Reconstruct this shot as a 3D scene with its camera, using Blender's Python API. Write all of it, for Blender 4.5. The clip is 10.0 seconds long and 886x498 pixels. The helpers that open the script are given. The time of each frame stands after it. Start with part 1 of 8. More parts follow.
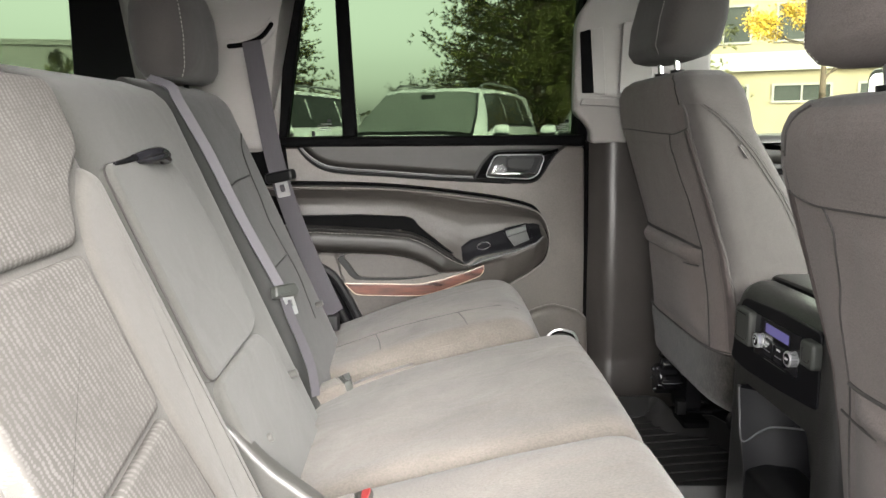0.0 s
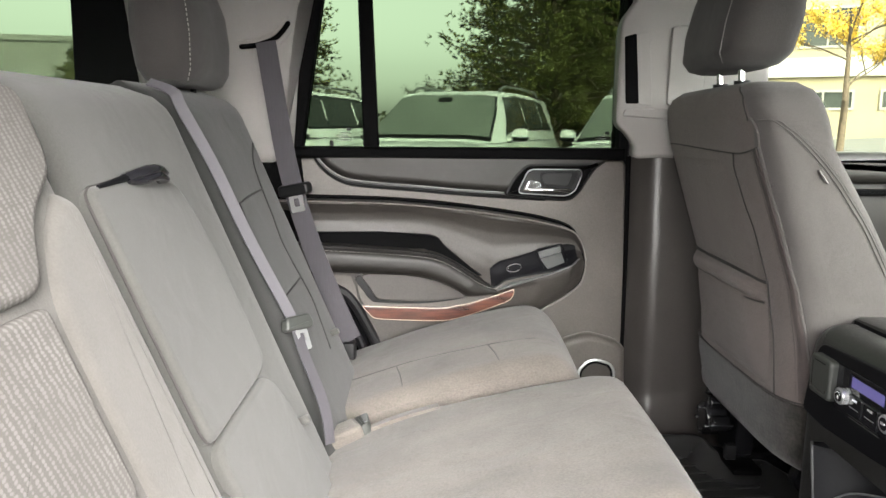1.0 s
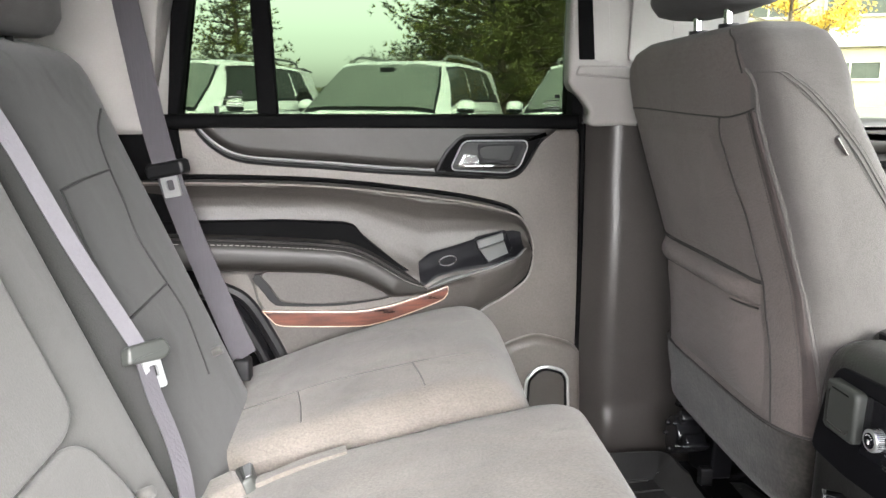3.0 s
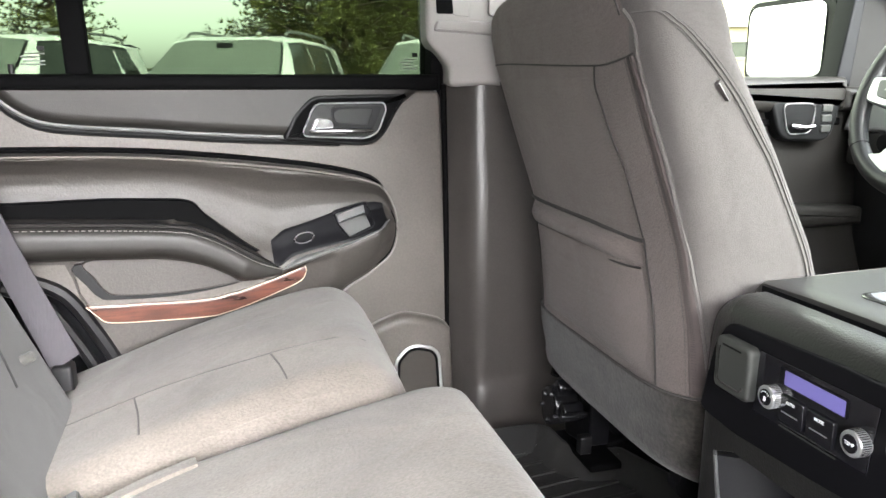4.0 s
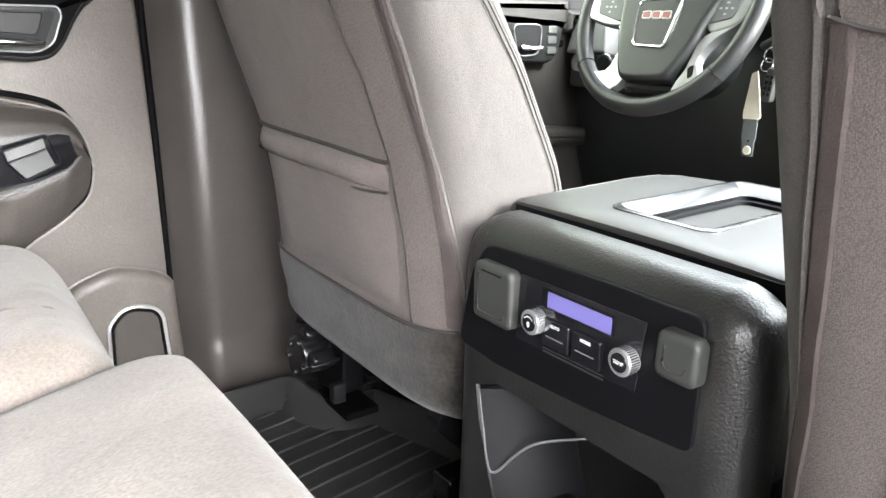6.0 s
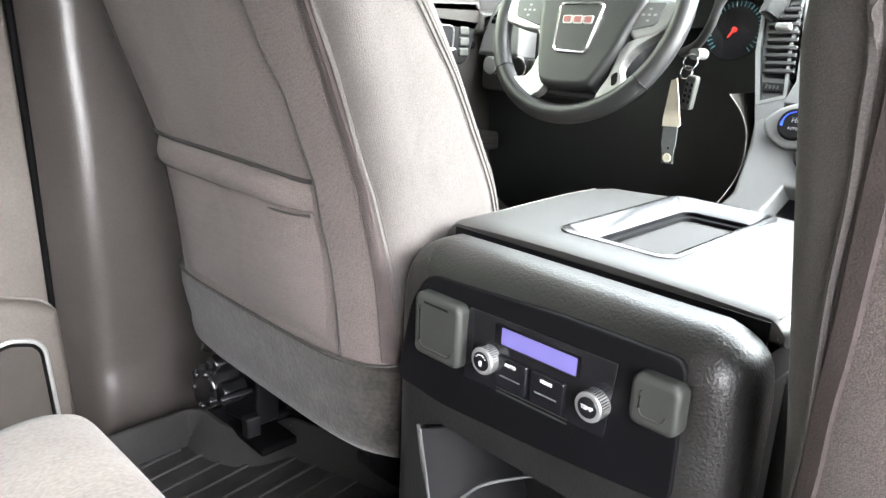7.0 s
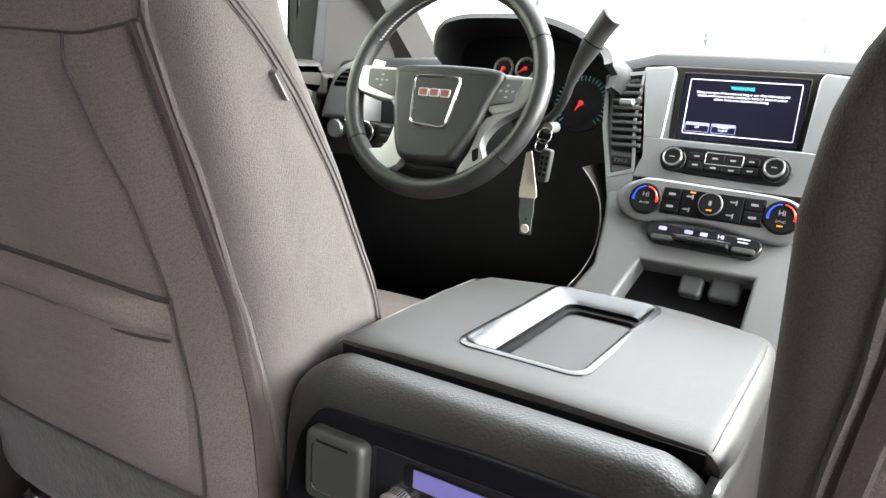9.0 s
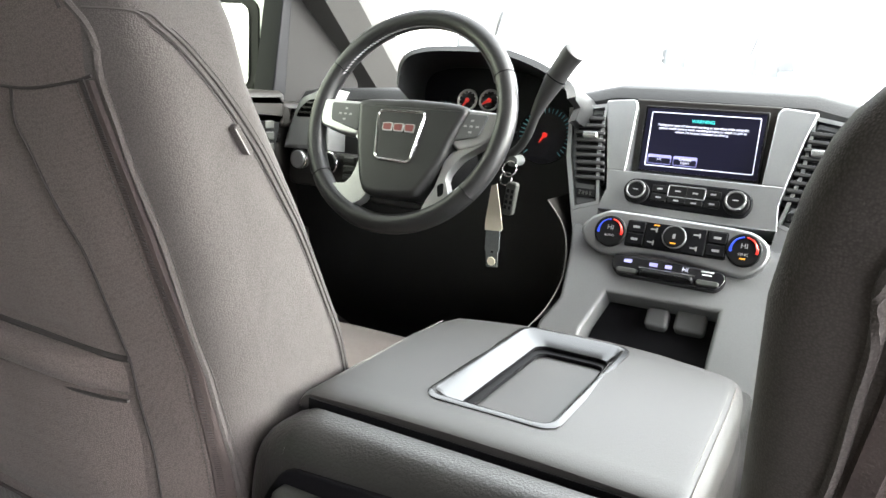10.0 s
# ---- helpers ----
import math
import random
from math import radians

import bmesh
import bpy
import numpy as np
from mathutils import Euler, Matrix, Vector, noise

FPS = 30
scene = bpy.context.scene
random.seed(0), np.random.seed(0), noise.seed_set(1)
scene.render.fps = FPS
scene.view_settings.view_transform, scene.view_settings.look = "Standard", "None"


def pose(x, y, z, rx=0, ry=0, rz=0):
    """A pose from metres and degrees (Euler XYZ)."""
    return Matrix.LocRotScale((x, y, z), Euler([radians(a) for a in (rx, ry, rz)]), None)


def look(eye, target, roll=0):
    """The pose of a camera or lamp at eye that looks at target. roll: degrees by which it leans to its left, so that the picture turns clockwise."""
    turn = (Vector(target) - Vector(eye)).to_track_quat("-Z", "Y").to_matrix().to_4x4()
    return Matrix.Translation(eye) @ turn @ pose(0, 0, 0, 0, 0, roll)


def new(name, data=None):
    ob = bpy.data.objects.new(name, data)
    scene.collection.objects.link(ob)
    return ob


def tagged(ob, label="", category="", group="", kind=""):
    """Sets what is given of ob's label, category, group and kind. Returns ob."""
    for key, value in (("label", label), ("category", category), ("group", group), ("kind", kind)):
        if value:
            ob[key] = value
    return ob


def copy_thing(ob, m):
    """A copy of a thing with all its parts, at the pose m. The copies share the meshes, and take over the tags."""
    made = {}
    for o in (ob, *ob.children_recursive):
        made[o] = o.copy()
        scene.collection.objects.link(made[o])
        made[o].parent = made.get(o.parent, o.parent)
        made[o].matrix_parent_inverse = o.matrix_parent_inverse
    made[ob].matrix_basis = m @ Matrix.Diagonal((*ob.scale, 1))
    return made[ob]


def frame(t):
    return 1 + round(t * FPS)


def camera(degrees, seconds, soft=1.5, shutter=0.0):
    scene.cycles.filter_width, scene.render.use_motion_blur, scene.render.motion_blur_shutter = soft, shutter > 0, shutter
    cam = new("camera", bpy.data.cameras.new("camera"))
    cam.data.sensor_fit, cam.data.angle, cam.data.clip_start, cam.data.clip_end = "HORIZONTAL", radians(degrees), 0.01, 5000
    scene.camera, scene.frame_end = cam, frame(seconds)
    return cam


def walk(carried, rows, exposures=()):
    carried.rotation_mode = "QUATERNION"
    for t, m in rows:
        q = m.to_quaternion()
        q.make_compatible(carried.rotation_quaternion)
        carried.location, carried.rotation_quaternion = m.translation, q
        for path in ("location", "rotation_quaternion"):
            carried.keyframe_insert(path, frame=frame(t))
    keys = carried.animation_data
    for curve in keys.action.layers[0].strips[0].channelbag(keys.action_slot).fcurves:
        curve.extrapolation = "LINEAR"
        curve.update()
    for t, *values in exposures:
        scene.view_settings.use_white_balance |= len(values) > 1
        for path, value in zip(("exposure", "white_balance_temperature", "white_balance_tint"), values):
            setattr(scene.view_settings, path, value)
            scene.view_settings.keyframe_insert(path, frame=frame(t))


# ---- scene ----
cam = camera(62.3, 10.0)
PATH = [
    (0, (0.019, -1.105, 1.397), (0.035, 0.868, 1.072), -0.4),
    (0.5, (-0.014, -1.018, 1.413), (-0.011, 0.956, 1.091), 0.2),
    (1, (-0.014, -0.946, 1.418), (-0.032, 1.028, 1.097), 0.5),
    (1.5, (0.008, -0.845, 1.417), (-0.031, 1.128, 1.093), 0.6),
    (2, (0.048, -0.762, 1.416), (0.006, 1.209, 1.08), 0.5),
    (2.2, (0.051, -0.738, 1.420), (0.032, 1.231, 1.072), 0.4),
    (3.5, (0.042, -0.581, 1.378), (0.316, 1.357, 0.967), 0.1),
    (4, (0.044, -0.529, 1.361), (0.554, 1.354, 0.922), -0.2),
    (4.5, (0.054, -0.489, 1.34), (0.768, 1.316, 0.858), 0.1),
    (5, (0.066, -0.462, 1.324), (0.949, 1.255, 0.804), 0.5),
    (5.5, (0.084, -0.441, 1.315), (1.101, 1.188, 0.757), 1.0),
    (6.8, (0.118, -0.346, 1.318), (1.405, 1.064, 0.719), 1.7),
    (7, (0.117, -0.326, 1.325), (1.455, 1.038, 0.732), 2.2),
    (7.5, (0.119, -0.291, 1.336), (1.562, 0.971, 0.766), 2.5),
    (8, (0.127, -0.262, 1.357), (1.663, 0.901, 0.82), 2.8),
    (8.5, (0.133, -0.24, 1.368), (1.74, 0.838, 0.862), 3.2),
    (9, (0.139, -0.223, 1.373), (1.797, 0.788, 0.895), 3.5),
    (9.5, (0.146, -0.218, 1.381), (1.836, 0.75, 0.928), 3.5),
    (10, (0.151, -0.213, 1.4), (1.864, 0.725, 0.969), 3.3),
]
EXPOSURES = [(0, 1.88, 6650, 10), (2, 2.28, 6500, 11), (3.5, 2.58, 6400, 12), (5.5, 3.11, 6400, 12), (7, 3.40, 6350, 13), (7.5, 3.42, 6350, 13), (8, 3.28, 6400, 13), (8.6, 2.74, 6550, 14), (9.5, 2.48, 6550, 14), (10, 2.40, 6550, 14)]
SKY, SUN = 0.56, 0.8
walk(cam, [(t, look(eye, target, roll)) for t, eye, target, roll in PATH], EXPOSURES)

# ---- world and sun ----
world = bpy.data.worlds.new("overcast")
scene.world = world
world.use_nodes = True
wn, wl = world.node_tree.nodes, world.node_tree.links
wn.clear()
sky = wn.new("ShaderNodeTexSky")
sky.sky_type = "NISHITA"
sky.sun_disc = False
sky.sun_elevation, sky.sun_rotation = radians(33), radians(163)
sky.air_density, sky.dust_density, sky.ozone_density = 1.0, 3.0, 1.0
soften = wn.new("ShaderNodeHueSaturation")
soften.inputs["Saturation"].default_value = 0.12
back = wn.new("ShaderNodeBackground")
back.inputs["Strength"].default_value = SKY
wout = wn.new("ShaderNodeOutputWorld")
wl.new(sky.outputs[0], soften.inputs["Color"])
wl.new(soften.outputs[0], back.inputs["Color"])
wl.new(back.outputs[0], wout.inputs["Surface"])
sun = new("sun", bpy.data.lights.new("sun", "SUN"))
sun.data.energy, sun.data.angle, sun.data.color = SUN, radians(65), (1.0, 0.97, 0.93)
sun.matrix_world = look((-3.8, -12.5, 9.5), (0.0, 0.0, 1.0))


# ---- materials ----
def mat(name, col, rough=0.5, metal=0.0, var=0.12, scale=6.0, bump=0.1, fine=500.0, spec=0.5, coat=0.0, col2=None, stretch=(1, 1, 1), grit=None, soft=0.0, dots=0.0):
    m = bpy.data.materials.new(name)
    m.use_nodes = True
    nt = m.node_tree
    n, l = nt.nodes, nt.links
    p = n["Principled BSDF"]
    tc = n.new("ShaderNodeTexCoord")
    mp = n.new("ShaderNodeMapping")
    mp.inputs["Scale"].default_value = stretch
    l.new(tc.outputs["Object"], mp.inputs["Vector"])
    big = n.new("ShaderNodeTexNoise")
    big.inputs["Scale"].default_value, big.inputs["Detail"].default_value = scale, 5.0
    l.new(mp.outputs[0], big.inputs["Vector"])
    ramp = n.new("ShaderNodeValToRGB")
    ramp.color_ramp.elements[0].position, ramp.color_ramp.elements[1].position = 0.3, 0.7
    lo = tuple(c * (1 - var) for c in col)
    hi = tuple(min(1, c * (1 + var)) for c in (col2 or col))
    ramp.color_ramp.elements[0].color, ramp.color_ramp.elements[1].color = (*lo, 1), (*hi, 1)
    l.new(big.outputs["Fac"], ramp.inputs["Fac"])
    small = n.new("ShaderNodeTexNoise")
    small.inputs["Scale"].default_value, small.inputs["Detail"].default_value = fine, 3.0
    l.new(mp.outputs[0], small.inputs["Vector"])
    speck = small.outputs["Fac"]
    if dots:
        yarn = n.new("ShaderNodeTexVoronoi")
        yarn.inputs["Scale"].default_value, yarn.inputs["Randomness"].default_value = dots, 0.8
        l.new(mp.outputs[0], yarn.inputs["Vector"])
        knot = n.new("ShaderNodeMapRange")
        knot.inputs["From Max"].default_value = 0.75
        knot.inputs["To Min"].default_value, knot.inputs["To Max"].default_value = 0.80, 0.20
        l.new(yarn.outputs["Distance"], knot.inputs["Value"])
        speck = knot.outputs[0]
    grain = n.new("ShaderNodeMixRGB")
    grain.blend_type, grain.inputs["Fac"].default_value = "OVERLAY", min(0.5, var * 1.5) if grit is None else grit
    l.new(ramp.outputs["Color"], grain.inputs["Color1"])
    l.new(speck, grain.inputs["Color2"])
    l.new(grain.outputs["Color"], p.inputs["Base Color"])
    rr = n.new("ShaderNodeMapRange")
    rr.inputs["To Min"].default_value, rr.inputs["To Max"].default_value = max(0.02, rough - 0.08), min(1, rough + 0.08)
    l.new(big.outputs["Fac"], rr.inputs["Value"])
    l.new(rr.outputs[0], p.inputs["Roughness"])
    p.inputs["Metallic"].default_value = metal
    p.inputs["Specular IOR Level"].default_value = spec
    p.inputs["Coat Weight"].default_value = coat
    if bump:
        b = n.new("ShaderNodeBump")
        b.inputs["Strength"].default_value, b.inputs["Distance"].default_value = bump, 0.001
        l.new(speck, b.inputs["Height"])
        if soft:
            folds = n.new("ShaderNodeTexNoise")
            folds.inputs["Scale"].default_value, folds.inputs["Detail"].default_value = 11.0, 2.0
            folds.inputs["Distortion"].default_value = 0.6
            l.new(mp.outputs[0], folds.inputs["Vector"])
            b2 = n.new("ShaderNodeBump")
            b2.inputs["Strength"].default_value, b2.inputs["Distance"].default_value = soft, 0.02
            l.new(folds.outputs["Fac"], b2.inputs["Height"])
            l.new(b2.outputs[0], b.inputs["Normal"])
        l.new(b.outputs[0], p.inputs["Normal"])
    return m


def sheen(m, amount, tint=(1, 1, 1)):
    p = m.node_tree.nodes["Principled BSDF"]
    p.inputs["Sheen Weight"].default_value = amount
    p.inputs["Sheen Roughness"].default_value = 0.6
    p.inputs["Sheen Tint"].default_value = (*tint, 1)
    return m


def ribbed(m):
    """Broken wavy ribs of paler yarn."""
    n, l = m.node_tree.nodes, m.node_tree.links
    p = n["Principled BSDF"]
    old = p.inputs["Base Color"].links[0].from_socket
    tc, mp = n.new("ShaderNodeTexCoord"), n.new("ShaderNodeMapping")
    mp.inputs["Rotation"].default_value = (radians(-6), 0, 0)
    w = n.new("ShaderNodeTexWave")
    w.wave_type, w.bands_direction = "BANDS", "Y"
    w.inputs["Scale"].default_value, w.inputs["Distortion"].default_value = 40.0, 2.6
    w.inputs["Detail"].default_value, w.inputs["Detail Scale"].default_value = 1.5, 2.2
    br = n.new("ShaderNodeTexNoise")
    br.inputs["Scale"].default_value = 95.0
    mul = n.new("ShaderNodeMath")
    mul.operation = "MULTIPLY"
    mr = n.new("ShaderNodeMapRange")
    mr.inputs["From Min"].default_value, mr.inputs["From Max"].default_value = 0.12, 0.34
    mr.inputs["To Max"].default_value = 1.25
    mix = n.new("ShaderNodeMixRGB")
    mix.inputs["Color2"].default_value = (0.135, 0.129, 0.122, 1)
    l.new(tc.outputs["Object"], mp.inputs["Vector"])
    l.new(mp.outputs[0], w.inputs["Vector"])
    l.new(mp.outputs[0], br.inputs["Vector"])
    rung = n.new("ShaderNodeTexWave")
    rung.wave_type, rung.bands_direction = "BANDS", "Z"
    rung.inputs["Scale"].default_value, rung.inputs["Distortion"].default_value = 95.0, 3.0
    rung.inputs["Detail"].default_value, rung.inputs["Detail Scale"].default_value = 1.0, 2.0
    l.new(mp.outputs[0], rung.inputs["Vector"])
    patch = n.new("ShaderNodeTexNoise")
    patch.inputs["Scale"].default_value = 14.0
    l.new(mp.outputs[0], patch.inputs["Vector"])
    ladder = n.new("ShaderNodeMath")
    ladder.operation = "MULTIPLY_ADD"
    ladder.inputs[1].default_value, ladder.inputs[2].default_value = 0.6, 0.4
    l.new(rung.outputs["Fac"], ladder.inputs[0])
    both = n.new("ShaderNodeMath")
    both.operation = "MULTIPLY"
    l.new(w.outputs["Fac"], both.inputs[0])
    l.new(ladder.outputs[0], both.inputs[1])
    l.new(both.outputs[0], mul.inputs[0])
    l.new(br.outputs["Fac"], mul.inputs[1])
    l.new(mul.outputs[0], mr.inputs["Value"])
    fade = n.new("ShaderNodeMath")
    fade.operation = "MULTIPLY"
    l.new(mr.outputs[0], fade.inputs[0])
    l.new(patch.outputs["Fac"], fade.inputs[1])
    l.new(fade.outputs[0], mix.inputs["Fac"])
    l.new(old, mix.inputs["Color1"])
    l.new(mix.outputs[0], p.inputs["Base Color"])
    return m


def glass(name, tint, gloss=0.08):
    m = bpy.data.materials.new(name)
    m.use_nodes = True
    n, l = m.node_tree.nodes, m.node_tree.links
    n.clear()
    out = n.new("ShaderNodeOutputMaterial")
    mix = n.new("ShaderNodeMixShader")
    lw = n.new("ShaderNodeLayerWeight")
    lw.inputs["Blend"].default_value = 0.5
    pw = n.new("ShaderNodeMath")
    pw.operation, pw.inputs[1].default_value = "POWER", 6.0
    fr = n.new("ShaderNodeMapRange")
    fr.inputs["To Min"].default_value, fr.inputs["To Max"].default_value = 0.0, gloss * 3
    l.new(lw.outputs["Facing"], pw.inputs[0])
    l.new(pw.outputs[0], fr.inputs["Value"])
    tr, gl = n.new("ShaderNodeBsdfTransparent"), n.new("ShaderNodeBsdfGlossy")
    tr.inputs["Color"].default_value = (*tint, 1)
    gl.inputs["Roughness"].default_value = 0.02
    gl.inputs["Color"].default_value = (0.9, 0.95, 0.92, 1)
    l.new(fr.outputs[0], mix.inputs["Fac"])
    l.new(tr.outputs[0], mix.inputs[1])
    l.new(gl.outputs[0], mix.inputs[2])
    l.new(mix.outputs[0], out.inputs["Surface"])
    return m


def glow(name, col, strength):
    m = bpy.data.materials.new(name)
    m.use_nodes = True
    p = m.node_tree.nodes["Principled BSDF"]
    p.inputs["Base Color"].default_value = (*col, 1)
    p.inputs["Emission Color"].default_value = (*col, 1)
    p.inputs["Emission Strength"].default_value = strength
    p.inputs["Roughness"].default_value = 0.3
    return m


# one seat cloth in two tones, for how light falls on side and rear
CLOTH_SIDE = sheen(mat("seat_cloth_side_tone", (0.074, 0.0672, 0.0642), 0.92, var=0.14, soft=0.22, scale=5, bump=0.4, spec=0.12, grit=0.35, dots=820), 0.10)
CLOTH = sheen(mat("seat_cloth", (0.106, 0.0885, 0.0825), 0.92, var=0.16, soft=0.25, scale=5, bump=0.5, spec=0.12, grit=0.5, dots=760), 0.08)
# darker copy of the seat cloth, shade on the left headrests as colour
CLOTH_SHADED = sheen(mat("seat_cloth_shaded", (0.029, 0.0262, 0.0252), 0.92, var=0.18, soft=0.15, scale=5, bump=0.4, fine=450, spec=0.12, grit=0.2), 0.10)
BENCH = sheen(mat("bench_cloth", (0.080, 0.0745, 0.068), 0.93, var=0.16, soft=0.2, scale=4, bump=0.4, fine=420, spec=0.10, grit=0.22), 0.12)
# bench cloth with dust; light on the cushions is put into its colour
BENCH_LIT_DUSTY = sheen(mat("lit_dusty_seat_cloth", (0.075, 0.0665, 0.0585), 0.93, var=0.2, soft=0.35, scale=7, bump=0.5, fine=380, spec=0.10, col2=(0.093, 0.082, 0.072), grit=0.5, stretch=(0.7, 1, 1)), 0.14)
# darker copies of the bench cloth: shade on centre and left put into colour
BENCH_HALF_SHADED = sheen(mat("bench_cloth_half_shaded", (0.049, 0.0482, 0.0445), 0.93, var=0.14, soft=0.15, scale=4, bump=0.35, fine=420, spec=0.10, grit=0.2), 0.12)
BENCH_SHADED = sheen(mat("bench_cloth_shaded", (0.0172, 0.0173, 0.0163), 0.93, var=0.14, soft=0.12, scale=4, bump=0.3, fine=450, spec=0.10, grit=0.2), 0.12)
CARPET = sheen(mat("seat_carpet", (0.0150, 0.0130, 0.0112), 1.0, var=0.5, scale=40, bump=1.0, fine=190, spec=0.05, grit=1.0), 0.15)
ZIP = mat("zip_tape", (0.044, 0.0335, 0.0315), 0.8, var=0.2, scale=60, bump=0.5, fine=700)
SEAM_DARK = mat("dark_seam", (0.012, 0.012, 0.0115), 0.95, var=0.1, bump=0.2)
HINGE = mat("hinge_plastic", (0.045, 0.044, 0.041), 0.4, var=0.15, scale=8, bump=0.2, fine=400)
SEAM = mat("seam_shadow", (0.026, 0.023, 0.022), 0.95, var=0.1, bump=0.2)
THREAD_DARK = mat("dark_thread", (0.045, 0.043, 0.041), 0.8, var=0.1, bump=0.3)
THREAD = mat("thread", (0.20, 0.19, 0.18), 0.8, var=0.1, bump=0.3)
WHEEL_LEATHER = mat("wheel_leather", (0.015, 0.0152, 0.0158), 0.40, var=0.15, scale=12, bump=0.2, fine=500, spec=0.5)
LEATHER = mat("black_leather", (0.0145, 0.0131, 0.0120), 0.48, var=0.2, soft=0.08, scale=8, bump=0.2, fine=600, spec=0.30)
CONSOLE = mat("console_grain", (0.0135, 0.0132, 0.0128), 0.35, var=0.4, scale=14, bump=0.6, fine=430, spec=0.85, grit=0.6)
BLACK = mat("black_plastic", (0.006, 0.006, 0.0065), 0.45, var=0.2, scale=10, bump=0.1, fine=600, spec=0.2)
GLOSSY = mat("piano_black", (0.008, 0.008, 0.010), 0.12, var=0.1, bump=0.0, coat=0.3)
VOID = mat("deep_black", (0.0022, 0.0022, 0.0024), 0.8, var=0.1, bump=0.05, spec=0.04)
MATT = mat("matt_black", (0.0045, 0.0045, 0.0055), 0.5, var=0.2, bump=0.05, spec=0.12)
B_PLASTIC = mat("door_pillar_plastic", (0.036, 0.0325, 0.030), 0.33, var=0.2, scale=5, bump=0.25, fine=450, spec=0.38)
PILLAR_DARK = mat("pillar_plastic", (0.020, 0.0183, 0.017), 0.42, var=0.18, scale=5, bump=0.35, fine=350)
SAIL = mat("mirror_cover", (0.015, 0.0145, 0.0142), 0.85, var=0.08, scale=6, bump=0.2, fine=450, spec=0.12)
PILLAR_SOFT = mat("pillar_soft_grey", (0.052, 0.0505, 0.049), 0.9, var=0.05, scale=6, bump=0.2, fine=450, spec=0.15)
TRIM_LIGHT = mat("light_trim", (0.205, 0.195, 0.187), 0.75, var=0.05, scale=6, bump=0.25, fine=450, spec=0.3)
DOOR_MID = mat("door_vinyl", (0.069, 0.0615, 0.0550), 0.46, var=0.20, soft=0.06, scale=5, bump=0.4, fine=280, spec=0.35, grit=0.3)
INSERT = mat("insert_vinyl", (0.034, 0.0302, 0.0272), 0.50, var=0.2, scale=5, bump=0.35, fine=320, spec=0.38, grit=0.4)
# paler than the vinyl: painted highlight for insert lip and speaker bead
DOOR_HIGHLIGHT = mat("door_highlight", (0.115, 0.105, 0.096), 0.35, var=0.05, bump=0.0)
SWITCH = mat("switch_silver", (0.115, 0.117, 0.116), 0.38, 0.3, var=0.06, scale=20, bump=0.05)
DOOR_DARK = mat("door_dark_vinyl", (0.041, 0.0365, 0.0325), 0.44, var=0.18, scale=6, bump=0.2, fine=600, spec=0.35)
HANDLE = mat("handle_chrome", (0.50, 0.50, 0.50), 0.14, 1.0, var=0.04, bump=0.0)
CHROME = mat("chrome", (0.82, 0.82, 0.82), 0.12, 1.0, var=0.03, bump=0.0)
SATIN = mat("satin_silver", (0.45, 0.455, 0.455), 0.34, 0.75, var=0.06, scale=20, bump=0.05)
SILVER_DASH = mat("dash_silver", (0.36, 0.372, 0.376), 0.36, 0.85, var=0.05, scale=10, bump=0.05)
WOOD = mat("walnut_trim", (0.026, 0.0068, 0.0036), 0.30, var=0.35, scale=14, bump=0.02, fine=160, coat=0.3, col2=(0.062, 0.0165, 0.0074), stretch=(1, 1, 9))
CREAM = mat("pale_edge", (0.40, 0.33, 0.26), 0.4, var=0.05, bump=0.0)
BELT = mat("belt_webbing", (0.043, 0.040, 0.0455), 0.55, var=0.08, bump=0.8, fine=300, stretch=(1, 1, 0.05))
RUBBER = mat("mat_rubber", (0.020, 0.020, 0.0197), 0.34, var=0.25, scale=9, bump=0.3, fine=300)
CAP = mat("cap_rubber", (0.031, 0.033, 0.030), 0.5, var=0.1, bump=0.15)
HEADLINER = mat("headliner", (0.55, 0.53, 0.51), 0.95, var=0.05, bump=0.3)
FLOORC = mat("floor_carpet", (0.010, 0.010, 0.011), 1.0, var=0.4, scale=60, bump=0.8, fine=500, spec=0.05)
DASH = mat("dash_pad", (0.009, 0.0095, 0.0102), 0.55, var=0.15, scale=8, bump=0.5, fine=380, spec=0.4)
TINT = glass("privacy_glass", (0.224, 0.262, 0.205), 0.025)
CLEAR = glass("clear_glass", (0.93, 0.96, 0.94))
SIDE_CLEAR = glass("green_side_glass", (0.74, 0.78, 0.68))
MIRROR = mat("mirror_glass", (0.9, 0.92, 0.93), 0.02, 1.0, var=0.0, bump=0.0)
LCD = glow("lcd_violet", (0.15, 0.135, 0.36), 0.0085)
WHITE_INK = mat("white_ink", (0.75, 0.75, 0.75), 0.5, var=0.0, bump=0.0)
SCREEN_BG = glow("screen_dark", (0.006, 0.006, 0.018), 0.06)
SCREEN_INK = glow("screen_white", (0.75, 0.78, 0.95), 0.16)
SCREEN_TEAL = glow("screen_teal", (0.05, 0.6, 0.6), 0.10)
SCREEN_EDGE = glow("screen_violet", (0.35, 0.35, 0.75), 0.07)
RED_LIT = glow("red_light", (0.75, 0.03, 0.02), 0.07)
BLUE_LIT = glow("blue_light", (0.03, 0.08, 0.75), 0.08)
AMBER_LIT = glow("amber_light", (0.9, 0.35, 0.03), 0.14)
CYAN_LIT = glow("cyan_light", (0.10, 0.34, 0.38), 0.012)
BADGE_RED = mat("badge_red", (0.20, 0.060, 0.055), 0.3, var=0.05, bump=0.0)
BEIGE_TAG = mat("tag_edge", (0.30, 0.29, 0.27), 0.8, var=0.05, bump=0.2)
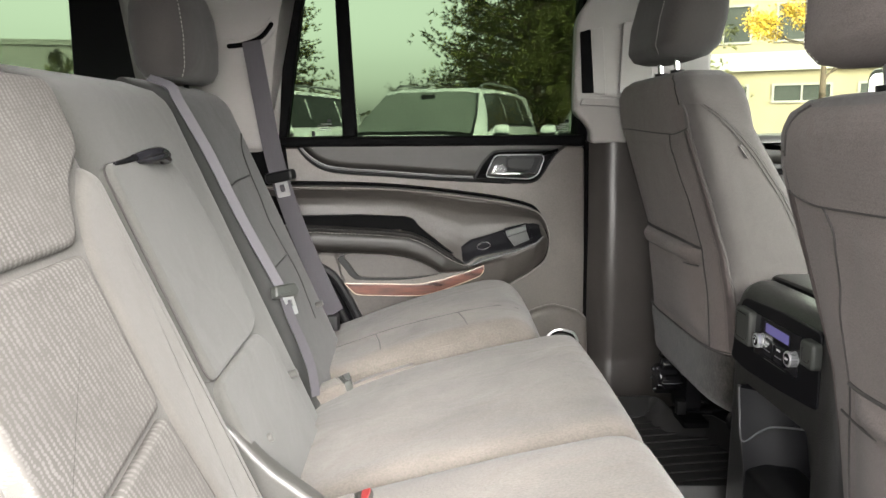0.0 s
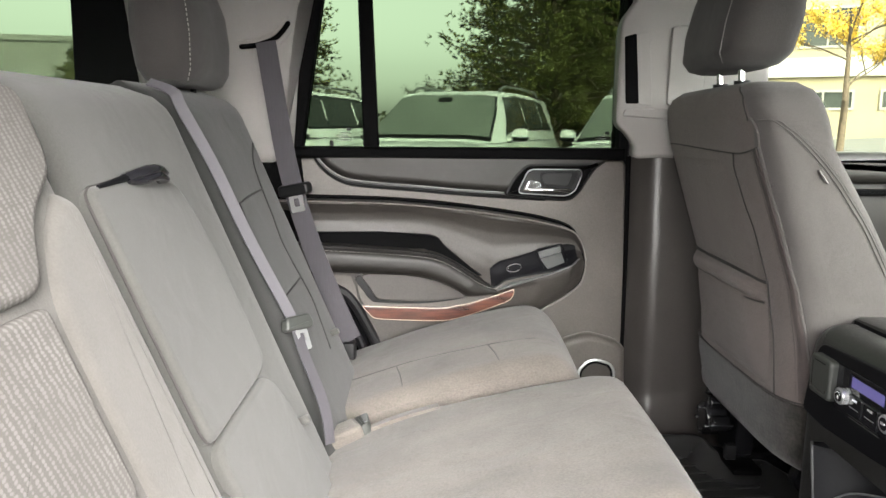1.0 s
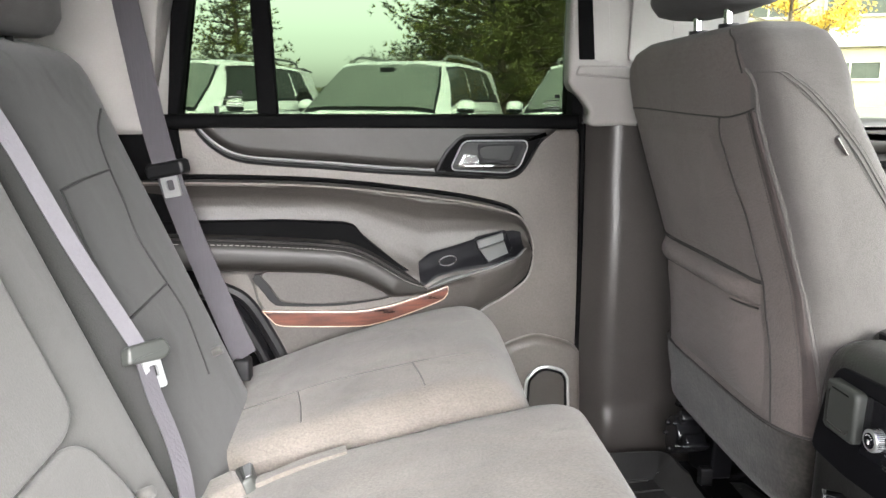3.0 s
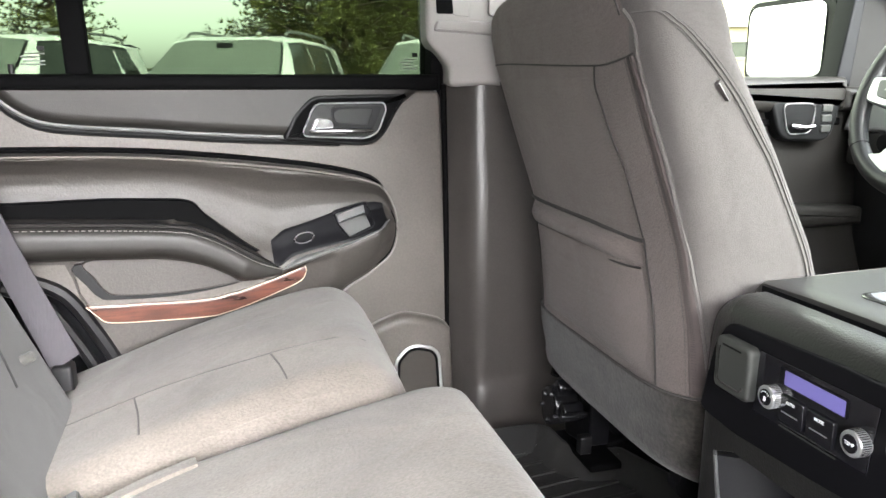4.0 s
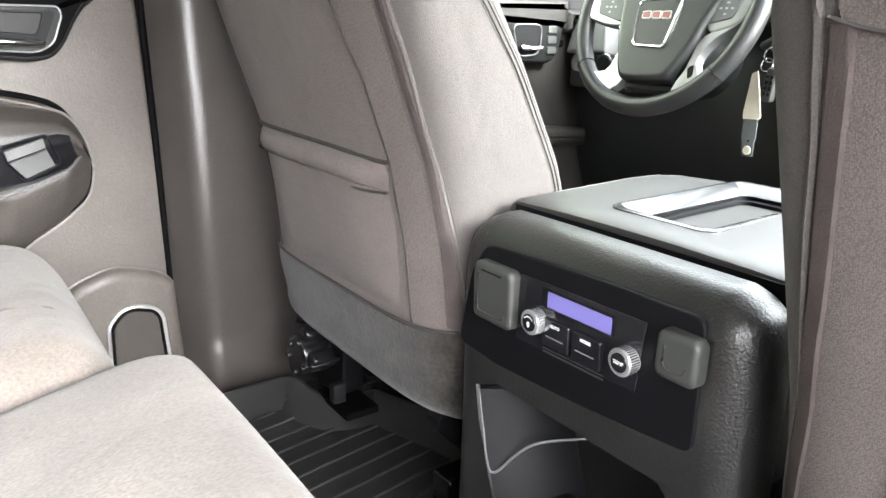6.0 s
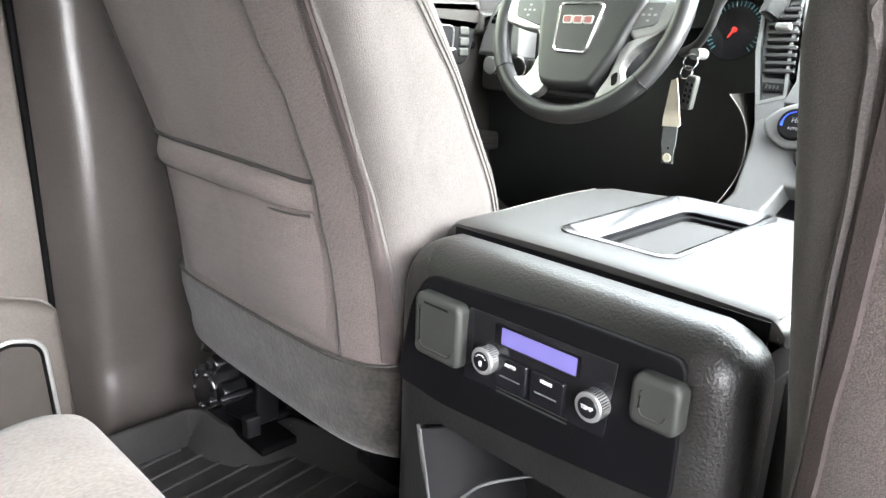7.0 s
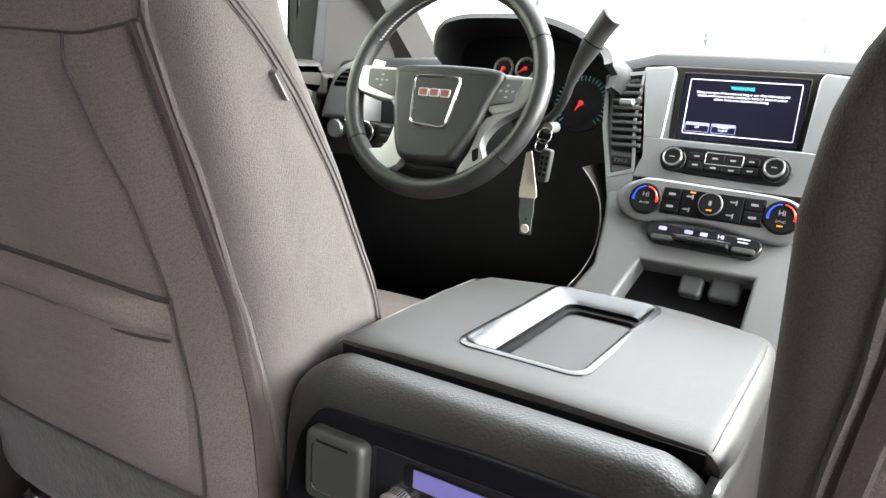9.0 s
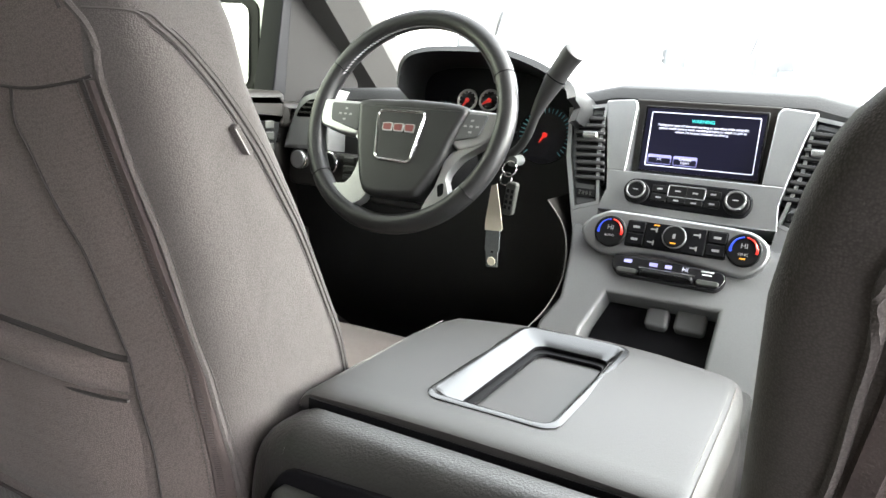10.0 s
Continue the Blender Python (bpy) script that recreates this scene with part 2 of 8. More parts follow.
CARDTAG = mat("card_tag", (0.62, 0.58, 0.46), 0.6, var=0.08, bump=0.1)
YELLOW = mat("yellow_clip", (0.45, 0.26, 0.04), 0.4, var=0.05, bump=0.0)
STEELDARK = mat("seat_steel", (0.006, 0.006, 0.007), 0.24, 0.0, var=0.3, scale=40, bump=0.1)
BEIGE = mat("window_label", (0.10, 0.105, 0.10), 0.6, var=0.05, bump=0.0)


# ---- mesh helpers ----
def part(name, bm, material, parent=None, label="", angle=38):
    bmesh.ops.recalc_face_normals(bm, faces=bm.faces[:])
    me = bpy.data.meshes.new(name)
    bm.to_mesh(me)
    bm.free()
    me.polygons.foreach_set("use_smooth", [True] * len(me.polygons))
    me.set_sharp_from_angle(angle=radians(angle))
    me.materials.append(material)
    ob = new(name, me)
    if parent is not None:
        ob.parent = parent
        ob.matrix_parent_inverse = parent.matrix_basis.inverted()
    return tagged(ob, label)


def thing(name, label, category, at=(0, 0, 0), group="", kind=""):
    ob = new(name)
    ob.empty_display_size = 0.05
    ob.location = at
    ob.matrix_basis = Matrix.Translation(at)
    return tagged(ob, label, category, group, kind)


def cat(pts, k=6, closed=False):
    """A smooth line through the points."""
    pts = [Vector(p) for p in pts]
    n, out = len(pts), []
    for i in range(n if closed else n - 1):
        if closed:
            a, b, c, d = (pts[(i + j) % n] for j in (-1, 0, 1, 2))
        else:
            a, b, c, d = pts[max(i - 1, 0)], pts[i], pts[i + 1], pts[min(i + 2, n - 1)]
        for s in range(k):
            t = s / k
            out.append(0.5 * ((2 * b) + (c - a) * t + (2 * a - 5 * b + 4 * c - d) * t * t + (3 * b - a - 3 * c + d) * t ** 3))
    if not closed:
        out.append(pts[-1])
    return out


def rrect(u0, u1, v0, v1, r, n=5):
    u0, u1, v0, v1 = min(u0, u1), max(u0, u1), min(v0, v1), max(v0, v1)
    r = min(r, (u1 - u0) / 2 - 1e-5, (v1 - v0) / 2 - 1e-5)
    out = []
    for cx, cy, a in ((u1 - r, v1 - r, 0), (u0 + r, v1 - r, 90), (u0 + r, v0 + r, 180), (u1 - r, v0 + r, 270)):
        for i in range(n + 1):
            t = radians(a + 90 * i / n)
            out.append((cx + r * math.cos(t), cy + r * math.sin(t)))
    return out


def rounded(poly, r, n=4):
    """A polygon with its corners rounded."""
    out, m = [], len(poly)
    for i in range(m):
        p, a, b = Vector(poly[i]), Vector(poly[i - 1]), Vector(poly[(i + 1) % m])
        da, db = a - p, b - p
        k = min(r, da.length * 0.45, db.length * 0.45)
        s, e = p + da.normalized() * k, p + db.normalized() * k
        for j in range(n + 1):
            t = j / n
            out.append(tuple((1 - t) ** 2 * s + 2 * t * (1 - t) * p + t * t * e))
    return out


def ccw(poly):
    area = sum(poly[i - 1][0] * poly[i][1] - poly[i][0] * poly[i - 1][1] for i in range(len(poly)))
    return list(poly) if area > 0 else list(reversed(poly))


def inset(poly, d):
    out, n = [], len(poly)
    for i in range(n):
        a, p, b = Vector(poly[i - 1]), Vector(poly[i]), Vector(poly[(i + 1) % n])
        e1, e2 = (p - a), (b - p)
        if e1.length < 1e-9 or e2.length < 1e-9:
            e1 = e2 = e1 + e2
        n1, n2 = Vector((-e1.y, e1.x)).normalized(), Vector((-e2.y, e2.x)).normalized()
        nn = n1 + n2
        nn = nn.normalized() if nn.length > 1e-6 else n1
        k = max(0.5, nn.dot(n1))
        out.append(p + nn * (d / k))
    return out


def slab(bm, poly, m, d0, d1, r=0.0, seg=3):
    """A plate of the outline poly in the plane of m, from depth d0 to d1, its front edge rounded by r."""
    poly = [Vector((p[0], p[1])) for p in ccw(poly)]
    rings = [(poly, d0)]
    if r > 0:
        s = 1 if d1 > d0 else -1
        for i in range(seg + 1):
            a = math.pi / 2 * i / seg
            rings.append((inset(poly, r * (1 - math.cos(a))), d1 - s * r + s * r * math.sin(a)))
        rings.append((inset(poly, r * 1.12), d1))
    else:
        rings.append((poly, d1))
    vs = [[bm.verts.new(m @ Vector((p[0], p[1], d))) for p in ring] for ring, d in rings]
    n = len(poly)
    for a, b in zip(vs, vs[1:]):
        for i in range(n):
            bm.faces.new((a[i], a[(i + 1) % n], b[(i + 1) % n], b[i]))
    bm.faces.new(vs[-1])
    bm.faces.new(list(reversed(vs[0])))


def ringslab(bm, outer, inner, m, d0, d1):
    """A frame between two outlines of as many points."""
    n = len(outer)
    q = [[bm.verts.new(m @ Vector((p[0], p[1], d))) for p in o] for o, d in ((outer, d0), (outer, d1), (inner, d1), (inner, d0))]
    for a, b in zip(q, q[1:] + q[:1]):
        for i in range(n):
            bm.faces.new((a[i], a[(i + 1) % n], b[(i + 1) % n], b[i]))


def loft(bm, rings, caps=True):
    vs = [[bm.verts.new(p) for p in ring] for ring in rings]
    n = len(vs[0])
    for a, b in zip(vs, vs[1:]):
        for i in range(n):
            bm.faces.new((a[i], a[(i + 1) % n], b[(i + 1) % n], b[i]))
    if caps:
        bm.faces.new(vs[0])
        bm.faces.new(vs[-1])


def tube(bm, pts, r, n=8, closed=False, flat=1.0, up=(0, 0, 1)):
    pts = [Vector(p) for p in pts]
    m, rings = len(pts), []
    for i, p in enumerate(pts):
        a = pts[(i - 1) % m] if closed or i else pts[0]
        b = pts[(i + 1) % m] if closed or i < m - 1 else pts[-1]
        t = (b - a).normalized()
        s = t.cross(Vector(up))
        if s.length < 1e-4:
            s = t.cross(Vector((1, 0, 0.3)))
        s.normalize()
        w = s.cross(t).normalized()
        rad = r[i] if isinstance(r, (list, tuple)) else r
        rings.append([bm.verts.new(p + s * math.cos(2 * math.pi * k / n) * rad + w * math.sin(2 * math.pi * k / n) * rad * flat) for k in range(n)])
    pairs = list(zip(rings, rings[1:])) + ([(rings[-1], rings[0])] if closed else [])
    for a, b in pairs:
        for k in range(n):
            bm.faces.new((a[k], a[(k + 1) % n], b[(k + 1) % n], b[k]))
    if not closed:
        bm.faces.new(rings[0])
        bm.faces.new(rings[-1])


def ribbon(bm, pts, side, width, thick=0.0016):
    """A strap along pts, its width along side (one vector, or one a point)."""
    pts = [Vector(p) for p in pts]
    rings = []
    for i, p in enumerate(pts):
        t = (pts[min(i + 1, len(pts) - 1)] - pts[max(i - 1, 0)]).normalized()
        s = Vector(side[i] if isinstance(side, list) else side)
        s = (s - t * s.dot(t)).normalized()
        u = t.cross(s).normalized()
        h = width / 2
        rings.append([p + s * h + u * thick / 2, p - s * h + u * thick / 2, p - s * h - u * thick / 2, p + s * h - u * thick / 2])
    loft(bm, rings)


def box(bm, x0, x1, y0, y1, z0, z1, r=0.0):
    slab(bm, rrect(x0, x1, y0, y1, r) if r else [(x0, y0), (x1, y0), (x1, y1), (x0, y1)], Matrix(), z0, z1, min(r, abs(z1 - z0) * 0.4) if r else 0)


def super_ring(cx, cy, a, b, n, z, k=40):
    out = []
    for i in range(k):
        t = 2 * math.pi * i / k
        c, s = math.cos(t), math.sin(t)
        out.append(Vector((cx + a * math.copysign(abs(c) ** (2 / n), c), cy + b * math.copysign(abs(s) ** (2 / n), s), z)))
    return out


def lerp(table, x):
    if x <= table[0][0]:
        return table[0][1:]
    for p, q in zip(table, table[1:]):
        if x <= q[0]:
            t = (x - p[0]) / (q[0] - p[0])
            return tuple(u + (v - u) * t for u, v in zip(p[1:], q[1:]))
    return table[-1][1:]


def plane(origin, u, v):
    """The matrix whose x and y axes run along u and v, and whose z axis is their normal."""
    u, v = Vector(u).normalized(), Vector(v)
    w = u.cross(v).normalized()
    v = w.cross(u).normalized()
    return Matrix(((u.x, v.x, w.x, origin[0]), (u.y, v.y, w.y, origin[1]), (u.z, v.z, w.z, origin[2]), (0, 0, 0, 1)))


def lettering(name, text, size, m, material, parent, depth=0.0003, align="CENTER", bold=0.0):
    cu = bpy.data.curves.new(name, "FONT")
    cu.body, cu.size, cu.extrude, cu.offset = text, size, depth, bold
    cu.align_x, cu.align_y = align, "CENTER"
    tmp = bpy.data.objects.new(name, cu)
    me = bpy.data.meshes.new_from_object(tmp)
    bpy.data.objects.remove(tmp)
    me.transform(m)
    me.materials.append(material)
    ob = new(name, me)
    ob.parent = parent
    ob.matrix_parent_inverse = parent.matrix_basis.inverted()
    return ob


def bar(name, m, u0, u1, v0, v1, d, material, parent):
    bm = bmesh.new()
    slab(bm, [(u0, v0), (u1, v0), (u1, v1), (u0, v1)], m, d, d + 0.0004)
    return part(name, bm, material, parent)


def disc(bm, m, u, v, r, d0, d1, rr=0.0, n=32):
    slab(bm, [(u + r * math.cos(t), v + r * math.sin(t)) for t in [math.tau * i / n for i in range(n)]], m, d0, d1, rr)


# ---- the car's shell ----
DOOR_TURN = radians(6.5)
DOOR = plane((0.15, 0.785, 0), (math.cos(DOOR_TURN), math.sin(DOOR_TURN), 0), (0, 0, 1))


def shell():
    bm = bmesh.new()
    box(bm, -2.1, 1.75, -0.86, 0.90, 0.60, 0.645)
    tagged(part("floor", bm, FLOORC), "black carpeted cabin floor of the car", "floor", kind="structure")
    bm = bmesh.new()
    pts = [(-2.1, -0.75), (-2.1, 0.75), (0.9, 0.75), (1.12, 0.7), (1.12, -0.7), (0.9, -0.75)]
    slab(bm, pts, Matrix(), 1.83, 1.86)
    tagged(part("ceiling", bm, HEADLINER), "light grey fabric headliner of the car roof", "headliner", kind="structure")
    # roof rail sides, above the doors
    for s, name in ((1, "roof_rail_left"), (-1, "roof_rail_right")):
        bm = bmesh.new()
        ring = lambda x, w: [Vector((x, s * (w - 0.13), 1.86)), Vector((x, s * (w - 0.13), 1.83)), Vector((x, s * (w - 0.04), 1.775)), Vector((x, s * (w + 0.02), 1.775)), Vector((x, s * (w + 0.02), 1.86))]
        loft(bm, [ring(-2.1, 0.76), ring(-0.4, 0.79), ring(0.5, 0.83), ring(1.12, 0.80)])
        tagged(part(name, bm, TRIM_LIGHT), "pale grey trim over the car doors", "trim", kind="structure")
    # tailgate with its window
    gate = thing("tailgate", "car tailgate behind the seats with a tinted window", "tailgate", (-2.1, 0, 0.65), kind="structure")
    bm = bmesh.new()
    ringslab(bm, rrect(-0.80, 0.80, 0.645, 1.86, 0.02), rrect(-0.66, 0.66, 1.36, 1.74, 0.05), plane((-2.1, 0, 0), (0, 1, 0), (0, 0, 1)), -0.05, 0.0)
    part("gate_panel", bm, PILLAR_DARK, gate)
    bm = bmesh.new()
    slab(bm, rrect(-0.68, 0.68, 1.34, 1.76, 0.05), plane((-2.12, 0, 0), (0, 1, 0), (0, 0, 1)), -0.004, 0.0)
    part("pane", bm, TINT, gate, "tinted glass")
    # quarter walls behind the rear doors, with their windows
    for s, name in ((1, "quarter_panel_left"), (-1, "quarter_panel_right")):
        q = thing(name, "inner side of the cargo bay with a tinted quarter window", "side panel", (-1.2, s * 0.78, 0.65), kind="structure")
        m = plane((-1.2, s * 0.80, 0), (s, 0, 0), (0, 0, 1))
        bm = bmesh.new()
        u0, u1 = (-0.9, 0.62) if s > 0 else (-0.62, 0.9)
        w0, w1 = (-0.86, 0.31) if s > 0 else (-0.31, 0.86)
        slab(bm, rrect(u0, u1, 0.645, 1.385, 0.01), m, -0.05, 0.0, 0.006)
        slab(bm, rrect(u0, u1, 1.74, 1.83, 0.01), m, -0.05, 0.0, 0.006)
        part("lower_panel", bm, PILLAR_DARK, q)
        bm = bmesh.new()
        slab(bm, rrect(w0, w1, 1.37, 1.75, 0.01), m, -0.030, -0.026)
        part("pane", bm, TINT, q, "tinted glass")
        bm = bmesh.new()
        k0, k1 = (0.305, 0.48) if s > 0 else (-0.48, -0.305)
        slab(bm, [(k0, 1.37), (k1, 1.37), (k1, 1.78), (k0 + s * 0.005, 1.78)], m, -0.03, 0.004, 0.003)
        part("pillar_band", bm, MATT, q, "black band between the windows")


def c_pillar():
    p = thing("c_pillar", "pale grey pillar trim with a belt slot beside the rear seat", "pillar trim", (-0.45, 0.72, 1.3), kind="structure")
    m = plane((-0.36, 0.705, 0), (math.cos(0.26), math.sin(0.26), 0), (0, 0, 1))
    bm = bmesh.new()
    edge = cat([(0.098, 1.80), (0.042, 1.70), (0.016, 1.56), (0.002, 1.42), (-0.004, 1.36)], 5)
    slab(bm, [tuple(v) for v in edge] + [(-0.05, 1.34), (-0.30, 1.34), (-0.36, 1.80)], m, -0.06, 0.0, 0.022, 4)
    part("upper_cover", bm, TRIM_LIGHT, p)
    bm = bmesh.new()
    slab(bm, [(-0.02, 1.362), (-0.30, 1.362), (-0.30, 0.75), (0.10, 0.75), (0.045, 1.0), (0.012, 1.362)], m, -0.07, -0.012, 0.01)
    part("lower_cover", bm, VOID, p, "black lower trim")
    slot = [tuple(v) for v in cat([(-0.115, 1.590), (-0.075, 1.596), (-0.035, 1.614), (-0.008, 1.647)], 6)]
    bm = bmesh.new()
    tube(bm, [m @ Vector((u, v, 0.002)) for u, v in slot], [0.004] + [0.008] * (len(slot) - 2) + [0.004], 8, flat=0.7)
    part("belt_slot", bm, VOID, p, "curved black belt slot")
    bm = bmesh.new()
    tube(bm, [m @ Vector((u - 0.004, v + 0.012, 0.0)) for u, v in slot], 0.0035, 6)
    tube(bm, [m @ Vector((u + 0.007, v - 0.013, 0.0)) for u, v in slot[6:]], 0.0035, 6)
    part("slot_lip", bm, TRIM_LIGHT, p)


def door_panel():
    d = thing("door_1", "closed rear car door with dark padded armrest and walnut strip", "car door", (0.05, 0.80, 0.68), kind="structure")
    base = [(-0.66, 1.355), (-0.66, 1.08), (-0.435, 1.055), (-0.385, 0.99), (-0.345, 0.915), (-0.30, 0.82), (-0.24, 0.73), (-0.18, 0.69), (0.283, 0.69), (0.267, 1.07), (0.256, 1.352)]
    bm = bmesh.new()
    slab(bm, rounded(base, 0.02), DOOR, -0.07, 0.0, 0.008)
    part("door_card", bm, DOOR_MID, d)
    # padded top below the window
    line = cat([(-0.478, 1.372), (-0.463, 1.348), (-0.438, 1.325), (-0.405, 1.3085), (-0.35, 1.3005), (-0.25, 1.2925), (-0.13, 1.282), (-0.02, 1.275), (0.06, 1.270)], 5)
    bm = bmesh.new()
    slab(bm, [tuple(v) for v in line] + [(0.14, 1.30), (0.20, 1.345), (0.232, 1.377)] + [(-0.44, 1.377)], DOOR, -0.002, 0.024, 0.016, 4)
    part("upper_pad", bm, LEATHER, d, "black padded upper trim")
    bm = bmesh.new()
    tube(bm, [DOOR @ Vector((v[0], v[1] - 0.003, 0.012)) for v in line], 0.0032, 8)
    part("bright_line", bm, SATIN_DARK, d, "thin satin trim line")
    bm = bmesh.new()
    tube(bm, [DOOR @ Vector((v[0], v[1] - 0.011, 0.004)) for v in line], 0.0055, 8)
    part("dark_line", bm, BLACK, d)
    # ledge at the window sill
    bm = bmesh.new()
    slab(bm, [(-0.55, 1.353), (0.245, 1.350), (0.245, 1.378), (-0.55, 1.378)], DOOR, -0.06, 0.029, 0.010, 4)
    part("sill_ledge", bm, VOID, d)
    bm = bmesh.new()
    tube(bm, [DOOR @ Vector((-0.437, 1.375, 0.006)), DOOR @ Vector((-0.437, 1.392, 0.006))], 0.0045, 8)
    part("lock_pin", bm, BLACK, d)
    # dark insert: hollow under its overhanging top edge, swelling out to the grip, falling away below
    rim = cat([(-0.64, 1.2615), (-0.49, 1.2598), (-0.352, 1.2562), (-0.236, 1.249), (-0.118, 1.2358), (0.0015, 1.2188), (0.062, 1.2065), (0.099, 1.1967), (0.124, 1.1857), (0.1395, 1.1685), (0.150, 1.150), (0.1585, 1.1254), (0.162, 1.1006), (0.1593, 1.0757), (0.1514, 1.0545), (0.1358, 1.0384), (0.1054, 1.0175), (0.0687, 0.998), (0.0444, 0.981), (-0.03, 0.936), (-0.14, 0.89), (-0.28, 0.83)], 4)
    turn = max(range(len(rim)), key=lambda i: rim[i][0])
    upper = [(v[0], v[1]) for v in rim[:turn + 1]]
    lower = sorted([(-0.64, 1.09), (-0.47, 1.085), (-0.392, 1.078), (-0.385, 1.03), (-0.372, 0.995), (-0.345, 0.94), (-0.32, 0.87)] + [(v[0], v[1]) for v in rim[turn:]])
    ridge = [(-0.64, 1.150), (-0.24, 1.146), (-0.19, 1.132), (-0.12, 1.085), (-0.06, 1.046), (-0.026, 1.060), (0.01, 1.070), (0.069, 1.085), (0.12, 1.104), (0.14, 1.118), (0.163, 1.110)]
    hollow = [(0.0, 0.016), (0.03, 0.034), (0.07, 0.036), (0.14, 0.024), (0.28, 0.008), (0.45, 0.004), (0.62, 0.010), (0.80, 0.026), (0.93, 0.046), (1.0, 0.050)]
    tuck = [(0.0, 0.050), (0.06, 0.044), (0.13, 0.008), (1.0, 0.003)]
    apron = [(0.0, 0.050), (0.10, 0.050), (0.30, 0.044), (0.60, 0.030), (0.85, 0.014), (1.0, 0.004)]

    def insert_pt(u, z, off=0.0):
        """A point of the insert's face."""
        zt, zb, zr = lerp(upper, u)[0], lerp(lower, u)[0], lerp(ridge, u)[0]
        zr = min(max(zr, zb + 0.004), zt - 0.004)
        f = (zr - z) / (zr - zb)
        k = max(0.0, min(1.0, (u + 0.02) / 0.06))
        d = lerp(hollow, (zt - z) / (zt - zr))[0] * (1.0 if z < zt - 0.04 and u > -0.06 else min(1.0, 0.45 + 0.55 * max(0.0, min(1.0, (u + 0.14) / 0.08)) + 0.55 * max(0.0, min(1.0, ((z - zr) / (zt - zr) - 0.25) / 0.5)))) if z > zr else lerp(apron, f)[0] * k + lerp(tuck, f)[0] * (1 - k)
        near = max(0.0, min(1.0, (0.162 - u) / 0.045)) ** 0.6
        return DOOR @ Vector((u, z, 0.004 + (d - 0.004) * near + off))
    bm = bmesh.new()
    grid = []
    for i in range(101):
        u = -0.64 + 0.8015 * (1 - (1 - i / 100) ** 1.25)
        zt, zb = lerp(upper, u)[0], lerp(lower, u)[0]
        col = [bm.verts.new(DOOR @ Vector((u, zt, -0.004)))]
        col += [bm.verts.new(insert_pt(u, zt + (zb - zt) * (j / 44) ** 1.15)) for j in range(45)]
        col.append(bm.verts.new(DOOR @ Vector((u, zb, -0.004))))
        grid.append(col)
    for a, b in zip(grid, grid[1:]):
        for j in range(len(a) - 1):
            bm.faces.new((a[j], a[j + 1], b[j + 1], b[j]))
    part("door_insert", bm, INSERT, d, "dark hollow vinyl insert", 60)
    # paler vinyl round the pocket
    bm = bmesh.new()
    slab(bm, [(-0.386, 1.076), (-0.33, 1.080), (-0.22, 1.072), (-0.10, 1.040), (-0.05, 1.026), (-0.06, 1.020), (-0.12, 1.006), (-0.20, 0.998), (-0.30, 0.998), (-0.366, 1.004), (-0.380, 1.03)], DOOR, 0.0, 0.0135, 0.003)
    part("pocket_surround", bm, DOOR_MID, d)
    # open joint round the insert, and its rolled lip with the highlight painted on
    near = lambda u: max(0.0, min(1.0, (0.163 - u) / 0.05))
    joint = rim[:66]
    bm = bmesh.new()
    tube(bm, [DOOR @ Vector((v[0], v[1] + 0.0055 * near(v[0]), 0.004)) for v in joint], [0.0050 - 0.0022 * (i / len(joint)) for i in range(len(joint))], 8)
    part("insert_joint", bm, VOID, d, "dark open joint")
    bm = bmesh.new()
    tube(bm, [DOOR @ Vector((v[0] + 0.002 * (1 - near(v[0])), v[1] - 0.003 * near(v[0]), 0.009 + 0.0285 * near(v[0]) * (i < turn))) for i, v in enumerate(rim[:78])], 0.0020, 6)
    part("insert_lip", bm, DOOR_HIGHLIGHT, d, "thin rolled edge in a painted highlight tone")
    # armrest, the painted shade in the hollow above it, and its seam
    arm_top = cat([(-0.64, 1.172), (-0.464, 1.1657), (-0.329, 1.1566), (-0.226, 1.1465), (-0.191, 1.1379), (-0.156, 1.1199), (-0.121, 1.0969), (-0.085, 1.0737), (-0.058, 1.0541)], 5)
    arm_low = cat([(-0.062, 1.036), (-0.124, 1.0305), (-0.148, 1.0431), (-0.178, 1.0593), (-0.213, 1.0719), (-0.26, 1.0809), (-0.33, 1.0853), (-0.469, 1.0929), (-0.64, 1.098)], 5)
    low_line = list(reversed(arm_low))
    na = len(arm_top) - 1

    def arm(s, t, out=0.0):
        """A point of the padded armrest: s along it, t from foot to top."""
        a = Vector(arm_top[min(na, int(s * na))][:2]).lerp(Vector(arm_top[min(na, int(s * na) + 1)][:2]), s * na % 1)
        b = Vector(low_line[min(na, int(s * na))][:2]).lerp(Vector(low_line[min(na, int(s * na) + 1)][:2]), s * na % 1)
        p = b.lerp(a, t)
        e = 1.0 if s < 0.80 else 1 - 0.25 * (s - 0.80) / 0.20
        return DOOR @ Vector((p[0], p[1], 0.072 * e * max(0.0, 1 - abs(2 * t - 1) ** 3.0) ** (1 / 2.2) + out))
    bm = bmesh.new()
    loft(bm, [[arm(i / 60, j / 24) for j in range(25)] for i in range(61)])
    part("armrest", bm, LEATHER, d, "black padded armrest")
    for t0, r0 in ((0.83, 0.0009), (0.91, 0.0012)):
        bm = bmesh.new()
        tube(bm, [arm(i / 60, t0, 0.0) for i in range(60)], r0, 5)
        part("armrest_seam", bm, MATT, d)
    bm = bmesh.new()
    tube(bm, [arm(i / 60, 0.87, -0.0002) for i in range(60)], 0.0022, 6)
    part("armrest_welt", bm, LEATHER, d)
    # black sheet paints the shade over the armrest
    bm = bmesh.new()
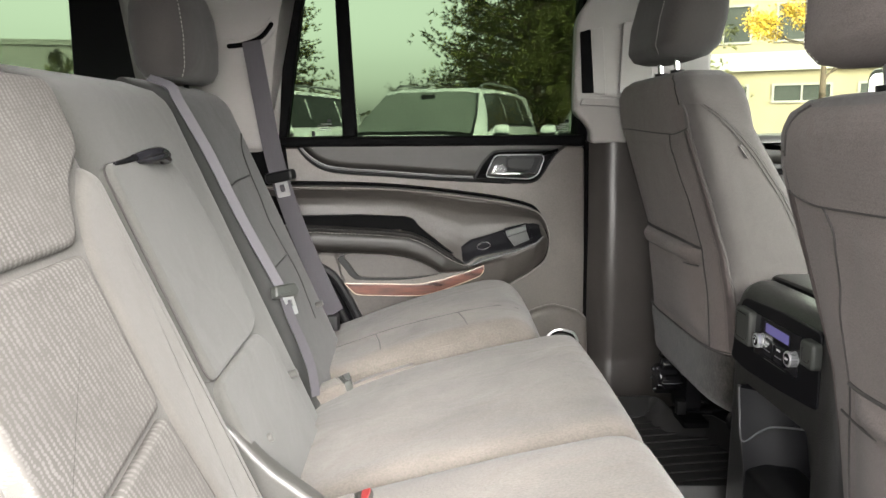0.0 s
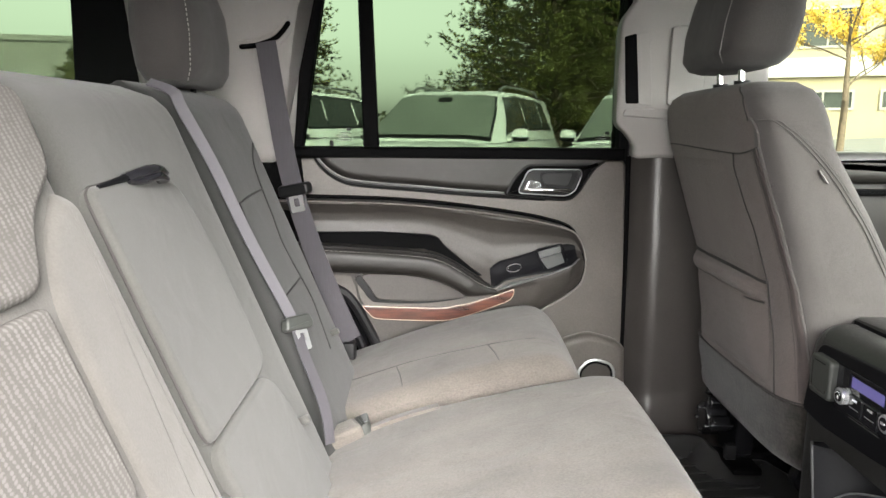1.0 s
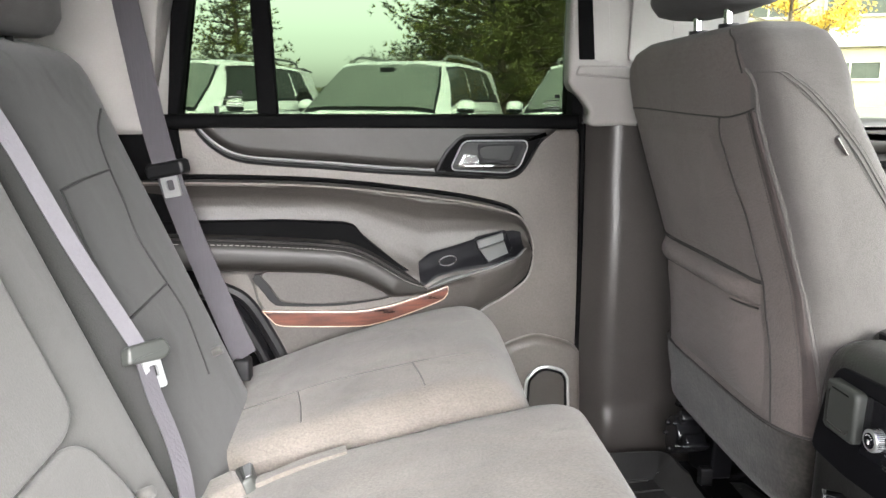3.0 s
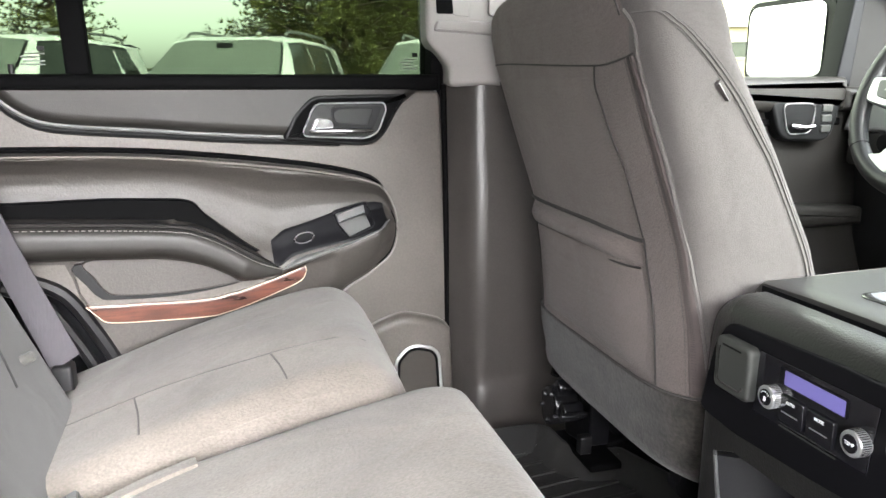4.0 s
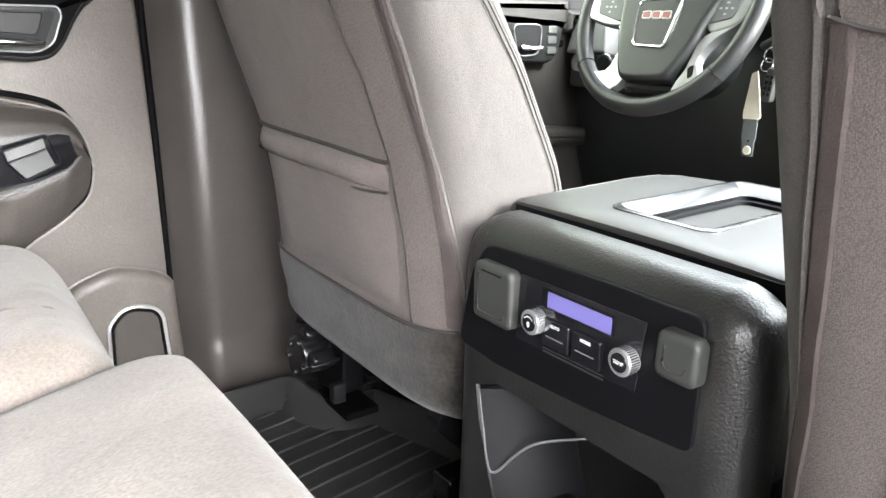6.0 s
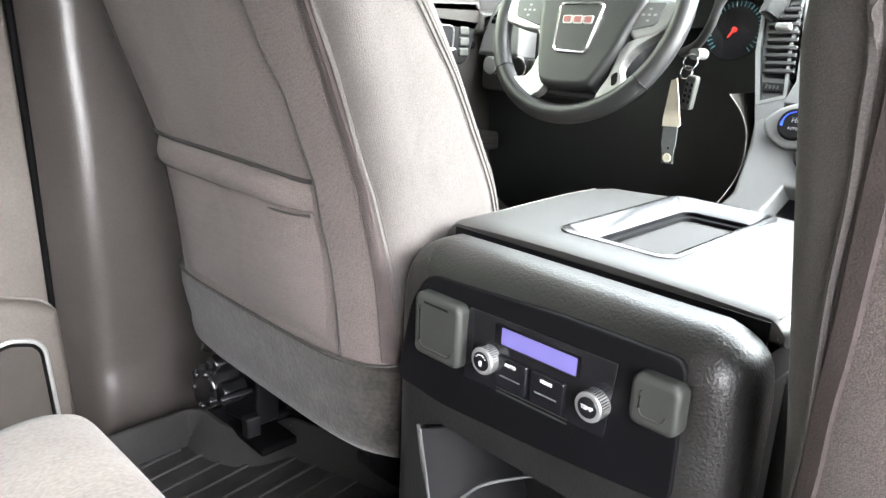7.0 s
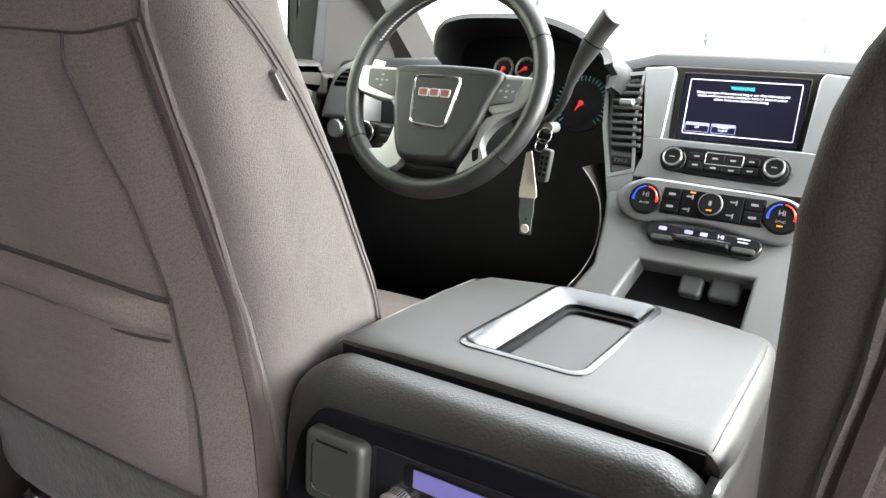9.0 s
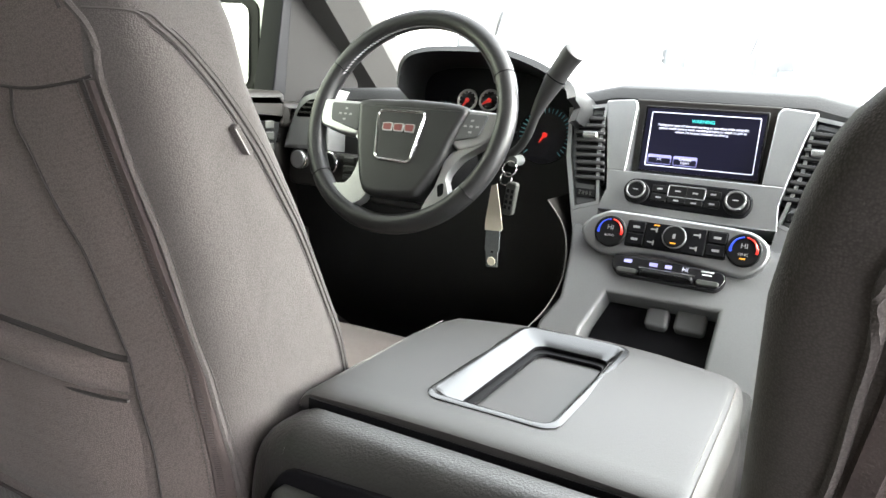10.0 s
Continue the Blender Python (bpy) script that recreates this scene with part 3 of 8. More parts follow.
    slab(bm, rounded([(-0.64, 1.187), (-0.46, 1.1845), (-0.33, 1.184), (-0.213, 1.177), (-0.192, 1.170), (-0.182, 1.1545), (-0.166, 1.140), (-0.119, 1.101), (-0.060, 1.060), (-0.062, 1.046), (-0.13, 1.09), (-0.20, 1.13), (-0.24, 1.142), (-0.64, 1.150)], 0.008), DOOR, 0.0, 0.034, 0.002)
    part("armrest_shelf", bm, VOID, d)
    bm = bmesh.new()
    for i in range(110):
        tube(bm, [arm(i / 111, 0.78, 0.0003), arm((i + 0.62) / 111, 0.78, 0.0003)], 0.0007, 4)
    part("stitching", bm, THREAD, d)
    # switch plate lying on the swelling, switches, and the bright grip edge
    plate_top = [(-0.075, 1.094), (-0.047, 1.1124), (0.0005, 1.1241), (0.072, 1.1453), (0.1207, 1.151), (0.138, 1.147)]
    plate_low = [(-0.064, 1.054), (-0.038, 1.070), (0.004, 1.080), (0.070, 1.090), (0.118, 1.104), (0.138, 1.121)]

    def plate_pt(u, f, off):
        a, b = lerp(plate_low, u)[0], lerp(plate_top, u)[0]
        return insert_pt(u, a + (b - a) * f, off)
    bm = bmesh.new()
    rings = []
    for i in range(41):
        u = -0.072 + 0.209 * i / 40
        e = 0.0028 * min(1.0, min(i, 40 - i) / 2)
        top = [plate_pt(u, j / 12, 0.0012 + e * min(1.0, min(j, 12 - j) / 1.0)) for j in range(13)]
        rings.append(top + [plate_pt(u, 1.0, -0.004), plate_pt(u, 0.0, -0.004)])
    loft(bm, rings)
    part("switch_plate", bm, MATT, d, "black switch plate")

    def wedge(name, material, quad, h, parent, label=""):
        """A raised key over four corners of the plate, front edge first."""
        bm = bmesh.new()
        low, mid = [insert_pt(u, z, 0.002) for u, z in quad], [insert_pt(u, z, 0.003 + k) for (u, z), k in zip(quad, h)]
        c = sum(mid, Vector()) / 4
        loft(bm, [low, mid, [p.lerp(c, 0.08) + (DOOR.to_3x3() @ Vector((0, 0, 0.0012))) for p in mid]])
        return part(name, bm, material, parent, label)
    bm = bmesh.new()
    tube(bm, [insert_pt(u, z, 0.0042) for u, z in rounded([(0.040, 1.138), (0.106, 1.152), (0.112, 1.113), (0.060, 1.093)], 0.008)], 0.0022, 6, closed=True)
    part("switch_rim", bm, MATT, d)
    sw = wedge("window_switch", SWITCH, [(0.0470, 1.1200), (0.0990, 1.1340), (0.0985, 1.1475), (0.0460, 1.1335)], (0.007, 0.007, 0.006, 0.006), d, "silver-grey window switch")
    wedge("switch_front", SWITCH, [(0.0620, 1.0985), (0.1020, 1.1130), (0.0990, 1.1320), (0.0480, 1.1180)], (0.010, 0.010, 0.008, 0.008), sw)
    bm = bmesh.new()
    tube(bm, [insert_pt(-0.015 + 0.017 * math.cos(t), 1.098 + 0.008 * math.sin(t) + 0.003 * math.cos(t), 0.006) for t in [math.tau * i / 20 for i in range(20)]], 0.0018, 6, closed=True)
    part("lock_switch", bm, CHROME, d, "chrome ringed lock switch")
    pull = [(-0.061, 0.0015), (-0.045, 0.006), (-0.026, 0.0095), (-0.008, 0.0095), (0.010, 0.0075), (0.035, 0.0045), (0.069, 0.0035), (0.10, 0.003), (0.122, 0.003), (0.134, 0.0025), (0.142, 0.0015)]
    bm = bmesh.new()
    pts = cat([Vector((u, lerp(ridge, u)[0] + 0.002, 0)) for u, _ in pull], 4)
    tube(bm, [insert_pt(v.x, v.y, 0.001) for v in pts], [lerp(pull, v.x)[0] for v in pts], 12, flat=0.55, up=tuple(DOOR.col[1].to_3d()))
    part("pull_edge", bm, SWITCH, d, "satin silver grip edge")
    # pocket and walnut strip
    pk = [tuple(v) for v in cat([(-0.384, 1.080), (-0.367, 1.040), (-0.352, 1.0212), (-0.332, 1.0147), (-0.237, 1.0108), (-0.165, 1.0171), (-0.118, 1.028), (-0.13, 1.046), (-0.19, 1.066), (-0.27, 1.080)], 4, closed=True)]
    # black plate under the lining, shade at the pocket's edge as colour
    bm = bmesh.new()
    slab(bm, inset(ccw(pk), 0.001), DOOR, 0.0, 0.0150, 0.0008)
    part("pocket_shade", bm, BLACK, d, "black sheet painting the pocket's shade")
    lining = [tuple(v) for v in cat([(-0.366, 1.084), (-0.356, 1.056), (-0.341, 1.032), (-0.322, 1.0225), (-0.2366, 1.0180), (-0.164, 1.0222), (-0.122, 1.0300), (-0.15, 1.06), (-0.25, 1.09)], 4, closed=True)]
    bm = bmesh.new()
    slab(bm, lining, DOOR, 0.0, 0.0185, 0.0025)
    part("pocket_lining", bm, INSERT, d)
    wood = [tuple(v) for v in cat([(-0.3717, 1.0096), (-0.296, 1.006), (-0.189, 1.0018), (-0.147, 1.0073), (-0.117, 1.013), (-0.056, 1.0307), (-0.014, 1.0449)], 5)] + [tuple(v) for v in cat([(-0.0125, 1.0362), (-0.022, 1.0202), (-0.056, 1.0058), (-0.1165, 0.9856), (-0.153, 0.9763), (-0.189, 0.972), (-0.297, 0.9764), (-0.3416, 0.9809), (-0.3556, 0.9922)], 4)]
    bm = bmesh.new()
    slab(bm, wood, DOOR, 0.0, 0.024, 0.002)
    part("wood_strip", bm, WOOD, d, "polished reddish walnut strip")
    bm = bmesh.new()
    tube(bm, [DOOR @ Vector((u, v, 0.0225)) for u, v in wood], 0.0012, 6, closed=True)
    part("wood_edging", bm, CREAM, d, "pale edging")
    # handle
    bez = rounded([(0.010, 1.343), (0.186, 1.346), (0.160, 1.311), (0.141, 1.276), (0.123, 1.259), (0.099, 1.2545), (-0.044, 1.268), (-0.022, 1.312)], 0.014)
    bm = bmesh.new()
    slab(bm, bez, DOOR, 0.0, 0.026, 0.005)
    bz = part("handle_bezel", bm, BLACK, d, "black bezel")
    bm = bmesh.new()
    slab(bm, inset(ccw(bez), 0.0055), DOOR, 0.020, 0.0272, 0.002)
    part("bezel_face", bm, VOID, bz)
    ring = rounded([(0.014, 1.3295), (0.137, 1.3295), (0.1412, 1.318), (0.126, 1.2787), (0.104, 1.2675), (-0.012, 1.2745)], 0.014)
    bm = bmesh.new()
    slab(bm, inset(ccw(ring), 0.001), DOOR, 0.024, 0.0284, 0.0008)
    part("handle_cup", bm, BLACK, d)
    bm = bmesh.new()
    tube(bm, [DOOR @ Vector((u, v, 0.028)) for u, v in ring], 0.0014, 6, closed=True)
    part("bezel_ring", bm, SATIN, d, "satin silver ring")
    bm = bmesh.new()
    slab(bm, rounded([(0.040, 1.323), (0.134, 1.324), (0.114, 1.279), (0.044, 1.290)], 0.010), DOOR, 0.026, 0.0290, 0.0003)
    part("handle_recess", bm, MATT, d)
    bm = bmesh.new()
    slab(bm, rounded([(0.0435, 1.3135), (0.055, 1.3205), (0.118, 1.321), (0.106, 1.290), (0.048, 1.295)], 0.008), DOOR, 0.026, 0.0298, 0.0015)
    part("recess_plate", bm, BLACK, d)
    bm = bmesh.new()
    blade = cat([(0.002, 1.2828, 0.036), (0.030, 1.2832, 0.043), (0.070, 1.2822, 0.045), (0.1125, 1.2808, 0.040)], 6)
    tube(bm, [DOOR @ v for v in blade], [0.0030 + 0.0026 * math.sin(math.pi * i / (len(blade) - 1)) for i in range(len(blade))], 10)
    loft(bm, [[DOOR @ Vector((u, v, o)) for u, v in rounded([(0.000, 1.2815), (0.0125, 1.3055), (0.036, 1.3025), (0.044, 1.2935), (0.040, 1.2825)], 0.005)] for o in (0.027, 0.038)])
    loft(bm, [[DOOR @ Vector((u, v, o)) for u, v in rounded([(0.006, 1.2845), (0.0145, 1.3015), (0.032, 1.2995), (0.037, 1.2925), (0.034, 1.2850)], 0.004)] for o in (0.036, 0.042)])
    part("door_handle", bm, HANDLE, d, "chrome pull handle")
    # loudspeaker
    sp = [tuple(v) for v in cat([(0.070, 0.86), (0.106, 0.9093), (0.143, 0.9251), (0.1744, 0.9309), (0.2063, 0.9238), (0.245, 0.9102), (0.268, 0.892)], 5)]
    bm = bmesh.new()
    slab(bm, sp + [(0.277, 0.70), (0.06, 0.70)], DOOR, -0.002, 0.026, 0.016, 4)
    part("speaker_housing", bm, DOOR_MID, d)
    bm = bmesh.new()
    tube(bm, [DOOR @ Vector((u, v, 0.006)) for u, v in sp], 0.0026, 6)
    part("housing_bead", bm, DOOR_HIGHLIGHT, d)
    gr = rounded([(0.146, 0.71), (0.151, 0.842), (0.173, 0.8645), (0.195, 0.868), (0.2278, 0.8575), (0.2392, 0.841), (0.247, 0.71)], 0.010)
    bm = bmesh.new()
    slab(bm, gr, DOOR, 0.01, 0.029, 0.003)
    part("speaker_grille", bm, DOOR_DARK, d, "dark speaker grille")
    bm = bmesh.new()
    tube(bm, [DOOR @ Vector((u, v, 0.028)) for u, v in gr], 0.0034, 8, closed=True)
    part("speaker_ring", bm, SATIN, d, "bright speaker ring")
    bm = bmesh.new()
    tube(bm, [DOOR @ Vector((u, v, 0.0285)) for u, v in inset(ccw(gr), 0.006)], 0.0026, 8, closed=True)
    part("speaker_joint", bm, VOID, d)
    # window frame and panes
    bm = bmesh.new()
    slab(bm, [(-0.505, 1.36), (-0.455, 1.68), (-0.43, 1.82), (-0.56, 1.82), (-0.60, 1.60), (-0.62, 1.36)], DOOR, -0.06, 0.008, 0.006)
    slab(bm, [(-0.366, 1.375), (-0.329, 1.375), (-0.346, 1.80), (-0.378, 1.80)], DOOR, -0.05, -0.006, 0.005)
    slab(bm, [(0.236, 1.36), (0.26, 1.36), (0.27, 1.82), (0.246, 1.82)], DOOR, -0.06, 0.0, 0.004)
    slab(bm, [(-0.46, 1.755), (0.26, 1.755), (0.26, 1.80), (-0.46, 1.80)], DOOR, -0.05, 0.0, 0.004)
    part("window_frame", bm, VOID, d, "black window frame")
    for name, pts in (("pane", [(-0.350, 1.36), (0.245, 1.36), (0.25, 1.77), (-0.362, 1.77)]), ("quarter_pane", [(-0.52, 1.36), (-0.355, 1.36), (-0.37, 1.77), (-0.46, 1.77)])):
        bm = bmesh.new()
        slab(bm, pts, DOOR, -0.034, -0.030)
        part(name, bm, TINT, d, "green privacy glass")
    for u, v in ((-0.428, 1.392), (0.187, 1.388)):
        for k, (a, w, h) in enumerate(((0.0, 0.034, 0.002), (0.004, 0.030, 0.002), (0.0, 0.026, 0.002), (0.008, 0.026, 0.002))):
            bar("glass_marking", DOOR, u + a, u + a + w, v + k * 0.0055, v + k * 0.0055 + h, -0.0295, BEIGE, d)
        bar("glass_marking", DOOR, u + 0.024, u + 0.034, v + 0.022, v + 0.029, -0.0295, MATT, d)
    # dark wheel-arch liner behind the cut-away corner
    bm = bmesh.new()
    slab(bm, [(-0.68, 0.66), (-0.16, 0.66), (-0.16, 0.80), (-0.36, 1.12), (-0.68, 1.12)], DOOR, -0.10, -0.075)
    part("arch_liner", bm, MATT, d)
    # seals: door gap and wheel-arch edge
    bm = bmesh.new()
    tube(bm, [DOOR @ Vector(p) for p in ((0.260, 1.36, 0.003), (0.263, 1.2, 0.003), (0.266, 1.05, 0.003), (0.268, 0.85, 0.003), (0.270, 0.69, 0.003))], 0.006, 8)
    part("door_seal", bm, VOID, d, "black rubber seal")
    bm = bmesh.new()
    for off, r in ((0.0, 0.012), (0.03, 0.010)):
        tube(bm, [DOOR @ Vector((v[0] - off, v[1] - off * 0.4, 0.004)) for v in cat([(-0.46, 1.06), (-0.405, 1.03), (-0.362, 0.96), (-0.32, 0.87), (-0.27, 0.78), (-0.22, 0.70)], 5)], r, 8)
    part("arch_seal", bm, BLACK, d, "black rubber seal")


def b_pillar():
    p = thing("b_pillar", "door pillar, dark plastic below and pale grey belt cover above", "pillar trim", (0.52, 0.80, 0.66), kind="structure")
    sec = lambda z, k=0.0: [Vector(v) for v in ((0.402, 0.90, z), (0.410, 0.822, z), (0.424, 0.796 + k, z), (0.436, 0.776 + k, z), (0.446, 0.763 + k, z), (0.455, 0.755 + k, z), (0.466, 0.750 + k, z), (0.480, 0.749 + k, z), (0.52, 0.755 + k, z), (0.62, 0.772 + k, z), (0.70, 0.79, z), (0.72, 0.90, z))]
    bm = bmesh.new()
    loft(bm, [sec(0.645, 0.012), sec(0.70, 0.008), sec(0.765, 0.0), sec(0.775, 0.006), sec(0.80, 0.006), sec(1.0, 0.0), sec(1.18, 0.0), sec(1.24, 0.010), sec(1.362, 0.014)])
    part("lower_cover", bm, B_PLASTIC, p, "dark grained plastic cover")
    bm = bmesh.new()
    box(bm, 0.404, 0.70, 0.832, 0.90, 1.30, 1.80, 0.01)
    part("pillar_core", bm, MATT, p)
    m = plane((0.40, 0.80, 0), (math.cos(0.10), -math.sin(0.10), 0), (0, 0, 1))
    cover = [tuple(v) for v in cat([(0.30, 1.357), (0.076, 1.358), (0.016, 1.358), (0.010, 1.387), (-0.006, 1.410), (-0.026, 1.432), (-0.031, 1.46), (-0.030, 1.60), (-0.026, 1.665), (0.0, 1.71), (0.05, 1.80), (0.30, 1.80)], 4)]
    bm = bmesh.new()
    slab(bm, cover, m, -0.06, 0.034, 0.010, 4)
    part("upper_cover", bm, TRIM_LIGHT, p, "pale grey belt cover")
    bm = bmesh.new()
    slab(bm, rounded([(0.006, 1.636), (0.036, 1.640), (0.048, 1.476), (0.017, 1.479)], 0.005), m, 0.02, 0.0352, 0.001)
    part("belt_guide", bm, TRIM_LIGHT, p, "grey inner face of the belt slot")
    bm = bmesh.new()
    slab(bm, rounded([(-0.0205, 1.629), (0.006, 1.636), (0.018, 1.481), (-0.0115, 1.481)], 0.004), m, 0.02, 0.0365, 0.001)
    part("belt_slot", bm, VOID, p, "black belt slot")
    bm = bmesh.new()
    slab(bm, rounded([(0.079, 1.478), (0.16, 1.47), (0.16, 1.655), (0.083, 1.650)], 0.008), m, 0.025, 0.041, 0.003)
    part("height_adjuster", bm, TRIM_LIGHT, p)
    bm = bmesh.new()
    slab(bm, rounded([(-0.018, 1.452), (0.16, 1.440), (0.16, 1.462), (0.060, 1.470), (-0.012, 1.470)], 0.006), m, 0.03, 0.0385, 0.004)
    part("cover_ledge", bm, TRIM_LIGHT, p)


def front_left():
    d = thing("door_2", "closed driver's door with dark trim and clear window", "car door", (1.15, 0.86, 0.66), kind="structure")
    m = plane((1.15, 0.835, 0), (1, 0, 0), (0, 0, 1))
    bm = bmesh.new()
    slab(bm, rrect(-0.50, 0.48, 0.645, 1.335, 0.03), m, -0.06, 0.0, 0.01)
    part("door_card", bm, PILLAR_DARK, d)
    bm = bmesh.new()
    slab(bm, rrect(-0.50, 0.17, 1.30, 1.374, 0.01), m, -0.05, 0.03, 0.022, 4)
    slab(bm, rrect(0.165, 0.44, 1.30, 1.352, 0.01), m, -0.05, 0.028, 0.018, 4)
    part("upper_pad", bm, LEATHER, d, "dark padded upper trim")
    bm = bmesh.new()
    slab(bm, rrect(-0.50, 0.17, 1.270, 1.286, 0.004), m, 0.0, 0.012, 0.004)
    part("trim_strip", bm, VOID, d)
    bm = bmesh.new()
    slab(bm, [(-0.50, 1.12), (-0.2, 1.12), (0.02, 1.105), (0.22, 1.09), (0.22, 1.05), (-0.50, 1.05)], m, 0.0, 0.06, 0.02, 4)
    part("armrest", bm, LEATHER, d)
    bm = bmesh.new()
    slab(bm, rounded([(-0.03, 1.330), (0.155, 1.330), (0.130, 1.236), (0.0, 1.240)], 0.03), m, 0.0, 0.03, 0.006)
    part("handle_bezel", bm, BLACK, d)
    bm = bmesh.new()
    tube(bm, [m @ Vector((u, v, 0.031)) for u, v in rounded([(0.0, 1.318), (0.085, 1.318), (0.078, 1.256), (0.018, 1.252)], 0.018)], 0.0016, 6, closed=True)
    part("bezel_ring", bm, SATIN_DARK, d)
    bm = bmesh.new()
    tube(bm, [m @ Vector(v) for v in ((0.022, 1.272, 0.036), (0.05, 1.268, 0.042), (0.076, 1.270, 0.04))], 0.005, 8)
    part("door_handle", bm, HANDLE, d, "chrome pull handle")
    for k in range(3):
        bm = bmesh.new()
        slab(bm, rrect(0.100, 0.126, 1.256 + k * 0.022, 1.272 + k * 0.022, 0.003), m, 0.028, 0.034, 0.002)
        part("lock_button", bm, CAP, d)
    bm = bmesh.new()
    slab(bm, [(-0.52, 1.34), (0.46, 1.34), (0.46, 1.352), (0.16, 1.78), (-0.52, 1.80)], m, -0.05, -0.046)
    part("pane", bm, SIDE_CLEAR, d, "clear side glass")
    bm = bmesh.new()
    slab(bm, rounded([(0.172, 1.345), (0.46, 1.345), (0.45, 1.40), (0.30, 1.575), (0.22, 1.69), (0.187, 1.69)], 0.010), m, -0.04, 0.0, 0.003)
    part("sail_panel", bm, SAIL, d, "dark triangular mirror cover")
    bm = bmesh.new()
    slab(bm, [(0.150, 1.36), (0.190, 1.355), (0.208, 1.56), (0.235, 1.70), (0.200, 1.70), (0.182, 1.56)], m, -0.045, 0.006, 0.004)
    part("window_channel", bm, MATT, d, "black window channel")
    # windscreen pillars
    for s, name in ((1, "a_pillar_left"), (-1, "a_pillar_right")):
        bm = bmesh.new()
        rings = []
        for x, z, y in ((1.79, 1.36, 0.80), (1.65, 1.46, 0.785), (1.43, 1.62, 0.76), (1.13, 1.82, 0.71)):
            rings.append([Vector((x - 0.10, s * (y + 0.09), z - 0.02)), Vector((x - 0.075, s * (y + 0.02), z - 0.02)), Vector((x - 0.02, s * (y - 0.015), z)), Vector((x + 0.05, s * y, z + 0.03)), Vector((x + 0.04, s * (y + 0.09), z + 0.03))])
        loft(bm, rings)
        tagged(part(name, bm, PILLAR_SOFT), "grey windscreen pillar trim", "pillar trim", kind="structure")
    w = thing("windscreen", "large sloping clear windscreen", "windscreen", (1.45, 0, 1.4), kind="structure")
    bm = bmesh.new()
    loft(bm, [[Vector((1.84, -0.78, 1.37)), Vector((1.90, 0, 1.37)), Vector((1.84, 0.78, 1.37))], [Vector((1.12, -0.68, 1.83)), Vector((1.16, 0, 1.84)), Vector((1.12, 0.68, 1.83))]], caps=False)
    part("pane", bm, CLEAR, w)
    # the far side of the front: plain door and pillar
    d2 = thing("door_3", "front passenger door with dark trim and clear window", "car door", (1.15, -0.86, 0.66), kind="structure")
    m2 = plane((1.15, -0.835, 0), (-1, 0, 0), (0, 0, 1))
    bm = bmesh.new()
    slab(bm, rrect(-0.48, 0.50, 0.645, 1.345, 0.03), m2, -0.06, 0.0, 0.01)
    part("door_card", bm, DOOR_DARK, d2)
    bm = bmesh.new()
    slab(bm, [(0.52, 1.34), (-0.46, 1.34), (-0.46, 1.352), (-0.16, 1.78), (0.52, 1.80)], m2, -0.05, -0.046)
    part("pane", bm, CLEAR, d2)
    bm = bmesh.new()
    box(bm, 0.50, 0.66, -0.90, -0.80, 0.645, 1.80, 0.02)
    tagged(part("b_pillar_right", bm, PILLAR_DARK), "dark door pillar beside the open rear doorway", "pillar trim", kind="structure")
    bm = bmesh.new()
    box(bm, -0.58, -0.42, -0.90, -0.76, 0.645, 1.80, 0.02)
    tagged(part("c_pillar_right", bm, PILLAR_DARK), "dark pillar behind the open rear doorway", "pillar trim", kind="structure")


# ---- front seats ----
SEAT = [  # z, rear x, front x, inner y, outer y
    (0.862, 0.590, 0.780, 0.235, 0.640), (0.874, 0.566, 0.790, 0.215, 0.665), (0.900, 0.552, 0.795, 0.205, 0.680), (0.940, 0.545, 0.795, 0.200, 0.695),
    (1.000, 0.541, 0.793, 0.196, 0.700), (1.080, 0.537, 0.769, 0.192, 0.702), (1.164, 0.529, 0.736, 0.190, 0.714), (1.280, 0.500, 0.670, 0.190, 0.738),
    (1.395, 0.468, 0.597, 0.192, 0.742), (1.435, 0.458, 0.590, 0.198, 0.736), (1.465, 0.454, 0.580, 0.208, 0.724), (1.485, 0.458, 0.570, 0.225, 0.700),
    (1.498, 0.470, 0.552, 0.255, 0.660), (1.502, 0.490, 0.515, 0.300, 0.600)]
SEAT_N = 5.0


def seat_rear(y, z, off=0.0):
    xr, xf, y0, y1 = lerp(SEAT, z)
    k = min(0.999, abs((y - (y0 + y1) / 2) / ((y1 - y0) / 2)))
    return Vector(((xr + xf) / 2 - (xf - xr) / 2 * (1 - k ** SEAT_N) ** (1 / SEAT_N) - off, y, z))


def seat_side(x, z, off=0.0):
    xr, xf, y0, y1 = lerp(SEAT, z)
    k = min(0.999, abs((x - (xr + xf) / 2) / ((xf - xr) / 2)))
    return Vector((x, (y0 + y1) / 2 - (y1 - y0) / 2 * (1 - k ** SEAT_N) ** (1 / SEAT_N) - off, z))


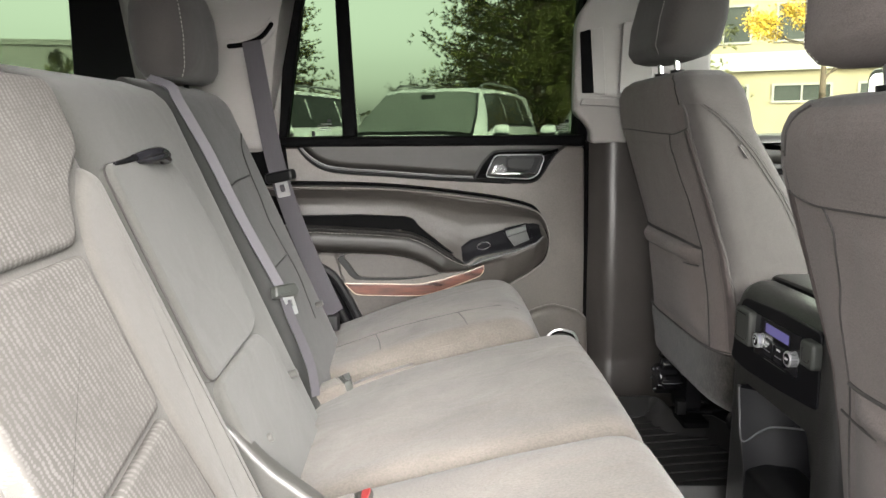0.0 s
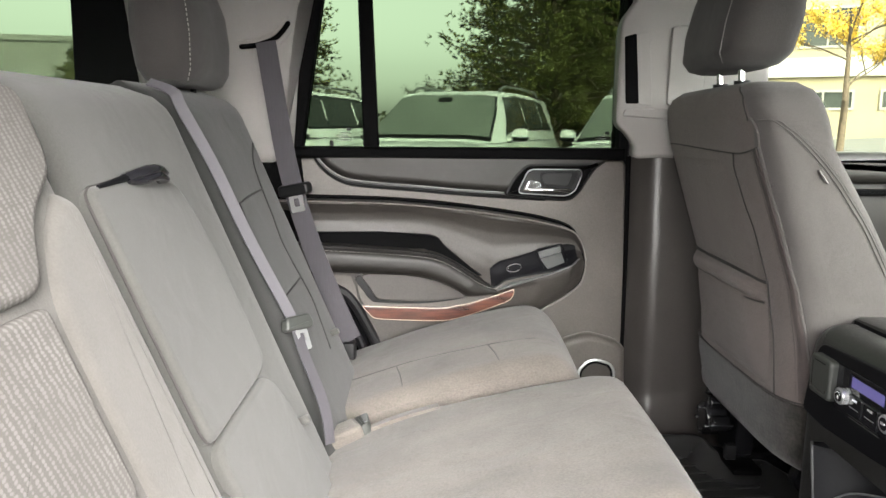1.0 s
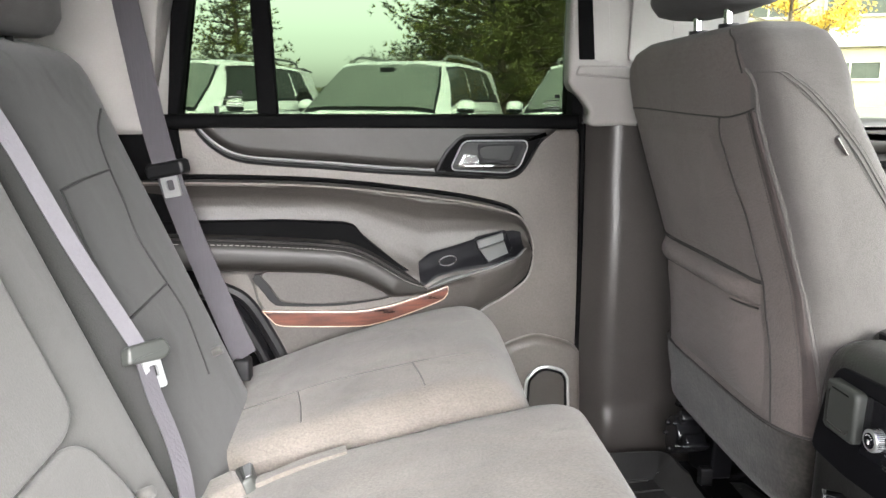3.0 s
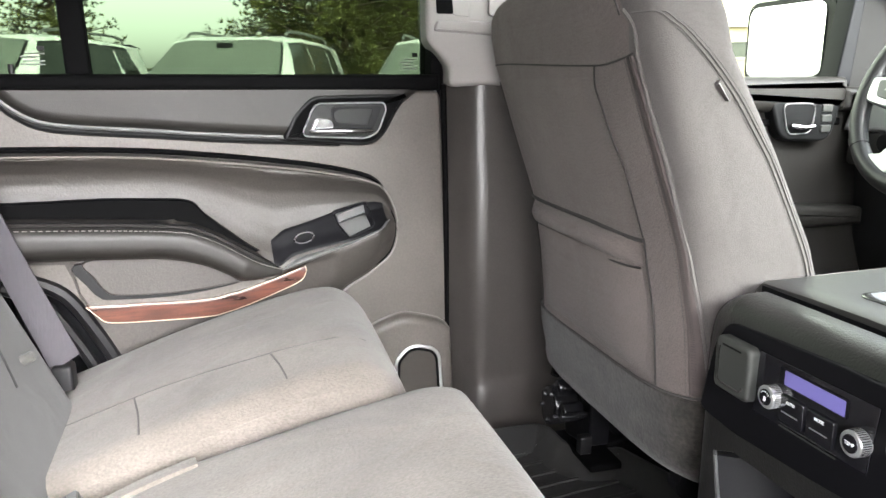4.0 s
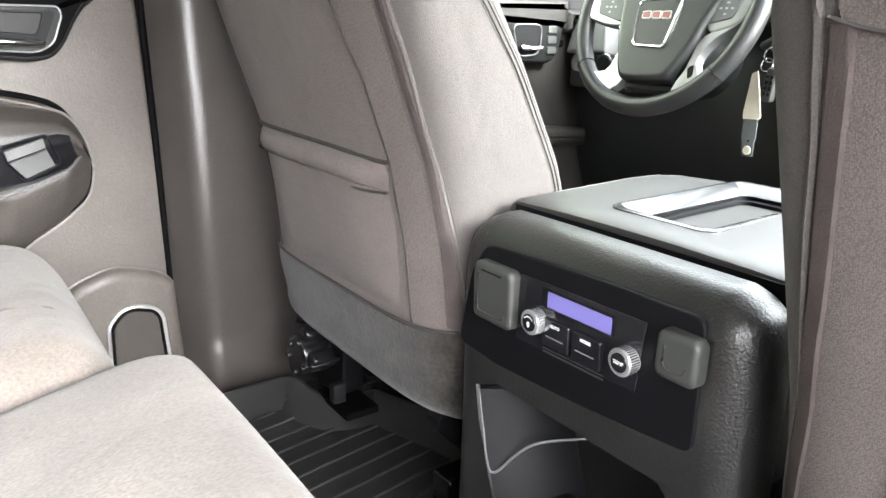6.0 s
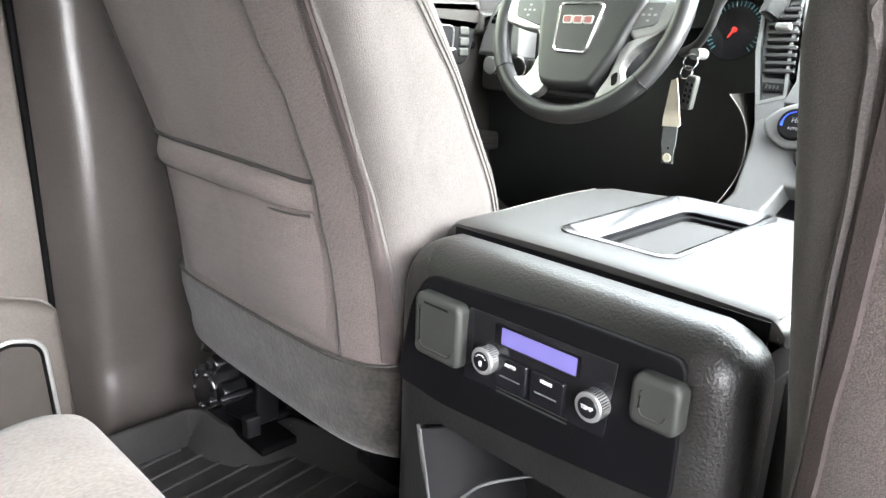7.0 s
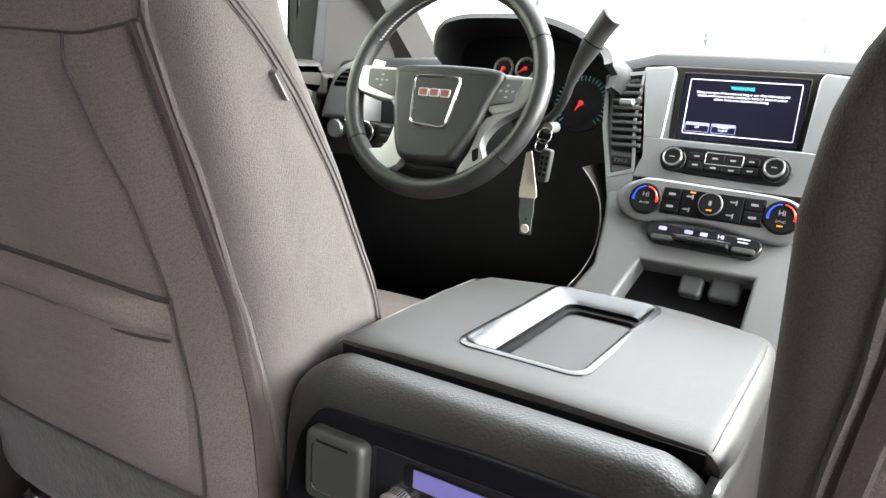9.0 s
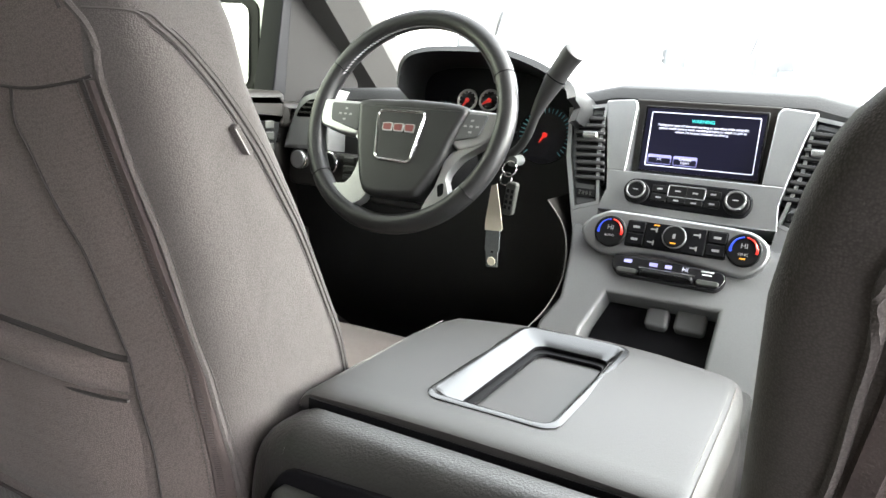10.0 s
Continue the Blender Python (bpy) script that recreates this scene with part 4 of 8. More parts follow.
def front_seat():
    s = thing("driver_seat", "dark grey cloth driver's seat with a back pocket", "car seat", (0.66, 0.44, 0.66), group="front seats")
    bm = bmesh.new()
    rings = []
    zs = [SEAT[0][0] + (SEAT[-1][0] - SEAT[0][0]) * i / 60 for i in range(55)] + [1.45, 1.46, 1.47, 1.478, 1.485, 1.490, 1.494, 1.498, 1.500, 1.502]
    for z in sorted(set(round(v, 4) for v in zs)):
        xr, xf, y0, y1 = lerp(SEAT, z)
        rings.append(super_ring((xr + xf) / 2, (y0 + y1) / 2, (xf - xr) / 2, (y1 - y0) / 2, SEAT_N, z, 72))
    loft(bm, rings)
    part("backrest", bm, CLOTH_SIDE, s, "grey woven cloth backrest")
    # same cloth on the rear, its own tone for the light there, sewn on along the zip
    border = [(0.962, 0.211, 0.690), (1.05, 0.211, 0.692), (1.09, 0.215, 0.694), (1.164, 0.222, 0.704), (1.25, 0.230, 0.724), (1.33, 0.238, 0.732), (1.388, 0.244, 0.734), (1.43, 0.236, 0.726), (1.470, 0.260, 0.705), (1.490, 0.300, 0.650)]
    bm = bmesh.new()
    cover = []
    for i in range(80):
        z = 0.962 + 0.528 * i / 79
        ya, yb = lerp(border, z)
        cover.append([bm.verts.new(seat_rear(ya + (yb - ya) * (0.5 - 0.5 * math.cos(math.pi * j / 48)), z, 0.0016)) for j in range(49)])
    for a, b in zip(cover, cover[1:]):
        for j in range(48):
            bm.faces.new((a[j], a[j + 1], b[j + 1], b[j]))
    part("rear_cover", bm, CLOTH, s, "rear cover of the seat cloth, toned for its light")
    # dark cloth panel of the back, its pocket and the carpet flap
    def patch(name, rows, off, material, label="", bulge=0.0):
        """rows: z, y0, y1 from the bottom up."""
        bm = bmesh.new()
        k, grid = 14, []
        nz = 5
        fine = []
        for (za, a0, a1), (zb, b0, b1) in zip(rows, rows[1:]):
            for i in range(nz):
                t = i / nz
                fine.append((za + (zb - za) * t, a0 + (b0 - a0) * t, a1 + (b1 - a1) * t))
        fine.append(rows[-1])
        n = len(fine)
        for i, (z, y0, y1) in enumerate(fine):
            row = []
            for j in range(k + 1):
                y = y0 + (y1 - y0) * j / k
                e = min(1.0, 6 * min(j, k - j) / k, 8 * min(i, n - 1 - i) / (n - 1) if n > 1 else 1)
                row.append(bm.verts.new(seat_rear(y, z, off * e - 0.002 * (1 - e) + bulge * e * math.sin(math.pi * i / (n - 1)))))
            grid.append(row)
        for a, b in zip(grid, grid[1:]):
            for j in range(k):
                bm.faces.new((a[j], a[j + 1], b[j + 1], b[j]))
        ob = part(name, bm, material, s, label)
        return ob
    patch("back_panel", [(1.166, 0.285, 0.676), (1.20, 0.290, 0.677), (1.25, 0.300, 0.693), (1.32, 0.319, 0.708), (1.345, 0.331, 0.713), (1.383, 0.322, 0.718)], 0.003, CLOTH, "", 0.002)
    patch("pocket", [(0.975, 0.266, 0.640), (1.03, 0.266, 0.643), (1.095, 0.271, 0.660), (1.133, 0.279, 0.669), (1.156, 0.284, 0.675)], 0.007, CLOTH, "cloth map pocket", 0.010)
    patch("pocket_hem", [(1.129, 0.279, 0.670), (1.147, 0.280, 0.674), (1.165, 0.282, 0.678)], 0.016, CLOTH, "", 0.009)
    bm = bmesh.new()
    rings = []
    for z, g, tuck in ((0.846, -0.012, 0.066), (0.848, 0.0, 0.046), (0.853, 0.004, 0.028), (0.861, 0.006, 0.012), (0.872, 0.007, 0.003), (0.885, 0.007, 0.0), (0.90, 0.007, 0.0), (0.92, 0.007, 0.0), (0.945, 0.006, 0.0), (0.970, 0.005, 0.0), (0.975, -0.002, 0.0)):
        xr, xf, y0, y1 = lerp(SEAT, max(z, 0.905))
        rings.append(super_ring((xr + xf) / 2, (y0 + y1 - tuck) / 2, (xf - xr) / 2 + g - tuck * 0.8, (y1 - y0 - tuck) / 2 + g, SEAT_N, z, 72))
    loft(bm, rings, caps=False)
    part("carpet_flap", bm, CARPET, s, "dark speckled carpet flap")

    def seam(name, pts, r, material, off=0.003, label="", side=False):
        r = r * 0.55
        bm = bmesh.new()
        tube(bm, [seat_side(p[0], p[1], off) if side else seat_rear(p[0], p[1], off) for p in cat(pts, 8)], r, 6)
        return part(name, bm, material, s, label)
    seam("seam", [(0.730, 1.392), (0.62, 1.392), (0.45, 1.386), (0.341, 1.383), (0.300, 1.383), (0.257, 1.389), (0.237, 1.394)], 0.0024, SEAM, 0.002)
    seam("seam", [(0.323, 1.382), (0.332, 1.358), (0.326, 1.334), (0.315, 1.291), (0.299, 1.255), (0.289, 1.205), (0.282, 1.164), (0.277, 1.127), (0.269, 1.085), (0.265, 1.045), (0.263, 0.976)], 0.0021, SEAM, 0.003)
    seam("seam", [(0.714, 1.364), (0.705, 1.306), (0.692, 1.246), (0.676, 1.19), (0.676, 1.158), (0.668, 1.125), (0.66, 1.095), (0.643, 1.032), (0.638, 0.976)], 0.0021, SEAM, 0.003)
    seam("seam", [(0.669, 1.131), (0.58, 1.131), (0.48, 1.131), (0.398, 1.1275), (0.346, 1.126), (0.312, 1.128), (0.278, 1.132)], 0.0030, SEAM, 0.013)
    seam("pocket_mouth", [(0.676, 1.168), (0.45, 1.167), (0.32, 1.164), (0.282, 1.166)], 0.0052, SEAM, 0.003)
    seam("seam", [(0.205, 0.977), (0.30, 0.976), (0.45, 0.976), (0.685, 0.975)], 0.0026, SEAM, 0.008)
    zp = [(0.245, 1.391), (0.2435, 1.373), (0.240, 1.342), (0.235, 1.298), (0.230, 1.25), (0.224, 1.205), (0.219, 1.15), (0.2135, 1.097), (0.211, 1.052), (0.211, 0.98)]
    bm = bmesh.new()
    tape = []
    for p in cat(zp, 8):
        lift = [Vector((0, -h * 0.5, 0)) for h in (0.0, 0.002, 0.002, 0.002, 0.002, 0.002, 0.0)]
        tape.append([bm.verts.new(seat_rear(p[0] + 0.0075 * (j - 3) / 3, p[1], 0.0005 if j in (0, 6) else 0.0030) + lift[j]) for j in range(7)])
    for a, b in zip(tape, tape[1:]):
        for j in range(6):
            bm.faces.new((a[j], a[j + 1], b[j + 1], b[j]))
    part("zip", bm, ZIP, s, "brown-black zip tape")
    bm = bmesh.new()
    for y, z in [(p[0], p[1]) for p in cat(zp, 21)]:
        a, b = seat_rear(y - 0.0020, z, 0.0036), seat_rear(y + 0.0020, z, 0.0036)
        tube(bm, [a, b], 0.0006, 4)
    part("zip_teeth", bm, SEAM, s)
    weltline = [(0.245, 1.441), (0.234, 1.428), (0.230, 1.414), (0.231, 1.403), (0.2315, 1.392), (0.230, 1.37), (0.228, 1.335), (0.222, 1.285), (0.219, 1.245), (0.216, 1.191), (0.211, 1.145), (0.206, 1.091), (0.204, 1.05), (0.203, 0.98)]
    seam("welt", weltline, 0.0052, CLOTH_SIDE, 0.0002, "rolled cloth welt")
    for name, line, off in (("welt_stitching", [(y - 0.004, z) for y, z in weltline[4:]], 0.0010), ("zip_stitching", [(y + 0.009, z) for y, z in zp], 0.0022)):
        pts = cat(line, 14)
        bm = bmesh.new()
        for a, b in zip(pts, pts[1:]):
            tube(bm, [seat_rear(a[0], a[1], off), seat_rear(a[0] + (b[0] - a[0]) * 0.55, a[1] + (b[1] - a[1]) * 0.55, off)], 0.0005, 4)
        part(name, bm, THREAD_DARK, s)
    seam("top_seam", [(0.250, 1.436), (0.258, 1.455), (0.27, 1.475), (0.30, 1.492)], 0.0024, SEAM, 0.002)
    # seams of the bolster seen on the inner side
    fs = [(0.466, 1.437), (0.482, 1.436), (0.493, 1.428), (0.507, 1.418), (0.524, 1.402), (0.549, 1.377), (0.577, 1.345), (0.603, 1.309), (0.632, 1.267), (0.661, 1.215), (0.684, 1.172), (0.701, 1.132), (0.717, 1.06), (0.729, 0.98)]
    seam("side_seam", fs, 0.0020, SEAM_SOFT, 0.0008, "", True)
    seam("side_seam", [(x + 0.007, z) for x, z in fs], 0.0018, SEAM_SOFT, 0.0008, "", True)
    for dx in (-0.004, 0.012):
        pts = cat([(x + dx, z) for x, z in fs[2:]], 16)
        bm = bmesh.new()
        for a, b in zip(pts, pts[1:]):
            tube(bm, [seat_side(a[0], a[1], 0.0006), seat_side(a[0] + (b[0] - a[0]) * 0.55, a[1] + (b[1] - a[1]) * 0.55, 0.0006)], 0.0005, 4)
        part("side_stitching", bm, THREAD_DARK, s)
    bm = bmesh.new()
    p = seat_side(0.560, 1.353, 0.002)
    slab(bm, rrect(-0.0028, 0.0028, -0.013, 0.013, 0.001), plane(p, (0.75, 0.0, 0.55), (-0.6, 0, 0.75)), -0.003, 0.004, 0.001)
    part("seat_tag", bm, CLOTH_SIDE, s, "small sewn side tag")
    bm = bmesh.new()
    slab(bm, rrect(-0.0026, -0.0018, -0.012, 0.012, 0.0003), plane(p, (0.75, 0.0, 0.55), (-0.6, 0, 0.75)), 0.004, 0.0046)
    part("tag_edge", bm, BEIGE_TAG, s)
    # headrest
    bm = bmesh.new()
    table = [(1.527, 0.030, 0.10), (1.533, 0.046, 0.125), (1.55, 0.060, 0.140), (1.60, 0.066, 0.148), (1.66, 0.064, 0.146), (1.70, 0.056, 0.138), (1.725, 0.042, 0.12), (1.735, 0.02, 0.09)]
    rings = []
    for i in range(33):
        z = 1.527 + 0.208 * i / 32
        a, b = lerp(table, z)
        rings.append(super_ring(0.497 + (z - 1.53) * 0.16, 0.437, a * (1.14 - (z - 1.53) * 0.9), b, 3.6, z, 48))
    loft(bm, rings)
    hr = part("headrest", bm, CLOTH_SHADED, s, "cloth headrest in a shaded tone")
    bm = bmesh.new()
    loop = []
    for i in range(25):
        z = 1.535 + 0.195 * i / 24
        a, b = lerp(table, z)
        k = 0.90
        loop.append(Vector((0.497 + (z - 1.53) * 0.16 - a * (1.14 - (z - 1.53) * 0.9) * k - 0.0006, 0.437 - b * (1 - k ** 3.6) ** (1 / 3.6) - 0.0006, z)))
    loop = cat(loop, 2)
    for a, b in zip(loop, loop[1:]):
        tube(bm, [a, a.lerp(b, 0.55)], 0.0008, 5)
    part("stitching", bm, THREAD, hr)
    for y in (0.385, 0.490):
        bm = bmesh.new()
        tube(bm, [(0.500, y, 1.49), (0.496, y, 1.54)], 0.006, 12)
        part("post", bm, CHROME, s, "chrome headrest post")
        bm = bmesh.new()
        tube(bm, [(0.500, y, 1.497), (0.4995, y, 1.508)], 0.014, 14)
        part("post_collar", bm, BLACK, s)
    # seat cushion and side shield
    bm = bmesh.new()
    rings = []
    for x, z0, z1, w in ((0.70, 0.84, 0.91, 0.23), (0.74, 0.82, 0.945, 0.245), (0.85, 0.81, 0.96, 0.25), (1.0, 0.81, 0.965, 0.255), (1.12, 0.81, 0.975, 0.255), (1.19, 0.83, 0.97, 0.245), (1.225, 0.86, 0.945, 0.22)):
        ring = super_ring(0, 0.445, (z1 - z0) / 2, w, 3.5, 0, 36)
        rings.append([Vector((x, v.y, (z0 + z1) / 2 + v.x)) for v in ring])
    loft(bm, rings)
    part("seat_cushion", bm, CLOTH, s)
    for y in (0.30, 0.62):
        bm = bmesh.new()
        box(bm, 0.62, 1.22, y - 0.022, y + 0.022, 0.665, 0.715, 0.006)
        part("seat_rail", bm, STEELDARK, s, "black steel seat rail")
        bm = bmesh.new()
        slab(bm, rounded([(0.60, 0.80), (0.66, 0.90), (0.80, 0.90), (0.84, 0.72), (0.70, 0.70)], 0.02), plane((0, y, 0), (1, 0, 0), (0, 0, 1)), -0.012, 0.012, 0.003)
        part("rail_bracket", bm, STEELDARK, s)
    m = plane((0.60, 0.625, 0), (0, 1, 0), (0, 0, 1)) @ Matrix.Diagonal((1, 1, -1, 1))
    for nm, cu, cv, r in (("recliner_gear", 0.018, 0.800, 0.034), ("recliner_hub", 0.040, 0.772, 0.022), ("recliner_cap", -0.022, 0.800, 0.017), ("recliner_cap", 0.004, 0.838, 0.014)):
        bm = bmesh.new()
        disc(bm, Matrix.Translation((-0.012, 0, 0)) @ m, cu - 0.018, cv - 0.012, r, -0.012, 0.020 + r * 0.4, 0.006, 18)
        part(nm, bm, STEELDARK, s)
    bm = bmesh.new()
    slab(bm, rounded([(-0.055, 0.72), (-0.060, 0.82), (0.05, 0.84), (0.072, 0.77), (0.045, 0.70)], 0.012), m, -0.05, -0.012, 0.006)
    part("recliner_plate", bm, MATT, s, "black steel recliner mechanism")
    bm = bmesh.new()
    slab(bm, rrect(-0.070, -0.052, 0.716, 0.750, 0.004), m, -0.01, 0.012, 0.004)
    part("rail_cap", bm, BLACK, s)
    bm = bmesh.new()
    slab(bm, rrect(-0.09, 0.02, 0.690, 0.704, 0.004), m, -0.06, 0.0, 0.004)
    part("rail_foot", bm, VOID, s)
    for cu, cv, r in ((0.004, 0.826, 0.005), (0.034, 0.815, 0.006), (-0.010, 0.788, 0.0055), (0.044, 0.790, 0.004), (-0.048, 0.806, 0.005), (0.020, 0.768, 0.005)):
        bm = bmesh.new()
        disc(bm, m, cu - 0.018, cv - 0.012, r, 0.0, 0.050, 0.003, 10)
        part("bolt", bm, STEELDARK, s)
    bm = bmesh.new()
    tube(bm, cat([m @ Vector((0.03, 0.83, 0.02)), m @ Vector((0.045, 0.86, 0.0)), m @ Vector((0.02, 0.88, -0.02))], 5), 0.009, 10)
    part("recliner_lever", bm, STEELDARK, s)
    for du, dv in ((0.0, 0.0), (-0.020, -0.003)):
        bm = bmesh.new()
        slab(bm, rrect(-0.114 + du * 0.4, -0.105 + du * 0.4, 0.853 + dv, 0.857 + dv, 0.001), m, 0.0, 0.030, 0.002)
        part("clip", bm, YELLOW, s, "small yellow clip")
    bm = bmesh.new()
    tube(bm, cat([m @ Vector((-0.03, 0.85, 0.0)), m @ Vector((-0.07, 0.84, -0.02)), m @ Vector((-0.11, 0.80, -0.03)), m @ Vector((-0.16, 0.79, -0.05))], 5), 0.006, 8)
    part("wiring", bm, BLACK, s)
    return s


# ---- rear bench ----
def bench_x(z):
    return -0.394 - 0.42 * (z - 1.353)


def bench_back(name, y0, y1, material, parent, label="", top=1.475, bottom=0.82, fat=0.0, n=4.5, taper=0.06):
    bm = bmesh.new()
    rings = []
    for i in range(41):
        t = i / 40
        z = bottom + (top - bottom) * t
        e = 1.0
        if t > 0.925:
            e = math.sqrt(max(0.0, 1 - ((t - 0.925) / 0.075) ** 2)) * 0.9 + 0.1
        cx = bench_x(z) - 0.075
        a = (0.075 + fat) * e
        b = (y1 - y0) / 2 * (1 - taper + taper * e)
        rings.append(super_ring(cx, (y0 + y1) / 2, a, b, n, z, 64))
    loft(bm, rings)
    return part(name, bm, material, parent, label)


def bench_pt(y, z, off=0.0):
    return Vector((bench_x(z) + off, y, z))


def rear_bench():
    s = thing("rear_bench", "taupe cloth rear bench seat with split back and centre armrest", "bench seat", (-0.05, 0.0, 0.66))
    bench_back("backrest", 0.192, 0.598, BENCH_SHADED, s, "left backrest of bench cloth in a shaded tone", top=1.489)
    bench_back("centre_backrest", -0.205, 0.190, BENCH_HALF_SHADED, s, "centre backrest of bench cloth in a half shaded tone", top=1.479, fat=-0.002, n=9, taper=0.02)
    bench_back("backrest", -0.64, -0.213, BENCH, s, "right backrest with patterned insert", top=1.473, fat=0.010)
    m = plane((bench_x(0.0), 0, 0), (0, 1, 0), (-0.42, 0, 1))
    inv = m.inverted()

    def at(y, z):
        v = inv @ bench_pt(y, z)
        return v.x, v.y

    def pad(name, pts, d, r, material, label="", k=3, parent=s, d0=-0.03):
        bm = bmesh.new()
        slab(bm, [at(*p) for p in pts], m, d0, d, r, k)
        return part(name, bm, material, parent, label)
    # folding armrest in the centre
    arm = rounded([(-0.196, 1.072), (0.030, 1.080), (0.062, 1.094), (0.064, 1.16), (0.066, 1.24), (0.050, 1.315), (0.024, 1.352), (-0.02, 1.362), (-0.196, 1.354)], 0.02)
    pad("armrest", arm, 0.010, 0.009, BENCH_HALF_SHADED, "folded centre armrest", 5)
    bm = bmesh.new()
    tube(bm, [m @ Vector((*at(*p), 0.0005)) for p in arm], 0.0018, 6, closed=True)
    part("armrest_seam", bm, SEAM, s)
    pad("armrest_base", rounded([(-0.190, 0.85), (0.10, 0.85), (0.092, 0.95), (0.082, 1.01), (0.055, 1.062), (0.030, 1.076), (-0.19, 1.068)], 0.025), 0.009, 0.008, BENCH_HALF_SHADED, k=5)
    bm = bmesh.new()
    tube(bm, [m @ Vector((*at(y, z), d)) for y, z, d in ((-0.176, 1.352, 0.009), (-0.145, 1.354, 0.010), (-0.10, 1.357, 0.010), (-0.05, 1.361, 0.009), (-0.01, 1.361, 0.004))], [0.0024, 0.0036, 0.0046, 0.0034, 0.001], 8)
    part("pull_slot", bm, MATT, s, "dark armrest pull slot")
    bm = bmesh.new()
    for k0, r0 in ((0.0, 0.0095), (-0.007, 0.0075)):
        tube(bm, cat([m @ Vector((*at(-0.106, 1.355), 0.006)), m @ Vector((*at(-0.086, 1.357 + k0), 0.018)), m @ Vector((*at(-0.060, 1.357 + k0), 0.026)), m @ Vector((*at(-0.034, 1.353 + k0), 0.022)), m @ Vector((*at(-0.020, 1.350), 0.008))], 6), [0.003] + [r0] * 22 + [0.007, 0.004], 10, flat=0.8)
    part("pull_strap", bm, GLOSSY, s, "glossy black pull loop")
    # patterned insert of the right backrest
    pad("upper_insert", rounded([(-0.60, 1.272), (-0.362, 1.276), (-0.325, 1.335), (-0.262, 1.372), (-0.255, 1.450), (-0.60, 1.455)], 0.022), 0.020, 0.008, PATTERN, "ribbed patterned cloth insert", 4)
    pad("middle_insert", rounded([(-0.60, 1.264), (-0.366, 1.268), (-0.368, 1.18), (-0.368, 1.104), (-0.60, 1.070)], 0.012), 0.020, 0.008, PATTERN, "ribbed patterned cloth insert", 4)
    pad("lower_insert", rounded([(-0.60, 1.062), (-0.368, 1.096), (-0.352, 1.0), (-0.345, 0.86), (-0.60, 0.86)], 0.012), 0.020, 0.008, PATTERN, "ribbed patterned cloth insert", 4)
    pad("bolster", rounded([(-0.338, 0.86), (-0.360, 1.10), (-0.358, 1.27), (-0.315, 1.330), (-0.258, 1.362), (-0.224, 1.345), (-0.218, 0.86)], 0.03), 0.014, 0.026, BENCH, "", 7)
    # seams of the left backrest
    for pts in ([(0.279, 1.292), (0.354, 1.299), (0.448, 1.303)], [(0.526, 1.388), (0.470, 1.352), (0.448, 1.303), (0.439, 1.255), (0.425, 1.211), (0.432, 1.17), (0.444, 1.134)], [(0.271, 1.127), (0.344, 1.130), (0.444, 1.134)], [(0.444, 1.134), (0.455, 1.087), (0.440, 1.033), (0.427, 0.996)], [(0.279, 1.292), (0.268, 1.21), (0.271, 1.127)]):
        bm = bmesh.new()
        tube(bm, [m @ Vector((*at(v[0], v[1]), 0.0003)) for v in cat(pts, 6)], 0.0019, 6)
        part("seam", bm, SEAM_DARK, s)
    for y, z in ((0.105, 0.980), (-0.120, 0.962), (0.484, 1.011)):
        bm = bmesh.new()
        slab(bm, [(0.007 * math.cos(t), 0.007 * math.sin(t)) for t in [math.tau * i / 14 for i in range(14)]], Matrix.Translation(m @ Vector((*at(y, z), 0.0)) - m.translation) @ m, -0.006, 0.016, 0.003)
        part("cover_button", bm, BENCH_HALF_SHADED, s)
    # dark hinge cover between right and centre backrests
    bm = bmesh.new()
    slab(bm, rounded([(-0.34, 1.03), (-0.265, 1.03), (-0.212, 0.962), (-0.125, 0.893), (-0.15, 0.84), (-0.34, 0.84)], 0.03), plane((0, -0.185, 0), (1, 0, 0), (0, 0, 1)), -0.014, 0.014, 0.008, 4)
    part("hinge_cover", bm, HINGE, s, "dark plastic hinge cover")
    # headrests
    for y, lab in ((0.40, "cloth headrest in a shaded tone"), (-0.42, "grey cloth headrest")):
        bm = bmesh.new()
        table = [(1.488, 0.030, 0.10), (1.494, 0.046, 0.122), (1.515, 0.060, 0.136), (1.57, 0.066, 0.140), (1.62, 0.062, 0.137), (1.66, 0.05, 0.125), (1.685, 0.032, 0.10), (1.693, 0.015, 0.07)]
        rings = []
        for i in range(29):
            z = 1.488 + 0.205 * i / 28
            a, b = lerp(table, z)
            rings.append(super_ring(-0.492 + (z - 1.49) * -0.05, y + 0.006, a * 0.95, b * 0.93, 3.4, z + 0.001, 48))
        loft(bm, rings)
        hr = part("headrest", bm, CLOTH_SHADED if y > 0 else BENCH, s, lab)
        bm = bmesh.new()
        loop = []
        for i in range(25):
            z = 1.495 + 0.19 * i / 24
            a, b = lerp(table, z)
            k = 0.84
            loop.append(Vector((-0.492 + (z - 1.49) * -0.05 + a * 0.95 * (1 - k ** 3.4) ** (1 / 3.4) + 0.0008, y + 0.006 - b * 0.93 * k, z + 0.001)))
        for a, b in zip(loop, loop[1:]):
            tube(bm, [a, a.lerp(b, 0.6)], 0.0009, 5)
        part("stitching", bm, THREAD, hr)
        for k in (-0.06, 0.06):
            bm = bmesh.new()
            tube(bm, [(-0.50, y + k, 1.44), (-0.50, y + k, 1.50)], 0.006, 10)
            part("post", bm, BLACK, s)
